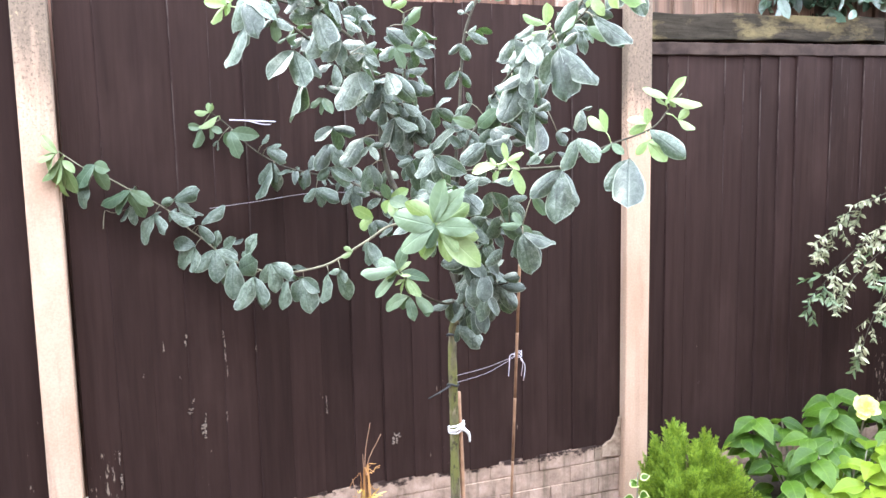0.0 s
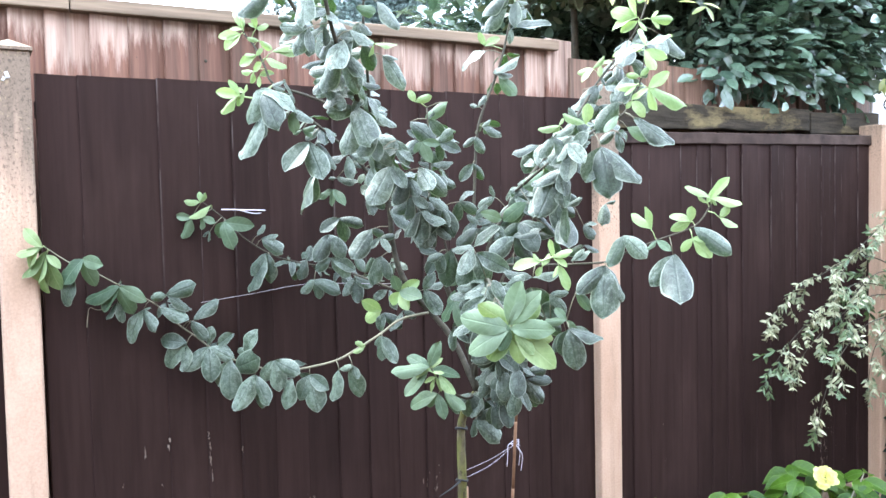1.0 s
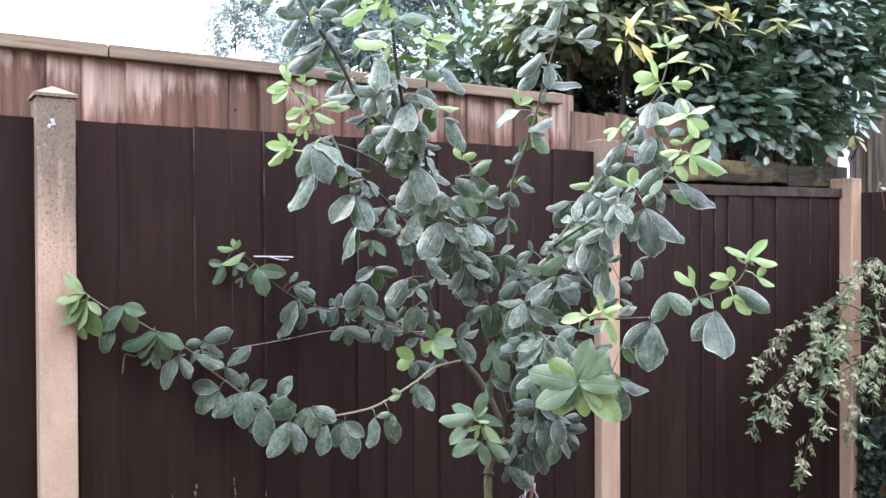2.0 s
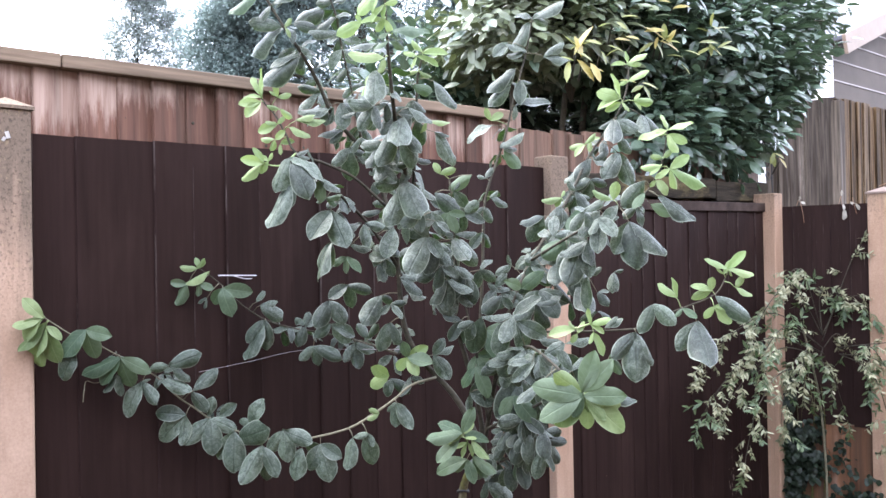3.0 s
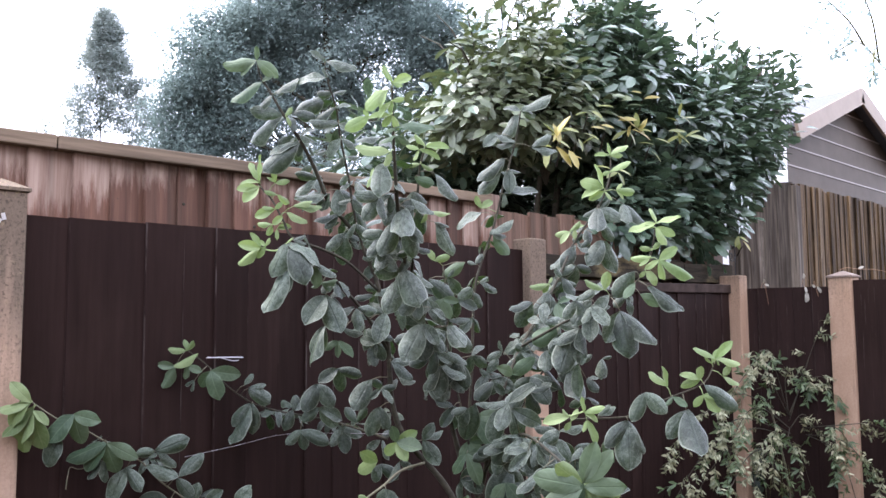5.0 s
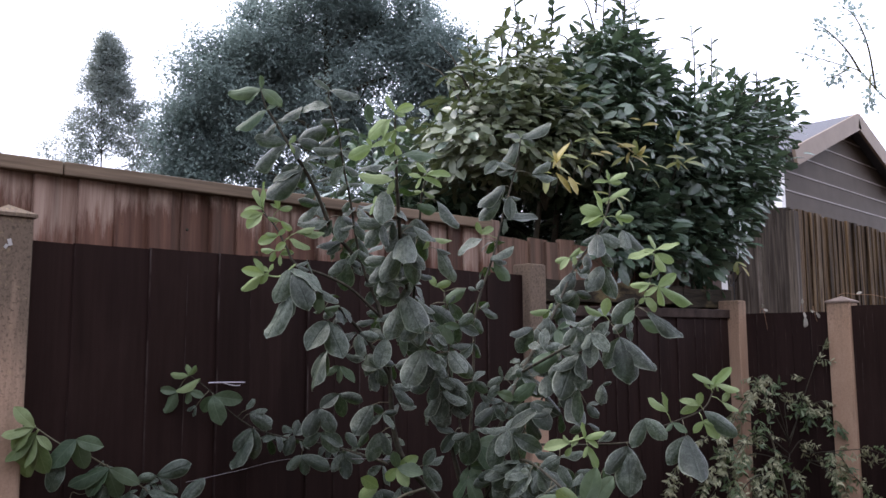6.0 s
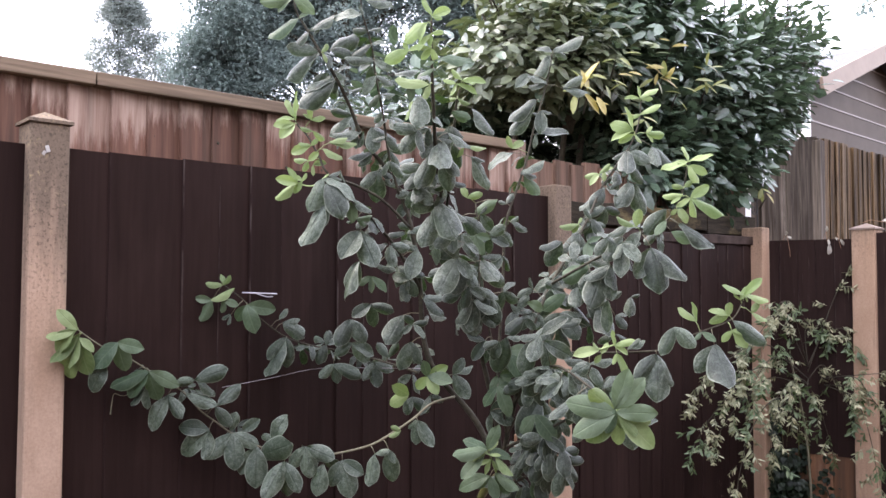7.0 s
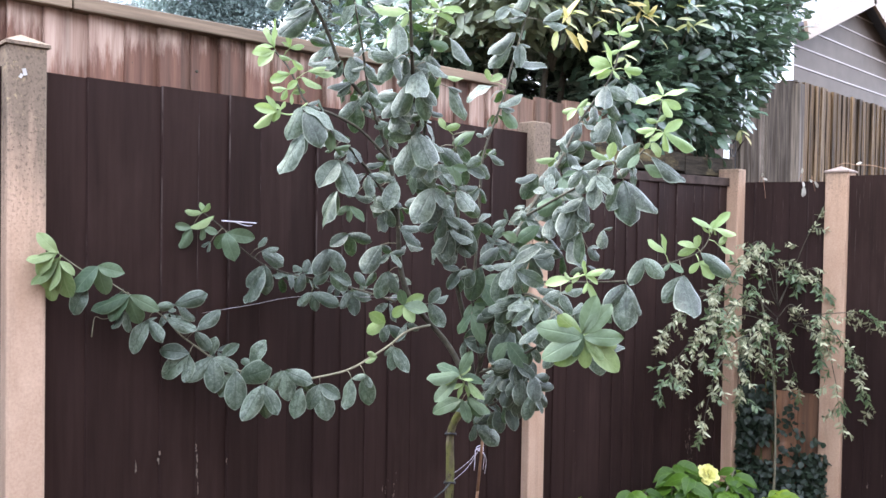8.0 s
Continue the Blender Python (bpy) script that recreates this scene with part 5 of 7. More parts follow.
leaf(lb, line, "g", (0.856, 1.642, 1.615), (-129, 46, 21))
leaf(lb, line, "t", (0.816, 1.700, 1.601), (153, 54, 19), (82, 42, 25))
leaf(lb, line, "m", (0.815, 1.688, 1.588), (-133, 56, 28))
leaf(lb, line, "m", (0.801, 1.729, 1.578), (-130, 78, 39))
leaf(lb, line, "m", (0.884, 1.625, 1.607), (-33, 101, 42))
leaf(lb, line, "g", (0.882, 1.645, 1.590), (-26, 58, 29))
leaf(lb, line, "m", (0.921, 1.610, 1.584), (-61, 42, 25))
leaf(lb, line, "m", (0.829, 1.667, 1.550), (-80, 96, 63), (-115, 82, 45), (-34, 114, 41))
leaf(lb, line, "m", (0.800, 1.729, 1.544), (-98, 66, 40), (-65, 55, 22))
leaf(lb, line, "m", (0.801, 1.783, 1.500), (-77, 80, 40), (-113, 106, 61))
leaf(lb, line, "m", (0.840, 1.801, 1.424), (-91, 84, 29), (42, 41, 16))
leaf(lb, line, "m", (0.829, 1.908, 1.411), (-36, 75, 26))
leaf(lb, line, "m", (0.797, 1.827, 1.493), (-117, 46, 23), (-39, 43, 22))
tuft(lb, line, 4, 0.0, 0.5, 70, 512)
behind(line, 6, 0.05, 0.6, 0.06, 312)

lb, line = limb([(0.725, 1.979, 1.281), (0.712, 1.882, 1.295), (0.724, 1.803, 1.299), (0.760, 1.730, 1.301), (0.800, 1.679, 1.304), (0.834, 1.648, 1.309), (0.857, 1.626, 1.326), (0.903, 1.583, 1.351), (0.967, 1.537, 1.381), (1.005, 1.528, 1.424), (1.026, 1.521, 1.449)], 0.0034, 0.0014, M_TWIG)
leaf(lb, line, "y", (0.992, 1.519, 1.437), (147, 58, 21), (50, 55, 23), (-7, 69, 25), (-33, 24, 10))
leaf(lb, line, "y", (0.992, 1.528, 1.426), (134, 26, 10), (56, 43, 17))
leaf(lb, line, "t", (1.011, 1.511, 1.396), (50, 29, 17), (-31, 39, 16))
leaf(lb, line, "t", (0.959, 1.541, 1.389), (151, 48, 20), (89, 32, 19), (-156, 43, 21))
leaf(lb, line, "y", (0.951, 1.529, 1.355), (-47, 55, 29), (-2, 49, 20), (-130, 36, 18))
leaf(lb, line, "y", (0.893, 1.588, 1.375), (105, 48, 19), (136, 54, 23))
leaf(lb, line, "g", (0.899, 1.577, 1.352), (-37, 35, 17), (-144, 26, 10))
leaf(lb, line, "d", (0.957, 1.529, 1.378), (-37, 86, 39))
leaf(lb, line, "m", (0.930, 1.562, 1.320), (-83, 89, 67), (-126, 80, 40))
leaf(lb, line, "d", (0.842, 1.614, 1.363), (-119, 75, 34), (-43, 62, 38))
leaf(lb, line, "m", (0.823, 1.649, 1.299), (-95, 97, 64), (-136, 76, 38), (-53, 82, 29))
leaf(lb, line, "d", (0.763, 1.689, 1.311), (47, 38, 15), (33, 46, 16))
leaf(lb, line, "m", (0.720, 1.768, 1.273), (21, 64, 19), (165, 64, 22))

lb, line = limb([(0.732, 2.018, 1.150), (0.663, 1.902, 1.242), (0.623, 1.802, 1.273), (0.579, 1.720, 1.271), (0.531, 1.615, 1.244), (0.516, 1.549, 1.212)], 0.0042, 0.0022, M_TWIG)
leaf(lb, line, "m", (0.600, 1.818, 1.342), (36, 76, 27), (174, 53, 19), (-114, 63, 38))
leaf(lb, line, "m", (0.606, 1.852, 1.328), (-107, 82, 45))
leaf(lb, line, "m", (0.604, 1.810, 1.330), (-70, 75, 41), (-27, 77, 38))
leaf(lb, line, "m", (0.629, 1.832, 1.266), (-150, 77, 31), (-128, 85, 47))
leaf(lb, line, "m", (0.613, 1.790, 1.268), (-140, 71, 28), (-78, 79, 48))
leaf(lb, line, "m", (0.562, 1.704, 1.268), (-17, 52, 18), (-60, 62, 25))
leaf(lb, line, "m", (0.509, 1.653, 1.216), (-155, 57, 20), (-110, 41, 16))
leaf(lb, line, "m", (0.521, 1.580, 1.249), (118, 50, 23), (54, 38, 15))
leaf(lb, line, "m", (0.616, 1.937, 1.333), (-106, 103, 52), (3, 40, 15))
leaf(lb, line, "m", (0.598, 1.946, 1.323), (-166, 41, 21), (-107, 55, 28))
leaf(lb, line, "t", (0.515, 1.548, 1.210), (142, 71, 33), (177, 69, 31), (40, 66, 32))
leaf(lb, line, "y", (0.517, 1.544, 1.203), (-143, 39, 18), (-75, 31, 14), (10, 24, 11))
leaf(lb, line, "t", (0.506, 1.530, 1.202), (-9, 74, 33), (-47, 53, 24))
leaf(lb, line, "t", (0.512, 1.538, 1.203), (-40, 102, 47), (-83, 69, 32), (-138, 92, 43))
leaf(lb, line, "g", (0.500, 1.534, 1.209), (169, 102, 46), (-154, 101, 46), (1, 80, 36))
leaf(lb, line, "g", (0.498, 1.534, 1.216), (74, 84, 39), (47, 80, 36), (-112, 53, 24))
tuft(lb, line, 5, 0.2, 0.7, 74, 514)
behind(line, 8, 0.15, 0.8, 0.065, 314)

lb, line = limb([(0.701, 1.784, 1.302), (0.717, 1.741, 1.309), (0.738, 1.708, 1.322)], 0.003, 0.0018, M_SHOOT)
leaf(lb, line, "y", (0.720, 1.695, 1.321), (101, 38, 15), (23, 44, 18), (-34, 36, 15))
leaf(lb, line, "y", (0.740, 1.703, 1.302), (-68, 58, 24), (-117, 28, 11))
leaf(lb, line, "t", (0.715, 1.735, 1.309), (-173, 64, 27), (130, 23, 9))
leaf(lb, line, "t", (0.719, 1.732, 1.299), (-125, 27, 14), (59, 32, 14))

lb, line = limb([(0.790, 2.120, 0.949), (0.700, 2.026, 0.962), (0.624, 1.973, 1.001), (0.573, 1.950, 1.047)], 0.004, 0.002, M_TWIG)
leaf(lb, line, "g", (0.555, 1.944, 1.069), (-179, 81, 31), (153, 65, 26), (65, 65, 29))
leaf(lb, line, "t", (0.562, 1.947, 1.063), (142, 43, 17), (56, 37, 15), (-164, 46, 17))
leaf(lb, line, "g", (0.559, 1.955, 1.057), (-136, 82, 33), (1, 76, 23))
leaf(lb, line, "y", (0.560, 1.941, 1.056), (127, 30, 11), (5, 29, 10))
leaf(lb, line, "y", (0.573, 1.946, 1.043), (-109, 41, 14), (-73, 35, 12), (-154, 35, 13))
leaf(lb, line, "t", (0.575, 1.934, 1.050), (-44, 57, 20), (-64, 38, 13))
leaf(lb, line, "g", (0.591, 1.970, 0.997), (-165, 88, 37), (-71, 56, 28), (-143, 60, 30))
leaf(lb, line, "g", (0.604, 1.964, 1.003), (-28, 63, 26), (-57, 63, 28))

lb, line = limb([(0.790, 2.120, 0.949), (0.767, 2.031, 1.003), (0.748, 1.965, 1.054), (0.749, 1.910, 1.055), (0.754, 1.879, 1.032)], 0.004, 0.002, M_TWIG)
leaf(lb, line, "m", (0.756, 1.951, 1.170), (-124, 108, 65), (-67, 88, 39))
leaf(lb, line, "m", (0.743, 1.941, 1.076), (-78, 42, 25), (-154, 54, 27))
leaf(lb, line, "m", (0.751, 1.973, 1.046), (-98, 87, 48), (-132, 67, 34))
leaf(lb, line, "m", (0.734, 1.902, 1.045), (-86, 68, 41), (-133, 55, 27))
leaf(lb, line, "m", (0.747, 1.872, 1.055), (-80, 51, 40))
leaf(lb, line, "m", (0.752, 1.875, 1.006), (-62, 57, 17), (-109, 71, 35))
leaf(lb, line, "m", (0.766, 2.015, 1.006), (-120, 59, 29), (175, 40, 16))
leaf(lb, line, "m", (0.781, 1.987, 0.954), (-117, 63, 35), (-72, 67, 37))
leaf(lb, line, "m", (0.795, 2.080, 0.935), (-117, 66, 33), (-79, 75, 37))
leaf(lb, line, "m", (0.747, 1.880, 1.128), (-108, 70, 35), (-57, 49, 22))
leaf(lb, line, "m", (0.742, 1.901, 1.139), (-65, 69, 31), (-145, 52, 21))
behind(line, 8, 0.2, 1, 0.065, 317)

lb, line = limb([(0.731, 2.043, 1.039), (0.741, 1.888, 1.113), (0.747, 1.775, 1.176), (0.761, 1.706, 1.181)], 0.004, 0.002, M_TWIG)
leaf(lb, line, "g", (0.760, 1.703, 1.184), (178, 47, 19), (-49, 32, 16), (134, 40, 18))
leaf(lb, line, "m", (0.751, 1.683, 1.167), (-110, 75, 41), (-76, 83, 50), (-12, 75, 22))
leaf(lb, line, "m", (0.721, 1.776, 1.251), (-44, 64, 32), (-117, 65, 32))
leaf(lb, line, "m", (0.708, 1.867, 1.178), (-31, 66, 24), (18, 43, 22))
leaf(lb, line, "g", (0.708, 1.926, 1.138), (-131, 81, 37), (-48, 77, 46))
leaf(lb, line, "m", (0.746, 1.743, 1.237), (14, 42, 18), (-56, 58, 30))
leaf(lb, line, "g", (0.775, 1.688, 1.246), (-56, 52, 23), (19, 44, 18))
leaf(lb, line, "m", (0.760, 1.803, 1.121), (-134, 55, 28), (109, 40, 20))
tuft(lb, line, 5, 0.1, 0.9, 72, 518)

lb, line = limb([(0.733, 2.047, 1.067), (0.681, 2.022, 1.214), (0.651, 2.031, 1.352), (0.635, 2.057, 1.501)], 0.004, 0.002, M_TWIG)
leaf(lb, line, "m", (0.650, 2.035, 1.430), (-134, 93, 56), (-68, 74, 44), (143, 51, 26))
leaf(lb, line, "m", (0.624, 2.039, 1.511), (-46, 50, 30), (-153, 54, 27), (115, 33, 17))
leaf(lb, line, "m", (0.597, 2.059, 1.429), (131, 44, 22), (-72, 98, 59))
leaf(lb, line, "m", (0.686, 2.014, 1.443), (-38, 54, 27), (-109, 57, 28), (51, 47, 19))
leaf(lb, line, "m", (0.656, 2.029, 1.297), (-127, 52, 26), (-32, 52, 26))
tuft(lb, line, 7, 0.1, 1, 72, 519)

lb, line = limb([(0.733, 2.047, 1.067), (0.743, 1.955, 1.215), (0.789, 1.921, 1.335), (0.842, 1.892, 1.426), (0.899, 1.873, 1.451)], 0.004, 0.002, M_TWIG)
leaf(lb, line, "g", (0.805, 1.908, 1.437), (-146, 70, 36))
leaf(lb, line, "g", (0.699, 1.945, 1.416), (-15, 61, 29))
leaf(lb, line, "m", (0.691, 1.946, 1.379), (-144, 55, 36), (-49, 42, 21))
leaf(lb, line, "g", (0.867, 1.880, 1.511), (-155, 79, 48))
leaf(lb, line, "g", (0.881, 1.864, 1.502), (-125, 88, 53))
leaf(lb, line, "m", (0.829, 1.892, 1.455), (-100, 51, 36), (-62, 55, 28))
leaf(lb, line, "m", (0.873, 1.852, 1.406), (-78, 72, 54), (-142, 45, 18))
leaf(lb, line, "m", (0.915, 1.832, 1.380), (-48, 32, 25), (20, 32, 10))
leaf(lb, line, "m", (0.871, 1.879, 1.357), (163, 52, 18), (-105, 55, 19))
leaf(lb, line, "m", (0.914, 1.833, 1.333), (-158, 54, 23), (-11, 42, 14))
leaf(lb, line, "m", (0.979, 1.829, 1.430), (-99, 41, 31), (27, 24, 10))
leaf(lb, line, "m", (0.772, 1.917, 1.309), (-126, 49, 25), (-38, 44, 22))
tuft(lb, line, 6, 0.15, 1, 72, 520)

lb, line = limb([(0.760, 2.122, 0.905), (0.773, 2.037, 0.949), (0.797, 1.949, 1.005), (0.819, 1.900, 1.025)], 0.004, 0.002, M_TWIG)
leaf(lb, line, "m", (0.745, 2.074, 0.960), (-109, 85, 43), (-68, 56, 34), (-154, 60, 24))
leaf(lb, line, "m", (0.769, 1.954, 1.020), (-118, 67, 40), (-41, 42, 25), (36, 56, 28))
leaf(lb, line, "m", (0.803, 1.929, 1.019), (-2, 72, 30), (-71, 87, 48), (-49, 78, 39))
leaf(lb, line, "m", (0.784, 2.026, 0.936), (-81, 62, 37), (-107, 66, 33))
leaf(lb, line, "m", (0.788, 1.955, 1.044), (114, 42, 21), (49, 53, 22))
leaf(lb, line, "m", (0.736, 1.961, 1.091), (-81, 59, 35), (-142, 47, 19))
tuft(lb, line, 4, 0, 1, 62, 521)

pts, faces = joined([(moved(MATURE[k][0], m), MATURE[k][1]) for k, m in INNER])
tagged(under(new("inner_leaves", data_mesh("inner_leaves", pts, faces, M_LEAF_IN)), TREE), kind="stuff")

# ---- cane, stake, ties and strings ----
def rod(name, pts, r0, r1, mat, label, category, parent=None, sides=8):
    bm = tube(bmesh.new(), smooth_line(pts, 5), r0, r1, sides, 0.04, random.Random(4))
    return tagged(part(name, bm, mat, parent, smooth=True), label, category)


cane = thing("bamboo_cane", (1.058, 2.42, 0), "thin brown bamboo cane standing beside the tree", "cane")
bm = bmesh.new()
c0, c1 = Vector((1.058, 2.42, -0.05)), Vector((1.047, 2.30, 1.0))
for k in range(5):
    tube(bm, [c0.lerp(c1, k / 5), c0.lerp(c1, (k + 0.93) / 5), c0.lerp(c1, (k + 0.965) / 5), c0.lerp(c1, (k + 1) / 5)], 0.0046, 0.0048, 8)
part("culm", bm, M_CANE, cane, smooth=True)
rod("tree_stake", [(0.836, 2.240, -0.05), (0.830, 2.238, 0.35), (0.820, 2.236, 0.66)], 0.0072, 0.0062, M_CANE, "short brown wooden stake against the trunk", "stake")
for z, x, y in ((0.832, 0.799, 2.220), (0.690, 0.797, 2.219)):
    bm = bmesh.new()
    tube(bm, [Vector((x + 0.0150 * math.cos(a), y + 0.0150 * math.sin(a), z + 0.003 * math.sin(2 * a))) for a in (2 * math.pi * k / 16 for k in range(17))], 0.0032, 0.0032, 6)
    if z < 0.7:
        tube(bm, [Vector((x - 0.012, y - 0.012, z)), Vector((x - 0.045, y - 0.02, z - 0.012)), Vector((x - 0.08, y - 0.02, z - 0.026))], 0.0026, 0.0016, 6)
    tagged(part("tree_tie", bm, M_BLACK, None, smooth=True), "black rubber tie round the trunk", "tree tie", "tree ties")
bm = bmesh.new()
crumple = random.Random(3)
for dz, r in ((0.0, 0.0038), (0.007, 0.0030), (-0.006, 0.0029)):
    ring = [Vector((0.810 + (0.0215 + crumple.uniform(-0.002, 0.002)) * math.cos(a), 2.231 + 0.0185 * math.sin(a), 0.560 + dz + 0.007 * math.cos(a + dz * 90) + crumple.uniform(-0.002, 0.002))) for a in (2 * math.pi * k / 18 for k in range(19))]
    tube(bm, ring, r, r, 6, 0.25, crumple)
tube(bm, smooth_line([(0.818, 2.212, 0.563), (0.832, 2.205, 0.552), (0.839, 2.206, 0.538), (0.841, 2.208, 0.520)], 4), 0.0065, 0.0025, 7, 0.2, crumple)
tagged(part("cloth_tie", bm, M_CLOTH, None, smooth=True), "white knotted cloth tie round trunk and stake", "cloth tie")
knot = Vector((1.066, 2.355, 0.712))
bm = bmesh.new()
for dz, sag in ((0.0, 0.006), (-0.02, 0.012)):
    a = Vector((0.806, 2.212, 0.715 + dz))
    tube(bm, smooth_line([a, a.lerp(knot, 0.5) - UP * sag, knot], 6), 0.00042, 0.00042, 5)
for k in range(3):
    tube(bm, [knot + Vector((0.012 * math.cos(a), 0.012 * math.sin(a), 0.004 * k + 0.005 * math.sin(a + k))) for a in (2 * math.pi * j / 14 for j in range(15))], 0.0008, 0.0008, 5)
tube(bm, smooth_line([knot, knot + Vector((0.012, -0.008, -0.02)), knot + Vector((0.006, -0.01, -0.065))], 5), 0.0012, 0.0009, 5)
tube(bm, smooth_line([knot, knot + Vector((-0.03, -0.01, 0.005)), knot + Vector((-0.035, -0.012, -0.03)), knot + Vector((-0.038, -0.012, -0.06))], 5), 0.0014, 0.001, 5)
tube(bm, smooth_line([knot + Vector((0.004, -0.01, -0.01)), knot + Vector((0.018, -0.012, -0.035)), knot + Vector((0.012, -0.012, -0.08))], 5), 0.0016, 0.001, 5)
tagged(part("string", bm, M_STRING, None, smooth=True), "white string tying the trunk to the cane", "string", "strings")
rod("string", [(0.20, 2.58, 1.186), (0.34, 2.565, 1.202), (0.49, 2.55, 1.22), (0.60, 2.38, 1.226), (0.64, 2.25, 1.232)], 0.0006, 0.0006, M_DULL, "thin pale string pulling the low branch inward", "string", sides=5)["group"] = "strings"
bm = bmesh.new()
tube(bm, smooth_line([(0.27, 2.605, 1.437), (0.34, 2.64, 1.435), (0.425, 2.663, 1.432)], 5), 0.0019, 0.0019, 5)
tube(bm, smooth_line([(0.33, 2.635, 1.434), (0.38, 2.655, 1.424), (0.425, 2.663, 1.430)], 5), 0.0016, 0.0016, 5)
tagged(part("string", bm, M_STRING, None, smooth=True), "pale string loop holding a side shoot to the fence", "string", "strings")
rod("twig", [(-0.0, 2.59, 1.20), (-0.054, 2.60, 1.184), (-0.078, 2.60, 1.191), (-0.084, 2.60, 1.168), (-0.087, 2.60, 1.141)], 0.0006, 0.0016, M_STEM, "dry bent shoot end hanging from the low branch", "twig", sides=6)

# ---- far trees and the laurel: crowns of very many leaves ----
LAUREL_LEAF = blade(((0.0, 0.08), (0.2, 0.70), (0.48, 1.0), (0.78, 0.72), (1.0, 0.0)), 1.0, 0.44, 0.25, 0.14)
SMALL_LEAF = (np.array(((0, 0, 0, 0.5, 0), (0.36, 0.45, 0.05, 1, 0.5), (0, 1, -0.1, 0.5, 1), (-0.36, 0.45, 0.05, 0, 0.5)), float), [(0, 1, 2, 3)])


def lumps(rng, blobs, n, shell=0.35, rough=0.3):
    """n places, thickest near the skin of the blobs, each with its outward way."""
    out, weights = [], np.cumsum([b[1].x * b[1].y + b[1].z * b[1].y + b[1].x * b[1].z for b in blobs]).tolist()
    for _ in range(n):
        c, r = rng.choices(blobs, cum_weights=weights)[0]
        v = Vector((rng.gauss(0, 1), rng.gauss(0, 1), rng.gauss(0, 1))).normalized()
        bulge = 1 + rough * noise.noise(Vector((c.x + v.x * 2.2, c.y + v.y * 2.2, c.z + v.z * 2.2)))
        f = (1 - shell * rng.random() ** 1.6) * bulge
        out.append((Vector((c.x + v.x * r.x * f, c.y + v.y * r.y * f, c.z + v.z * r.z * f)), v))
    return out


def clumps(rng, blobs, each, size):
    """Many small tufts over and inside the large masses."""
    out = []
    for c, r in blobs:
        for p, v in lumps(rng, [(c, r)], each, 0.6, 0.3):
            k = size * rng.uniform(0.6, 1.3)
            out.append((p, Vector((k * 1.2, k * 1.2, k * 0.8))))
    return out


def crown_poses(rng, places, size, droop=0.3, sprig=3, flat=1.0):
    poses = []
    for p, v in places:
        for _ in range(sprig):
            w = Vector((rng.gauss(0, 1), rng.gauss(0, 1), rng.gauss(0, 0.8)))
            ahead = v * 0.45 + Vector((w.x, w.y, w.z * flat)) * 0.9 - UP * droop
            q = p + w * size * 0.55
            poses.append(frame_of(q, ahead, UP * (0.9 - 0.35 * (flat < 1)) + v * (0.4 + 0.4 * (flat < 1)) + w * 0.35, size * rng.uniform(0.65, 1.25)))
    return poses


def far_tree(name, base, height, blobs, n, leaf, seed, mat, label, r=0.16, droop=0.3, tufts=22, tuft=0.42):
    rng = random.Random(seed)
    t = thing(name, base, label, "tree")
    b = Vector(base)
    bm = bmesh.new()
    top = max(c.z for c, _ in blobs)
    mid = [b, b + Vector((0.08, 0.05, top * 0.35)), Vector((b.x + 0.1, b.y, top * 0.7)), Vector((b.x, b.y, top))]
    tube(bm, smooth_line(mid, 5), r, r * 0.25, 9)
    for c, rr in blobs:
        s = Vector((b.x, b.y, max(0.8, c.z - rr.z * 1.1)))
        tube(bm, smooth_line([s, s.lerp(c, 0.5) + UP * 0.1, c, c + (c - s).normalized() * rr.length * 0.3], 4), r * 0.35, r * 0.06, 6)
        for _ in range(5):
            v = Vector((rng.uniform(-1, 1) * rr.x, rng.uniform(-1, 1) * rr.y, rng.uniform(-0.6, 1) * rr.z)) * 0.85
            tube(bm, smooth_line([c.lerp(s, 0.3), c + v * 0.5, c + v], 3), r * 0.12, r * 0.02, 5)
    part("trunk", bm, M_TWIG, t, smooth=True)
    spread("crown", SMALL_LEAF, crown_poses(rng, lumps(rng, clumps(rng, blobs, tufts, tuft), n, 0.9, 0.3), leaf, droop), mat, t)
    return t


def V(*a):
    return Vector(a)


def across(c, a, d, z):
    """A place a metres to the side of, and d metres beyond, a far centre c."""
    return V(c[0] + 0.82 * a + 0.57 * d, c[1] - 0.57 * a + 0.82 * d, z)


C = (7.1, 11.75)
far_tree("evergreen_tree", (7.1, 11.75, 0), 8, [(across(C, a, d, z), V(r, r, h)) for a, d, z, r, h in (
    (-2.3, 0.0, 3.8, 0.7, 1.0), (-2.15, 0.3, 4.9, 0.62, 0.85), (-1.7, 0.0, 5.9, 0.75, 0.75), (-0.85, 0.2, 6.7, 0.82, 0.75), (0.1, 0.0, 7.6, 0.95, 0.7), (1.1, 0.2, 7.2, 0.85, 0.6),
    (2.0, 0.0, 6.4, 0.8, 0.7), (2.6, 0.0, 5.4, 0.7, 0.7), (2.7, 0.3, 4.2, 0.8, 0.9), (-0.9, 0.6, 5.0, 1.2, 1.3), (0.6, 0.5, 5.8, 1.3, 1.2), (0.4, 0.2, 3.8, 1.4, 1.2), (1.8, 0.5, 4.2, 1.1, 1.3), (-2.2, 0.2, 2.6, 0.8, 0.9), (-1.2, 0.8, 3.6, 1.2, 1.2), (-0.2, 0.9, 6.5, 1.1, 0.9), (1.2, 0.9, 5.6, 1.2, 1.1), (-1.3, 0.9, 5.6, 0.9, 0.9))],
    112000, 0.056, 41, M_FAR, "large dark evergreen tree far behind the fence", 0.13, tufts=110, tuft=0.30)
C = (4.45, 14.6)
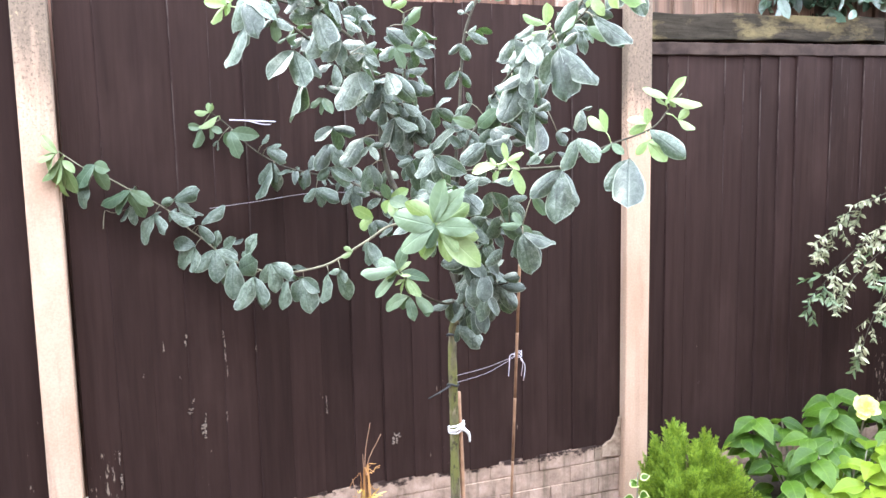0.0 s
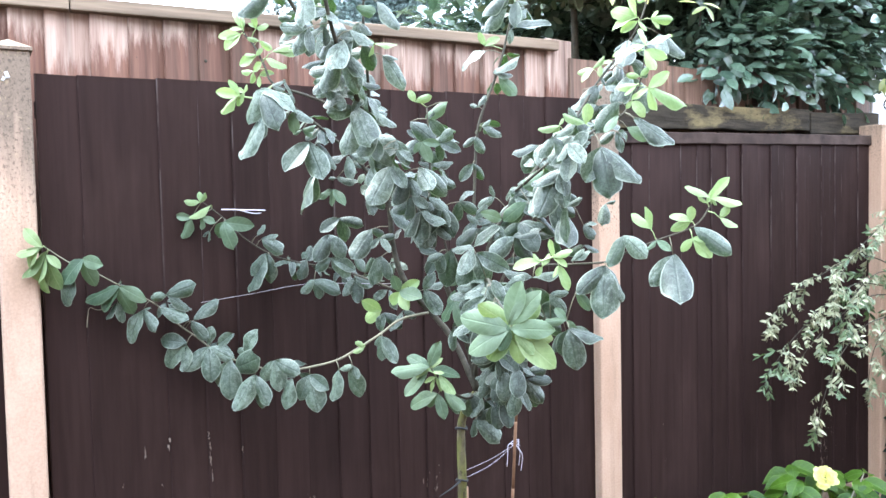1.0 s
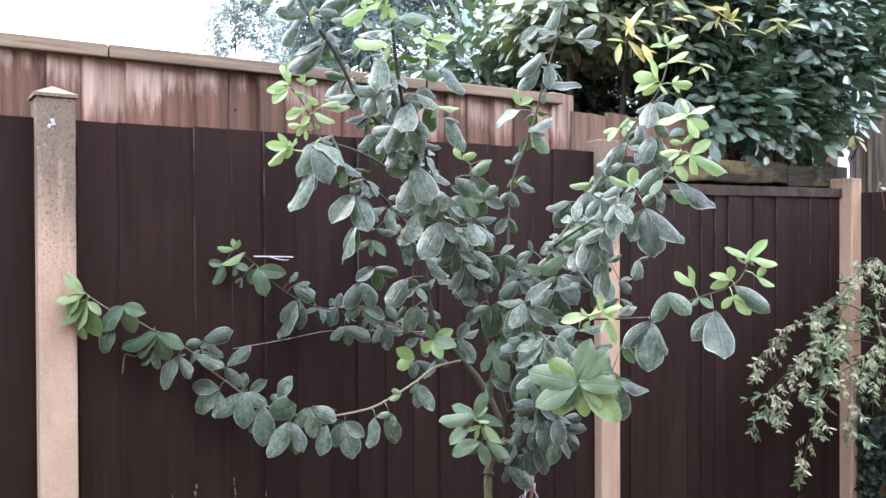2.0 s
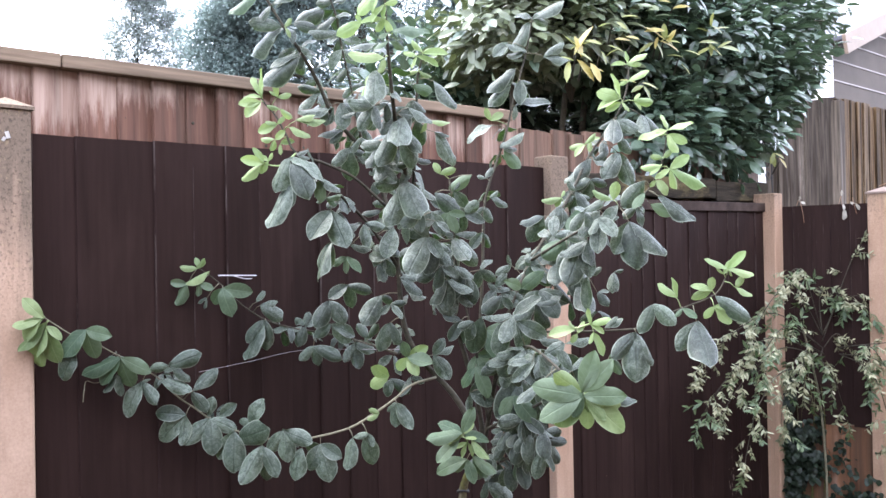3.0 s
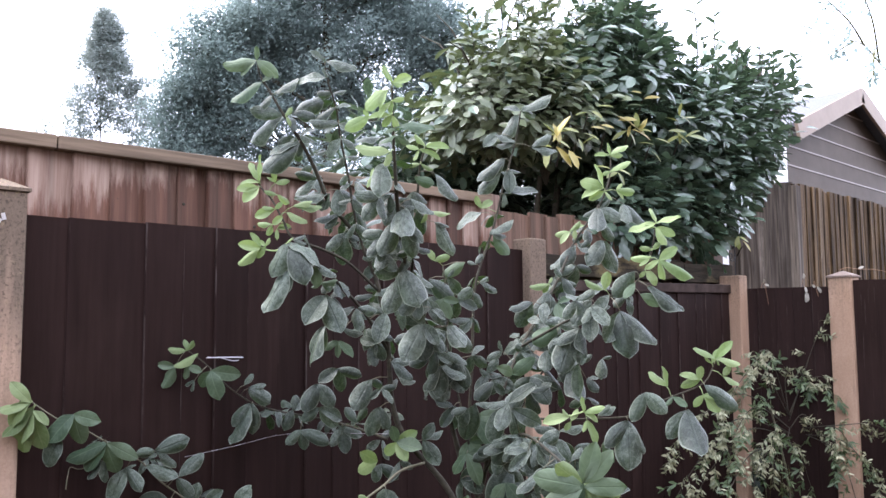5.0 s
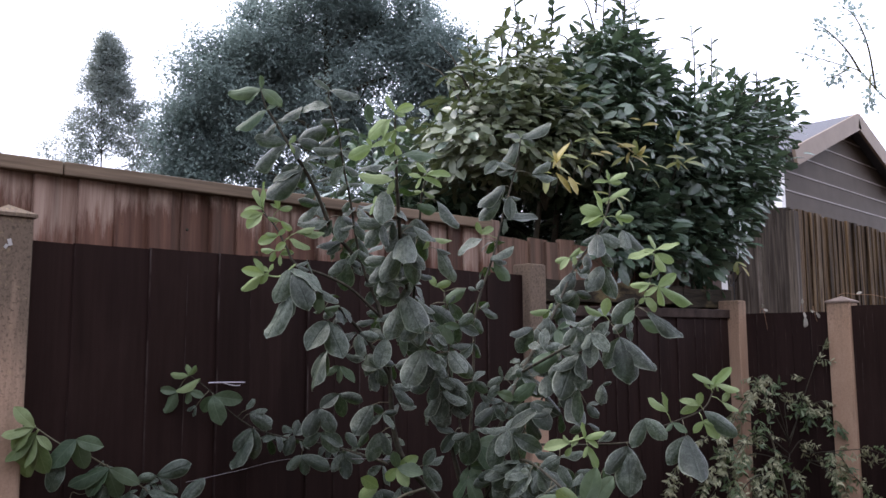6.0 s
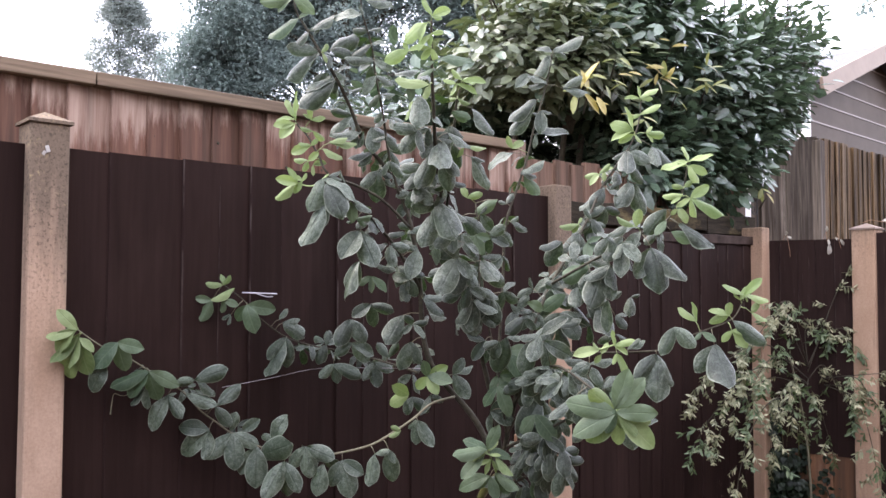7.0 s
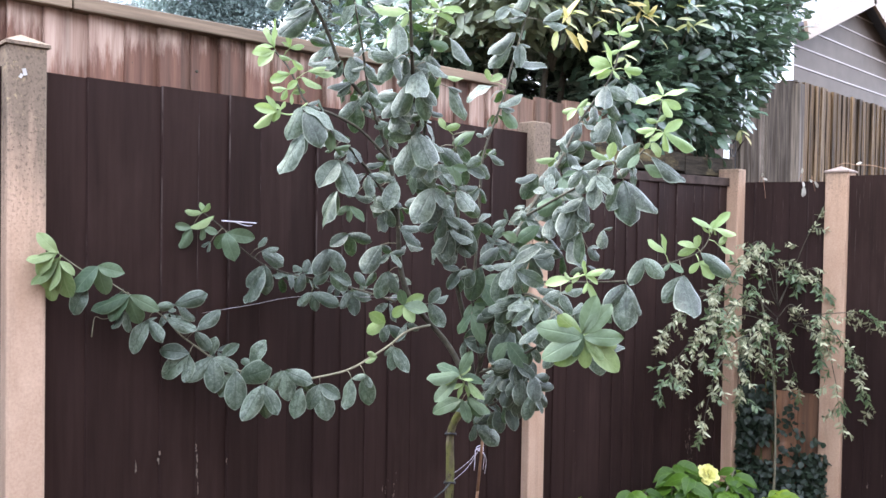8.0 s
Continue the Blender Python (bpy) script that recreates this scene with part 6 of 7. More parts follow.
BIRCH_ROWS = ((6.78, 0.10, 0.16, 0.08, 0.20), (6.5, 0.02, 0.33, 0.15, 0.24), (6.2, -0.10, 0.45, 0.21, 0.24), (5.85, -0.20, 0.62, 0.25, 0.26), (5.5, -0.34, 0.82, 0.29, 0.28),
    (5.15, -0.50, 1.08, 0.34, 0.30), (4.8, -0.95, 1.45, 0.42, 0.34), (4.4, -1.5, 1.8, 0.52, 0.40), (4.0, -1.4, 1.7, 0.70, 0.45))
rng = random.Random(44)
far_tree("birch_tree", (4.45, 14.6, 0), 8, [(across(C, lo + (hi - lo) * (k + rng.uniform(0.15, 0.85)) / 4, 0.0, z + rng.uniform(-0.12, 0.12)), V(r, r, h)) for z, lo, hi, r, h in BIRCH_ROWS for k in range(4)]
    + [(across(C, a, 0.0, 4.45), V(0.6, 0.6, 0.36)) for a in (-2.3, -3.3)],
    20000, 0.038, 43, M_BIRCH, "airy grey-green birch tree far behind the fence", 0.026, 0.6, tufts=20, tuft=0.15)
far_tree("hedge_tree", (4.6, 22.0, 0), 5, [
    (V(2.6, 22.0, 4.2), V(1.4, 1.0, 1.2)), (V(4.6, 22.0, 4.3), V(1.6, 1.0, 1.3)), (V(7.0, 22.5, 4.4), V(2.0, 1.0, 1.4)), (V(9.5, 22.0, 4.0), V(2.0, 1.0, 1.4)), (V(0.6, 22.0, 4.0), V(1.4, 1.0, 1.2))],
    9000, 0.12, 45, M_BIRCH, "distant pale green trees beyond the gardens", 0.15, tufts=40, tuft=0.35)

twiggy = thing("garden_tree", (16.6, 5.2, 0), "bare-limbed garden tree reaching thin leafy twigs over the shed", "tree")
rng = random.Random(47)
bm = tube(bmesh.new(), smooth_line([(16.6, 5.2, 0), (16.7, 5.2, 2.5), (16.55, 5.2, 4.6), (16.8, 5.2, 7.0)], 5), 0.16, 0.07, 9)
part("trunk", bm, M_BARK, twiggy, smooth=True)
sprig = []
for pts in (((16.6, 5.2, 4.5), (14.4, 5.0, 5.2), (12.2, 4.8, 5.35), (10.9, 4.55, 5.25), (9.9, 4.5, 5.12), (8.75, 4.5, 4.98)), ((12.2, 4.8, 5.35), (11.4, 4.6, 5.75), (10.7, 4.5, 5.95), (10.2, 4.5, 5.98)),
            ((10.9, 4.55, 5.25), (10.3, 4.5, 5.4), (9.7, 4.5, 5.5), (9.4, 4.5, 5.48)), ((10.4, 4.52, 5.18), (10.0, 4.5, 5.0), (9.6, 4.5, 4.85)), ((11.4, 4.6, 5.3), (11.2, 4.55, 5.0), (11.0, 4.5, 4.8))):
    ln = smooth_line(pts, 6)
    part("branch", tube(bmesh.new(), ln, 0.016, 0.005, 6), M_BARK, twiggy, smooth=True)
    for k in range(70):
        p, d = along(ln, rng.uniform(0.35, 1.0))
        w = Vector((rng.gauss(0, 1), rng.gauss(0, 1), rng.gauss(0, 1)))
        sprig.append(frame_of(p + w * 0.05, w + d, UP + w * 0.4, rng.uniform(0.05, 0.085)))
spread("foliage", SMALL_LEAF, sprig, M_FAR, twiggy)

laurel = thing("laurel_bush", (2.9, 3.05, 0), "dense glossy laurel bush overhanging the fence, some leaves yellow", "bush")
rng = random.Random(51)
BLOBS = [(V(1.82, 3.0, 2.58), V(0.45, 0.38, 0.40)), (V(2.35, 2.98, 2.72), V(0.55, 0.42, 0.52)), (V(2.75, 2.98, 2.95), V(0.42, 0.38, 0.42)), (V(3.15, 2.95, 2.55), V(0.65, 0.40, 0.50)),
         (V(3.70, 2.88, 2.72), V(0.45, 0.28, 0.44)), (V(4.22, 2.90, 2.95), V(0.40, 0.20, 0.34)), (V(3.80, 2.88, 2.45), V(0.32, 0.20, 0.30)), (V(2.55, 2.84, 2.13), V(0.34, 0.18, 0.26)), (V(2.95, 2.84, 2.12), V(0.36, 0.18, 0.28)), (V(3.38, 2.82, 2.22), V(0.36, 0.20, 0.34)),
         (V(2.1, 2.92, 2.44), V(0.5, 0.32, 0.20))]
DEEP = [(V(1.8, 3.45, 2.1), V(0.45, 0.2, 0.45)), (V(2.3, 3.5, 2.2), V(0.5, 0.2, 0.55)), (V(2.9, 3.45, 2.3), V(0.6, 0.2, 0.55)), (V(2.2, 3.75, 2.1), V(0.8, 0.2, 0.6)), (V(3.3, 3.3, 2.2), V(0.5, 0.2, 0.5))]
# bush outline seen from the camera, laid on the plane y = 2.9
SEEN_TOP_X = (1.2, 1.5, 1.63, 1.74, 2.05, 2.26, 2.4, 2.54, 2.74, 2.9, 3.06, 3.23, 3.55, 3.98, 4.28, 4.8, 5.0)
SEEN_TOP_Z = (2.3, 2.66, 2.76, 2.85, 2.96, 2.90, 3.04, 3.2, 3.27, 3.25, 3.14, 2.98, 3.10, 3.2, 3.21, 3.28, 3.1)

SEEN_EDGE_Z = (1.93, 2.0, 2.1, 2.29, 2.43, 2.6, 2.84, 3.16, 3.34)
SEEN_EDGE_X = (3.60, 3.76, 3.99, 4.06, 4.29, 4.55, 4.73, 4.93, 4.90)


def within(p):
    """Inside the bush's outline as seen from the camera, scaled along its sight lines."""
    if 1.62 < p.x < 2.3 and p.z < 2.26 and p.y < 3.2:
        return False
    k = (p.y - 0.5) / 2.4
    if -0.86 + (p.x + 0.86) / k > float(np.interp(1.55 + (p.z - 1.55) / k, SEEN_EDGE_Z, SEEN_EDGE_X)) - 0.06 + 0.2 * noise.noise(p * 9.0):
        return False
    return p.z + 0.27 * noise.noise(p * 6.0) + 0.17 * noise.noise(p * 15.0) <= 1.55 + (float(np.interp(-0.86 + (p.x + 0.86) / k, SEEN_TOP_X, SEEN_TOP_Z)) - 1.55) * k - 0.08


for c, r in BLOBS:
    bm = bmesh.new()
    s = Vector((c.x * 0.6 + 1.1, 3.15, 0.6))
    tube(bm, smooth_line([s, s.lerp(c, 0.5) + V(0, 0.1, 0.05), c], 5), 0.03, 0.01, 7)
    for _ in range(12):
        v = V(rng.uniform(-1, 1) * r.x, rng.uniform(-1, 1) * r.y, rng.uniform(-0.7, 1) * r.z)
        tube(bm, smooth_line([c.lerp(s, 0.15), c + v * 0.55, c + v], 3), 0.008, 0.002, 5)
    part("stem", bm, M_TWIG, laurel, smooth=True)
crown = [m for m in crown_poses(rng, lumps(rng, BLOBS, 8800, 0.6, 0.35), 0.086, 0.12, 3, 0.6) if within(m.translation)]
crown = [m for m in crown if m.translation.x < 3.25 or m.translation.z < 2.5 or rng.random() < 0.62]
old = [m.translation.x + 0.5 * noise.noise(m.translation * 2.5) < 2.12 for m in crown]
spread("foliage", LAUREL_LEAF, [m for m, k in zip(crown, old) if not k], M_LAUREL, laurel)
spread("foliage", LAUREL_LEAF, [m @ Matrix.Scale(0.85, 4) for m, k in zip(crown, old) if k], M_OLIVE, laurel, "paler olive leaves")
spread("deep_foliage", LAUREL_LEAF, crown_poses(rng, lumps(rng, DEEP, 2400, 0.8, 0.3), 0.10, 0.2, 3), M_LAUREL, laurel)
one = data_mesh("leaf", *LAUREL_LEAF, M_LAUREL_ONE)
yel = data_mesh("yellow_leaf", *LAUREL_LEAF, M_YELLOW)
lemon = data_mesh("yellow_leaf", *LAUREL_LEAF, M_LEMON)
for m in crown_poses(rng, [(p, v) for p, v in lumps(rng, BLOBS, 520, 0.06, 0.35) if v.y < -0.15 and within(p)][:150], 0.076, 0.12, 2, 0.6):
    put_leaf(one, m, laurel)


def shoot(base, top, n, size, me, seed):
    r = random.Random(seed)
    ln = smooth_line([base, Vector(base).lerp(Vector(top), 0.5) + V(0.02, 0, 0), top], 5)
    st = part("shoot", tube(bmesh.new(), ln, 0.006, 0.003, 5), M_TWIG, laurel, smooth=True)
    for k in range(n):
        p, d = along(ln, 0.25 + 0.75 * k / max(1, n - 1))
        a = k * 2.4 + r.uniform(-0.4, 0.4)
        u = d.orthogonal().normalized()
        out = (u * math.cos(a) + d.cross(u) * math.sin(a)) * 0.9 + d * 0.5 + UP * 0.1
        put_leaf(me, frame_of(p, out, UP + d, size * r.uniform(0.7, 1.15)), st)


for k, (b, t) in enumerate((((2.75, 2.9, 3.2), (2.70, 2.88, 3.42)), ((2.5, 2.9, 3.2), (2.45, 2.88, 3.35)), ((1.95, 2.95, 2.85), (1.88, 2.9, 3.08)), ((2.2, 2.95, 3.05), (2.16, 2.92, 3.22)),
                           ((3.35, 2.85, 2.9), (3.33, 2.84, 3.33)), ((3.5, 2.85, 2.9), (3.56, 2.84, 3.33)), ((4.1, 2.85, 3.02), (4.16, 2.84, 3.20)), ((3.8, 2.8, 3.0), (3.84, 2.8, 3.15)), ((4.6, 2.88, 3.15), (4.72, 2.86, 3.32)))):
    shoot(b, t, 9, 0.080, one, 60 + k)
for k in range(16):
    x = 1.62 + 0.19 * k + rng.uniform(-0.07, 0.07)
    z = float(np.interp(x, SEEN_TOP_X, SEEN_TOP_Z))
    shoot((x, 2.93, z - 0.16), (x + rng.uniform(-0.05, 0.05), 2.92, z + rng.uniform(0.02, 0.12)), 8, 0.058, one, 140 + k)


def turned(base, me, *leaves):
    """A laurel twig's end whose leaves spread to the garden, each given by its lean (degrees from level) and length (mm)."""
    b = Vector(base)
    tw = part("twig", tube(bmesh.new(), [b - SEE * 0.10 - UP * 0.05, b - SEE * 0.04 - UP * 0.015, b], 0.004, 0.002, 5), M_TWIG, laurel, smooth=True)
    for lean, long in leaves:
        axis = ASIDE * math.cos(radians(lean)) + UP * math.sin(radians(lean)) + SEE * rng.uniform(-0.1, 0.5)
        put_leaf(me, frame_of(b + ASIDE * rng.uniform(-0.03, 0.03) + UP * rng.uniform(-0.03, 0.03) + SEE * rng.uniform(0, 0.06), axis, UP * 0.8 + SEE * rng.uniform(0.2, 0.9) + ASIDE * rng.uniform(-0.4, 0.4), 0.84 * long / 1000) @ Matrix.Diagonal((rng.uniform(0.6, 0.9), 1, 1, 1)), tw)


turned((1.673, 2.50, 2.190), yel, (62, 150), (100, 110), (-8, 95), (-48, 125), (-62, 100))
turned((1.670, 2.53, 2.205), lemon, (130, 120), (28, 110), (165, 85), (-100, 100), (-25, 95))
turned((2.195, 2.50, 2.348), yel, (-22, 115), (-34, 90), (148, 115), (178, 110), (-112, 75), (65, 85))
turned((2.195, 2.53, 2.360), lemon, (100, 90), (-60, 95), (-150, 95), (40, 95), (-5, 80))
turned((1.965, 2.50, 2.294), yel, (-12, 70), (170, 85))
turned((1.882, 2.52, 2.368), lemon, (5, 75), (-40, 70), (190, 65))
turned((2.262, 2.50, 2.503), yel, (12, 95), (165, 60))
turned((2.020, 2.50, 2.146), lemon, (165, 90), (-15, 85), (205, 80), (-60, 75))
turned((2.547, 2.50, 2.359), lemon, (-10, 110), (170, 105), (-35, 95), (140, 90), (200, 85), (30, 90), (-90, 80))
turned((2.575, 2.52, 2.442), lemon, (10, 85), (160, 90), (-30, 80), (90, 75))
turned((1.80, 2.52, 2.235), lemon, (-20, 85), (160, 80), (-70, 75), (35, 80))
turned((2.33, 2.52, 2.300), lemon, (-15, 90), (165, 85), (-50, 80))
turned((3.36, 2.62, 1.93), yel, (-55, 85))
turned((3.33, 2.63, 1.97), lemon, (-80, 80), (-110, 75), (-30, 70))

# ---- variegated shrub in the corner ----
shrub = thing("variegated_shrub", (3.22, 2.36, 0), "thin-stemmed variegated shrub with cream and green leaflets", "shrub")
rng = random.Random(71)
stem = part("trunk", tube(bmesh.new(), smooth_line([(3.24, 2.36, -0.05), (3.25, 2.36, 0.4), (3.22, 2.37, 0.75), (3.12, 2.37, 1.0), (3.06, 2.37, 1.12)], 5), 0.0065, 0.004, 7), M_STEM, shrub, smooth=True)


def feather(rng, n=5):
    """A loose spray of paired leaflets, one unit long."""
    bits = [stalk(1.0, 0.01)]
    for k in range(n):
        for side in (-1, 1):
            if rng.random() < 0.12:
                continue
            b = blade(((0.0, 0.1), (0.4, 1.0), (0.75, 0.7), (1.0, 0.0)), rng.uniform(0.30, 0.50), rng.uniform(0.10, 0.16), 0.25, rng.uniform(0.0, 0.4))
            m = Matrix.Translation((0, 0.15 + 0.8 * k / n + rng.uniform(-0.05, 0.05), 0)) @ pose(0, 0, 0, rng.uniform(-40, 20), rng.uniform(-40, 40), side * -rng.uniform(30, 75))
            bits.append((moved(b[0], m), b[1]))
    return joined(bits)


cream, green = [], []
WEST_SPRAYS = (((3.32, 2.40, 1.00), (2.91, 2.42, 1.19), (2.62, 2.46, 1.12), (2.49, 2.50, 1.02), (2.42, 2.53, 0.92)),
    ((3.33, 2.40, 0.97), (2.80, 2.38, 1.09), (2.57, 2.40, 1.00), (2.42, 2.44, 0.87), (2.33, 2.48, 0.73)),
    ((3.29, 2.38, 0.93), (2.81, 2.34, 0.94), (2.57, 2.32, 0.83), (2.47, 2.31, 0.71), (2.39, 2.30, 0.56)),
    ((3.28, 2.38, 0.96), (2.86, 2.36, 1.04), (2.63, 2.38, 0.96), (2.48, 2.40, 0.85), (2.40, 2.42, 0.75)),
    ((3.32, 2.40, 1.06), (3.04, 2.40, 1.32), (2.85, 2.40, 1.26), (2.70, 2.40, 1.14), (2.62, 2.40, 1.03)),
    ((3.29, 2.38, 0.92), (2.94, 2.34, 0.92), (2.78, 2.32, 0.83), (2.72, 2.31, 0.67)),
    ((3.32, 2.40, 1.00), (2.95, 2.38, 1.13), (2.70, 2.36, 1.04), (2.61, 2.36, 0.89)))
MIDDLE_SPRAYS = (((3.32, 2.40, 1.06), (3.16, 2.40, 1.35), (3.03, 2.40, 1.38), (2.94, 2.40, 1.27)),
    ((3.32, 2.40, 1.06), (3.35, 2.42, 1.26), (3.41, 2.38, 1.28), (3.41, 2.31, 1.18)),
    ((3.32, 2.40, 1.06), (3.40, 2.36, 1.20), (3.41, 2.26, 1.25), (3.41, 2.21, 1.13)),
    ((3.32, 2.40, 1.03), (3.41, 2.31, 1.38), (3.41, 2.26, 1.47), (3.41, 2.23, 1.53)),
    ((3.28, 2.38, 1.00), (3.32, 2.32, 1.07), (3.40, 2.26, 0.92), (3.41, 2.21, 0.79)),
    ((3.28, 2.38, 1.00), (3.14, 2.32, 0.96), (3.19, 2.28, 0.85), (3.27, 2.26, 0.65)),
    ((3.28, 2.38, 0.98), (3.01, 2.32, 1.03), (2.88, 2.28, 0.93), (2.92, 2.26, 0.78)))
EAST_SPRAYS = (((3.28, 2.30, 1.01), (3.10, 2.06, 1.06), (3.22, 1.98, 1.06), (3.37, 1.94, 1.01)),
    ((3.28, 2.30, 0.98), (3.10, 2.06, 0.99), (3.17, 1.98, 0.86), (3.39, 1.95, 0.59)),
    ((3.28, 2.30, 0.98), (3.07, 2.07, 0.94), (3.17, 2.04, 0.72), (3.19, 2.03, 0.54)),
    ((3.28, 2.30, 1.01), (3.06, 2.07, 1.05), (3.16, 2.03, 0.94), (3.37, 1.97, 0.79)))
for i, pts in enumerate(WEST_SPRAYS + MIDDLE_SPRAYS + EAST_SPRAYS):
    ln = smooth_line(pts, 6)
    part("branch", tube(bmesh.new(), ln, 0.0028, 0.0010, 5), M_TWIG, shrub, smooth=True)
    for k in range(22):
        if (i == 10 and k % 3) or (i > 6 and k % 3 == 1):
            continue
        p, d = along(ln, 0.2 + 0.8 * k / 21)
        w = V(rng.gauss(0, 1), rng.gauss(0, 1), rng.gauss(0, 0.6))
        ahead = d * 0.8 + w * 0.65 - UP * 0.55
        m = frame_of(p + w * 0.012, ahead, SEE * 0.6 + UP * 0.5 + w * 0.4, rng.uniform(0.056, 0.092))
        (green if rng.random() < 0.24 or (i in (1, 9) and k > 15) or (i in (8, 11) and k > 11) else cream).append(m)
for k in range(3):
    spread("cream_foliage", feather(rng), cream[k::3], M_VARIEG, shrub, "cream-edged leaflets")
for _ in range(16):
    w = V(rng.uniform(-0.22, 0.22), rng.uniform(-0.05, 0.05), rng.uniform(-0.22, 0.16))
    green.append(frame_of(V(3.06, 2.43, 1.14) + w, V(rng.gauss(0, 1), rng.gauss(0, 1), rng.gauss(0, 1)), SEE + w, rng.uniform(0.07, 0.12)))
spread("green_foliage", feather(rng), green, M_VGREEN, shrub, "plain green leaflets")

ivy = thing("ivy", (3.2, 2.45, 0), "dark ivy climbing the corner post and lower boards", "ivy")
poses = []
for _ in range(3600):
    side = rng.random()
    if side < 0.82:
        q = rng.random() ** 1.5
        reach = 0.98 * (1 - 0.55 * q) * (0.75 + 0.5 * noise.noise((q * 9, 0, 3)))
        p = V(3.335 + 0.135 * q, 2.62 - 0.40 * q, reach * rng.random() ** 0.8) + SEE * rng.uniform(0.015, 0.07)
        if noise.noise(p * 7.0) < -0.32 or (0.38 < q < 0.85 and p.z > 0.22 and rng.random() < 0.7):
            continue
    else:
        p = V(rng.uniform(2.9, 3.45), rng.uniform(2.15, 2.52), rng.uniform(0.0, 0.16))
    w = V(rng.gauss(0, 1), rng.gauss(0, 1), rng.gauss(0, 1))
    poses.append(frame_of(p, -UP + w * 0.6 + SEE * 0.3, SEE + w * 0.9, rng.uniform(0.020, 0.038)))
spread("foliage", blade(OVATE, 1.0, 0.85, 0.2, 0.15), poses, M_IVY, ivy)
for k in range(6):
    bm = bmesh.new()
    q = 0.04 + 0.07 * k
    foot = V(3.335 + 0.135 * q, 2.62 - 0.40 * q, -0.03) + SEE * 0.012
    tube(bm, smooth_line([foot, foot + V(rng.uniform(-0.01, 0.02), rng.uniform(-0.03, 0.01), 0.35), foot + V(rng.uniform(-0.01, 0.02), rng.uniform(-0.04, 0.01), 0.65), foot + V(0.01, rng.uniform(-0.05, 0.0), 0.9)], 4), 0.004, 0.0015, 5)
    part("stem", bm, M_BARK, ivy, smooth=True)

vine = thing("dry_vine", (3.42, 2.35, 1.70), "dried vine with pale withered leaves over the corner panel", "vine")
for pts, r in ((((3.352, 2.53, 1.70), (3.345, 2.515, 1.728), (3.352, 2.508, 1.71), (3.366, 2.503, 1.64), (3.374, 2.498, 1.575), (3.386, 2.47, 1.57)), 0.0012), (((3.44, 2.36, 1.70), (3.425, 2.34, 1.745), (3.412, 2.335, 1.72), (3.418, 2.325, 1.66)), 0.0013),
               (((3.45, 2.30, 1.70), (3.435, 2.29, 1.73), (3.425, 2.28, 1.70), (3.43, 2.27, 1.65)), 0.0012), (((3.45, 2.17, 1.778), (3.47, 2.14, 1.79), (3.50, 2.10, 1.782), (3.53, 2.02, 1.775), (3.52, 1.9, 1.735)), 0.0016)):
    part("stem", tube(bmesh.new(), smooth_line(pts, 5), r, r * 0.7, 5), M_CANE, vine, smooth=True)
withered = data_mesh("leaf", *blade(FULL, 1.0, 0.42, 0.5, 0.25, 0.3, 5, 0.05), M_PALE)
for p, d, sz in (((3.418, 2.325, 1.675), (0.02, -0.1, -1), 0.058), ((3.42, 2.33, 1.70), (-0.4, -0.4, -0.7), 0.035), ((3.43, 2.275, 1.70), (0.3, -0.5, -0.8), 0.04), ((3.428, 2.30, 1.71), (0.5, -0.4, -0.4), 0.036), ((3.415, 2.335, 1.74), (-0.3, -0.3, 0.8), 0.03), ((3.35, 2.515, 1.725), (-0.5, -0.4, 0.3), 0.036), ((3.355, 2.515, 1.72), (0.4, -0.6, -0.2), 0.03), ((3.50, 2.10, 1.785), (0.3, -0.8, 0.3), 0.03)):
    put_leaf(withered, frame_of(p, d, SEE + UP * 0.2, sz), vine)

# ---- bedding plants ----
hyd = thing("hydrangea", (2.3, 2.3, 0), "low hydrangea with broad fresh green leaves", "plant")
rng = random.Random(81)
POINTED = ((0.0, 0.12), (0.1, 0.5), (0.25, 0.88), (0.42, 1.0), (0.6, 0.86), (0.76, 0.56), (0.88, 0.27), (0.95, 0.1), (1.0, 0.0))
BROAD = [data_mesh("leaf", *blade(POINTED, 1.0, rng.uniform(0.58, 0.70), rng.uniform(0.4, 0.8), rng.uniform(0.25, 0.55), rng.uniform(0.2, 0.6), 5, 0.025, rng.uniform(0, 6)), M_HYD) for _ in range(6)]
LIMELEAF = data_mesh("leaf", *blade(POINTED, 1.0, 0.56, 0.6, 0.4, 0.4, 5, 0.03), M_LIME)
HEADS = []
for k in range(17):
    x, y = 1.99 + 0.68 * (k + rng.random()) / 17, rng.uniform(2.16, 2.46)
    z = rng.uniform(0.30, 0.405) * (1 - 0.15 * abs(x - 2.25))
    bm = bmesh.new()
    tube(bm, smooth_line([(2.3 + (x - 2.3) * 0.4, 2.32, -0.02), (x * 0.7 + 2.3 * 0.3, y, z * 0.6), (x, y, z)], 4), 0.005, 0.003, 6)
    HEADS.append(V(x, y, z))
    part("stem", bm, M_STEM, hyd, smooth=True)
for p in HEADS:
    a0 = rng.uniform(0, 6)
    for k in range(6):
        a = a0 + k * 1.57 + (0.8 if k > 3 else 0)
        d = V(math.cos(a), math.sin(a), 0.15 - 0.25 * (k > 3))
        q = p - UP * 0.03 * (k // 2)
        put_leaf(rng.choice(BROAD), frame_of(q, d + SEE * 0.35 - UP * 0.22, UP * 0.8 + SEE * 0.55 + d * 0.3, rng.uniform(0.085, 0.128)), hyd)
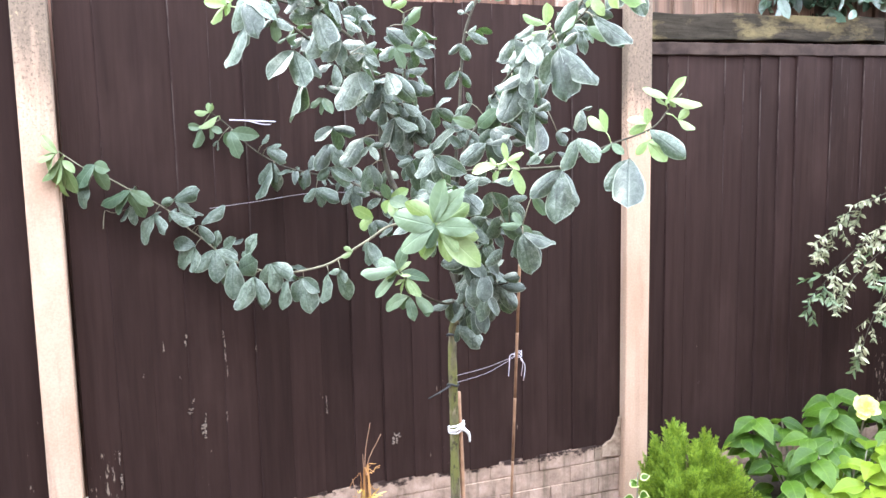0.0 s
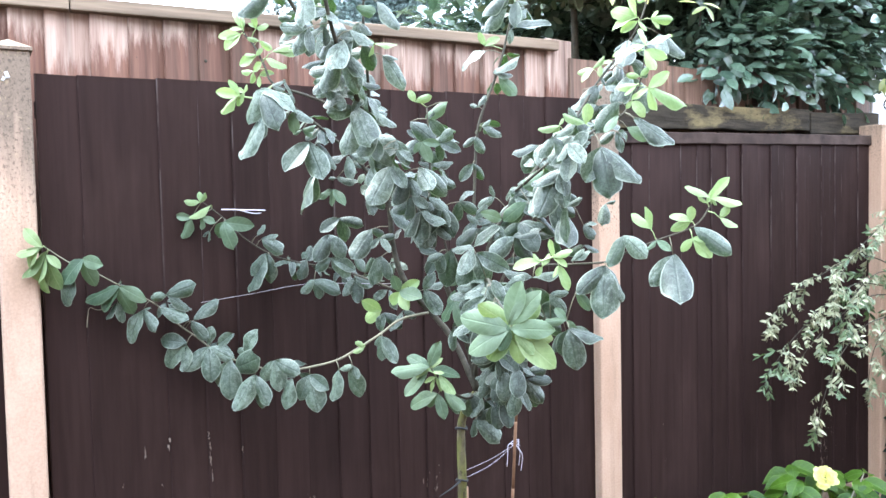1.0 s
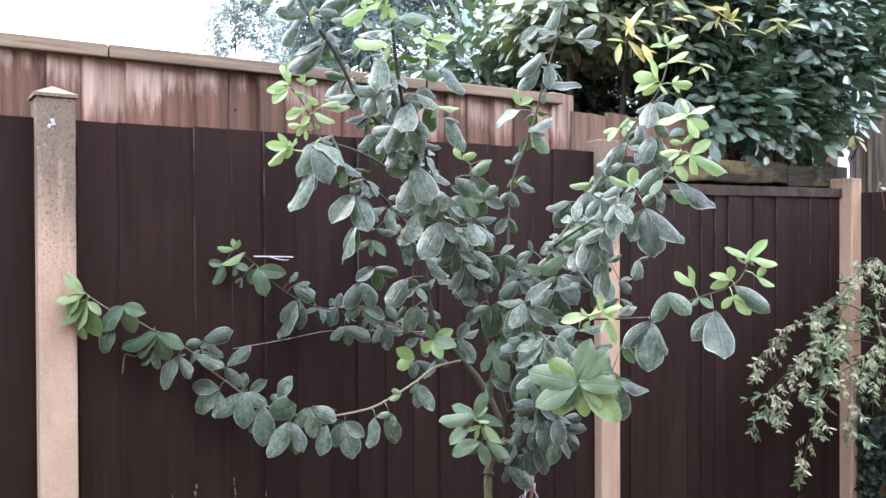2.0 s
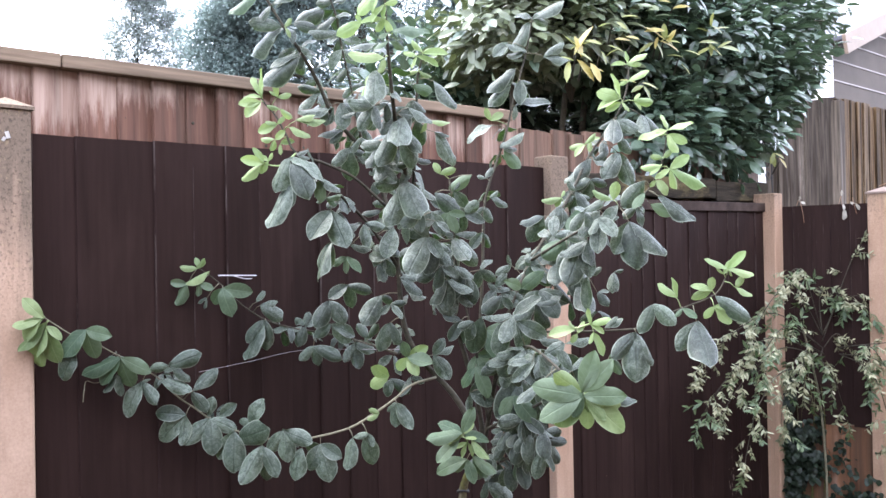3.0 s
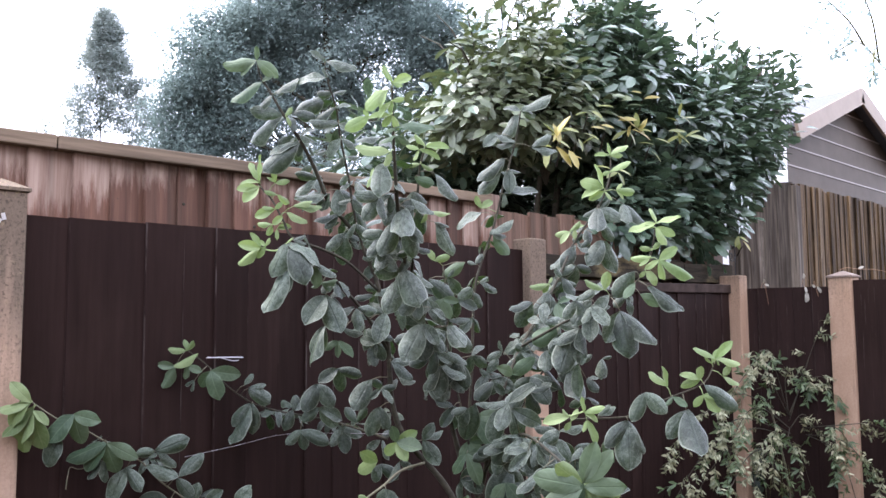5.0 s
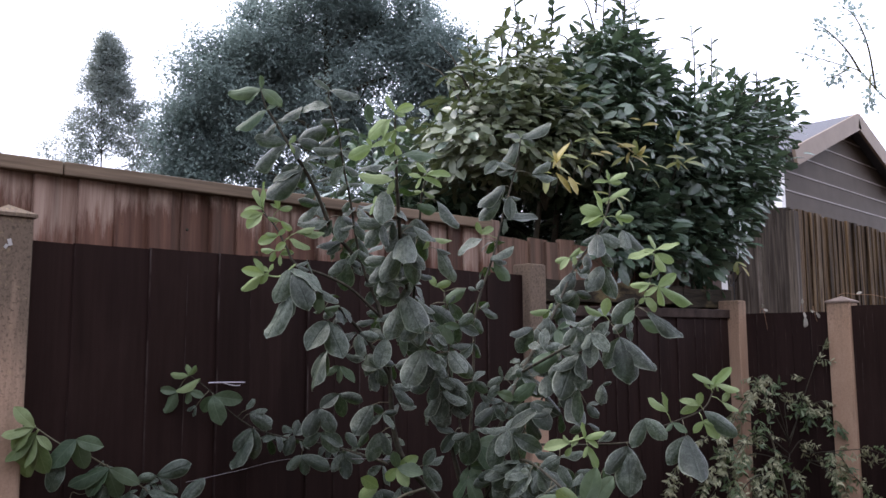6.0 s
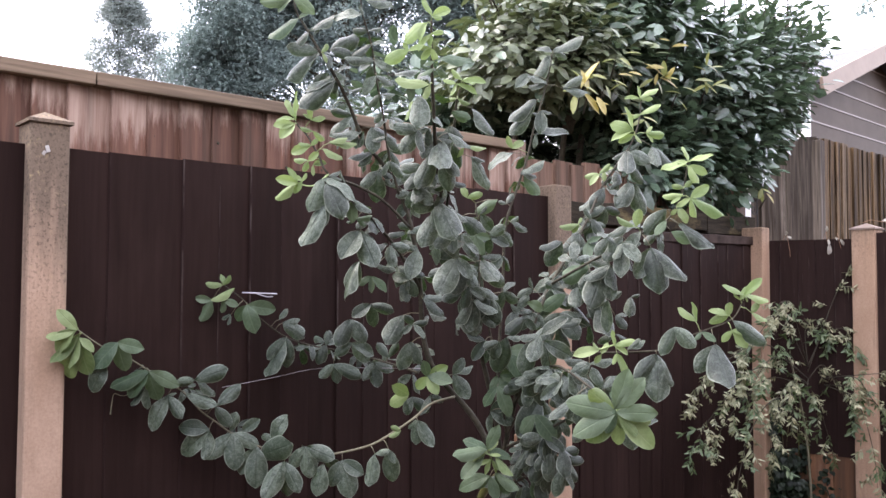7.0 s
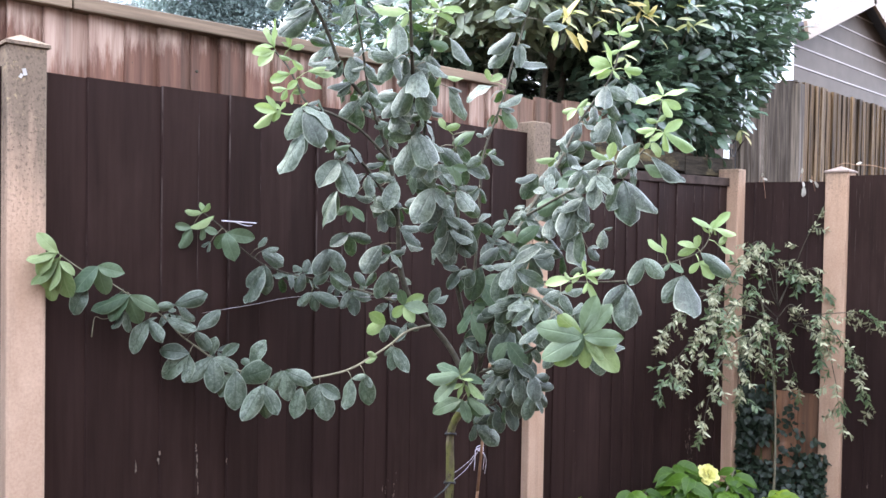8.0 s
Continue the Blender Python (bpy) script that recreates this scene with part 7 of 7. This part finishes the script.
for k in range(34):
    p = V(rng.uniform(1.98, 2.62), rng.uniform(1.98, 2.16), 0)
    p.z = rng.uniform(0.10, 0.17) + 0.16 * max(0.0, min(1.0, (p.x - 2.02) / 0.25))
    a = rng.uniform(0, 6.3)
    part("stem", tube(bmesh.new(), smooth_line([(p.x * 0.6 + 0.92, 2.1, -0.02), (p.x, p.y + 0.01, p.z * 0.6), p], 3), 0.003, 0.002, 5), M_STEM, hyd, smooth=True)
    put_leaf(LIMELEAF, frame_of(p, V(math.cos(a), math.sin(a), 0.2) + SEE * 0.4, UP + SEE * 0.6, rng.uniform(0.085, 0.125)), hyd)

for k in range(120):
    p = V(rng.uniform(1.95, 2.92), rng.uniform(2.16, 2.54), rng.uniform(0.03, 0.26))
    a = rng.uniform(0, 6.3)
    put_leaf(rng.choice(BROAD), frame_of(p, V(math.cos(a), math.sin(a), 0.1) + SEE * 0.3, UP + SEE * 0.6, rng.uniform(0.08, 0.12)), hyd)

flower = thing("flower", (2.44, 2.31, 0.2), "pale yellow double flower on a slim stem", "flower")
c = V(2.42, 2.28, 0.385)
part("stem", tube(bmesh.new(), smooth_line([(2.40, 2.33, 0.0), (2.43, 2.32, 0.2), c], 5), 0.004, 0.003, 6), M_STEM, flower, smooth=True)
petal = data_mesh("petal", *blade(((0.0, 0.3), (0.4, 0.75), (0.72, 1.0), (0.9, 0.85), (1.0, 0.45)), 1.0, 0.62, 0.4, -0.2, 0.3, 5, 0.12), M_PETAL)
for ring, (n, tilt, s) in enumerate(((7, 1.8, 0.024), (11, 1.2, 0.032), (14, 0.75, 0.040), (16, 0.3, 0.045), (16, -0.1, 0.047))):
    for k in range(n):
        a = 2 * math.pi * k / n + ring * 0.4 + rng.uniform(-0.3, 0.3)
        ax = (SEE * 0.7 + UP * 0.6).normalized()
        u = ax.orthogonal().normalized()
        rad = u * math.cos(a) + ax.cross(u) * math.sin(a)
        put_leaf(petal, frame_of(c + rad * 0.004, rad + ax * tilt, ax - rad * 0.5 * tilt, 0.80 * s * rng.uniform(0.8, 1.2)), flower)

con = thing("dwarf_conifer", (1.64, 2.28, 0), "bushy lime-green dwarf conifer at the fence post", "conifer")
part("trunk", tube(bmesh.new(), smooth_line([(1.64, 2.28, -0.03), (1.645, 2.28, 0.15), (1.64, 2.28, 0.36)], 4), 0.012, 0.004, 7), M_BARK, con, smooth=True)
needle = ((0.0, 0.5), (0.5, 1.0), (1.0, 0.0))
spray = joined([stalk(1.0, 0.018)] + [(moved(blade(needle, 0.40 * (1 - 0.45 * k / 8), 0.07, 0.1, 0.0, 0.0, 2)[0], Matrix.Translation((0, 0.08 + 0.88 * k / 8, 0)) @ pose(0, 0, 0, 18 * (k % 3 - 1), 0, -36 * side)), blade(needle, 1, 1, cols=2)[1]) for k in range(8) for side in (-1, 1)])
poses = []
TUFTS = [(rng.uniform(-0.20, 0.21), rng.uniform(-0.16, 0.14)) for _ in range(64)]
TUFTS = [(x, y, (0.450 - 0.80 * abs(x - 0.02) - 0.55 * abs(y)) * rng.uniform(0.82, 1.10)) for x, y in TUFTS]
for _ in range(4200):
    tx, ty, th = rng.choice(TUFTS)
    h = rng.random() ** 0.8
    a = rng.uniform(0, 6.283)
    rad = 0.038 * (1 - h) ** 0.8 * (0.4 + 0.6 * rng.random() ** 0.5) + 0.003
    p = V(1.655 + tx * 0.68 * (0.6 + 0.4 * h) + rad * math.cos(a), 2.28 + ty * (0.6 + 0.4 * h) + rad * math.sin(a), 0.01 + (th - 0.03) * h)
    d = V(math.cos(a) * 0.6 + tx * 2.5, math.sin(a) * 0.6 + ty * 2.5, 0.9 + 0.7 * h) + V(rng.gauss(0, 0.35), rng.gauss(0, 0.35), rng.gauss(0, 0.3))
    poses.append(frame_of(p, d, V(rng.gauss(0, 1), rng.gauss(0, 1), rng.gauss(0, 1)), rng.uniform(0.026, 0.058)))
spread("foliage", spray, poses, M_CONIFER, con)

euo = thing("euonymus", (1.42, 2.24, 0), "small euonymus with green leaves edged cream", "plant")
part("stem", tube(bmesh.new(), smooth_line([(1.43, 2.25, -0.02), (1.42, 2.24, 0.1), (1.425, 2.24, 0.32)], 4), 0.004, 0.002, 5), M_STEM, euo, smooth=True)
rim = data_mesh("leaf", *blade(OVATE, 1.0, 0.75, 0.25, 0.1), M_RIM)
core = data_mesh("leaf_middle", *blade(OVATE, 0.80, 0.56, 0.25, 0.1), M_HYD)
for k in range(14):
    a = k * 2.4
    p = V(1.423 + 0.01 * math.cos(a), 2.24 + 0.01 * math.sin(a), 0.08 + 0.017 * k)
    m = frame_of(p, V(math.cos(a), math.sin(a), 0.3) + SEE * 0.4, UP * 0.6 + SEE * 0.8, rng.uniform(0.03, 0.042))
    put_leaf(rim, m, euo)
    put_leaf(core, m @ Matrix.Translation((0, 0.12, 0.05)), euo)

dead = thing("dried_daylily", (0.60, 2.45, 0), "clump of dried yellow and orange strap leaves", "plant")
for k, (dx, dy, h) in enumerate(((0.012, 0.0, 0.53), (-0.004, -0.01, 0.44), (0.03, 0.0, 0.49), (-0.02, 0.01, 0.36))):
    ln = smooth_line([(0.595, 2.45, -0.01), (0.592 + dx * 0.5, 2.45 + dy, h * 0.5), (0.597 + dx * (0.2 + k % 2), 2.45 + dy, h * 0.8), (0.597 + dx * 1.8, 2.45 + dy, h)], 4)
    part("dry_stalk", tube(bmesh.new(), ln, 0.0024, 0.0008, 5, 0.2, rng), M_CANE, dead, smooth=True)
for k in range(18):
    a = rng.uniform(0, 6.283)
    c, sn = math.cos(a), math.sin(a)
    foot = V(0.592 + 0.014 * c, 2.45 + 0.014 * sn, -0.01)
    brown = k % 2 == 0
    h = rng.uniform(0.30, 0.43) if brown else rng.uniform(0.24, 0.31)
    e = V(0.596 + 0.012 * c, 2.45 + 0.012 * sn, h)
    tail, q, turn = [], e, V(c * 0.6, sn * 0.6, 1.0)
    for _ in range(4):
        turn = turn * 0.55 + V(c * 0.5 + rng.gauss(0, 0.6), sn * 0.5 + rng.gauss(0, 0.6), rng.gauss(-0.15 if brown else 0.15, 0.7))
        q = q + turn.normalized() * rng.uniform(0.010, 0.018 if brown else 0.026)
        tail.append(q)
    ln = smooth_line([foot, foot.lerp(e, 0.55) + V(rng.uniform(-0.012, 0.012), 0, 0), e] + tail, 4)
    bm = bmesh.new()
    prev = None
    for i, q in enumerate(ln):
        w = (0.0026, 0.0065, 0.0036, 0.0052)[k % 4] * (1 - (i / (len(ln) - 1)) ** 2) + 0.001
        u = V(math.cos(a + 1.2), math.sin(a + 1.2), 0.2).normalized() * w
        row = [bm.verts.new(q - u), bm.verts.new(q + SEE * 0.003), bm.verts.new(q + u)]
        if prev:
            bm.faces.new((prev[0], prev[1], row[1], row[0]))
            bm.faces.new((prev[1], prev[2], row[2], row[1]))
        prev = row
    part("strap_leaf", bm, M_WITHERED if brown else M_DEAD, dead, smooth=True)
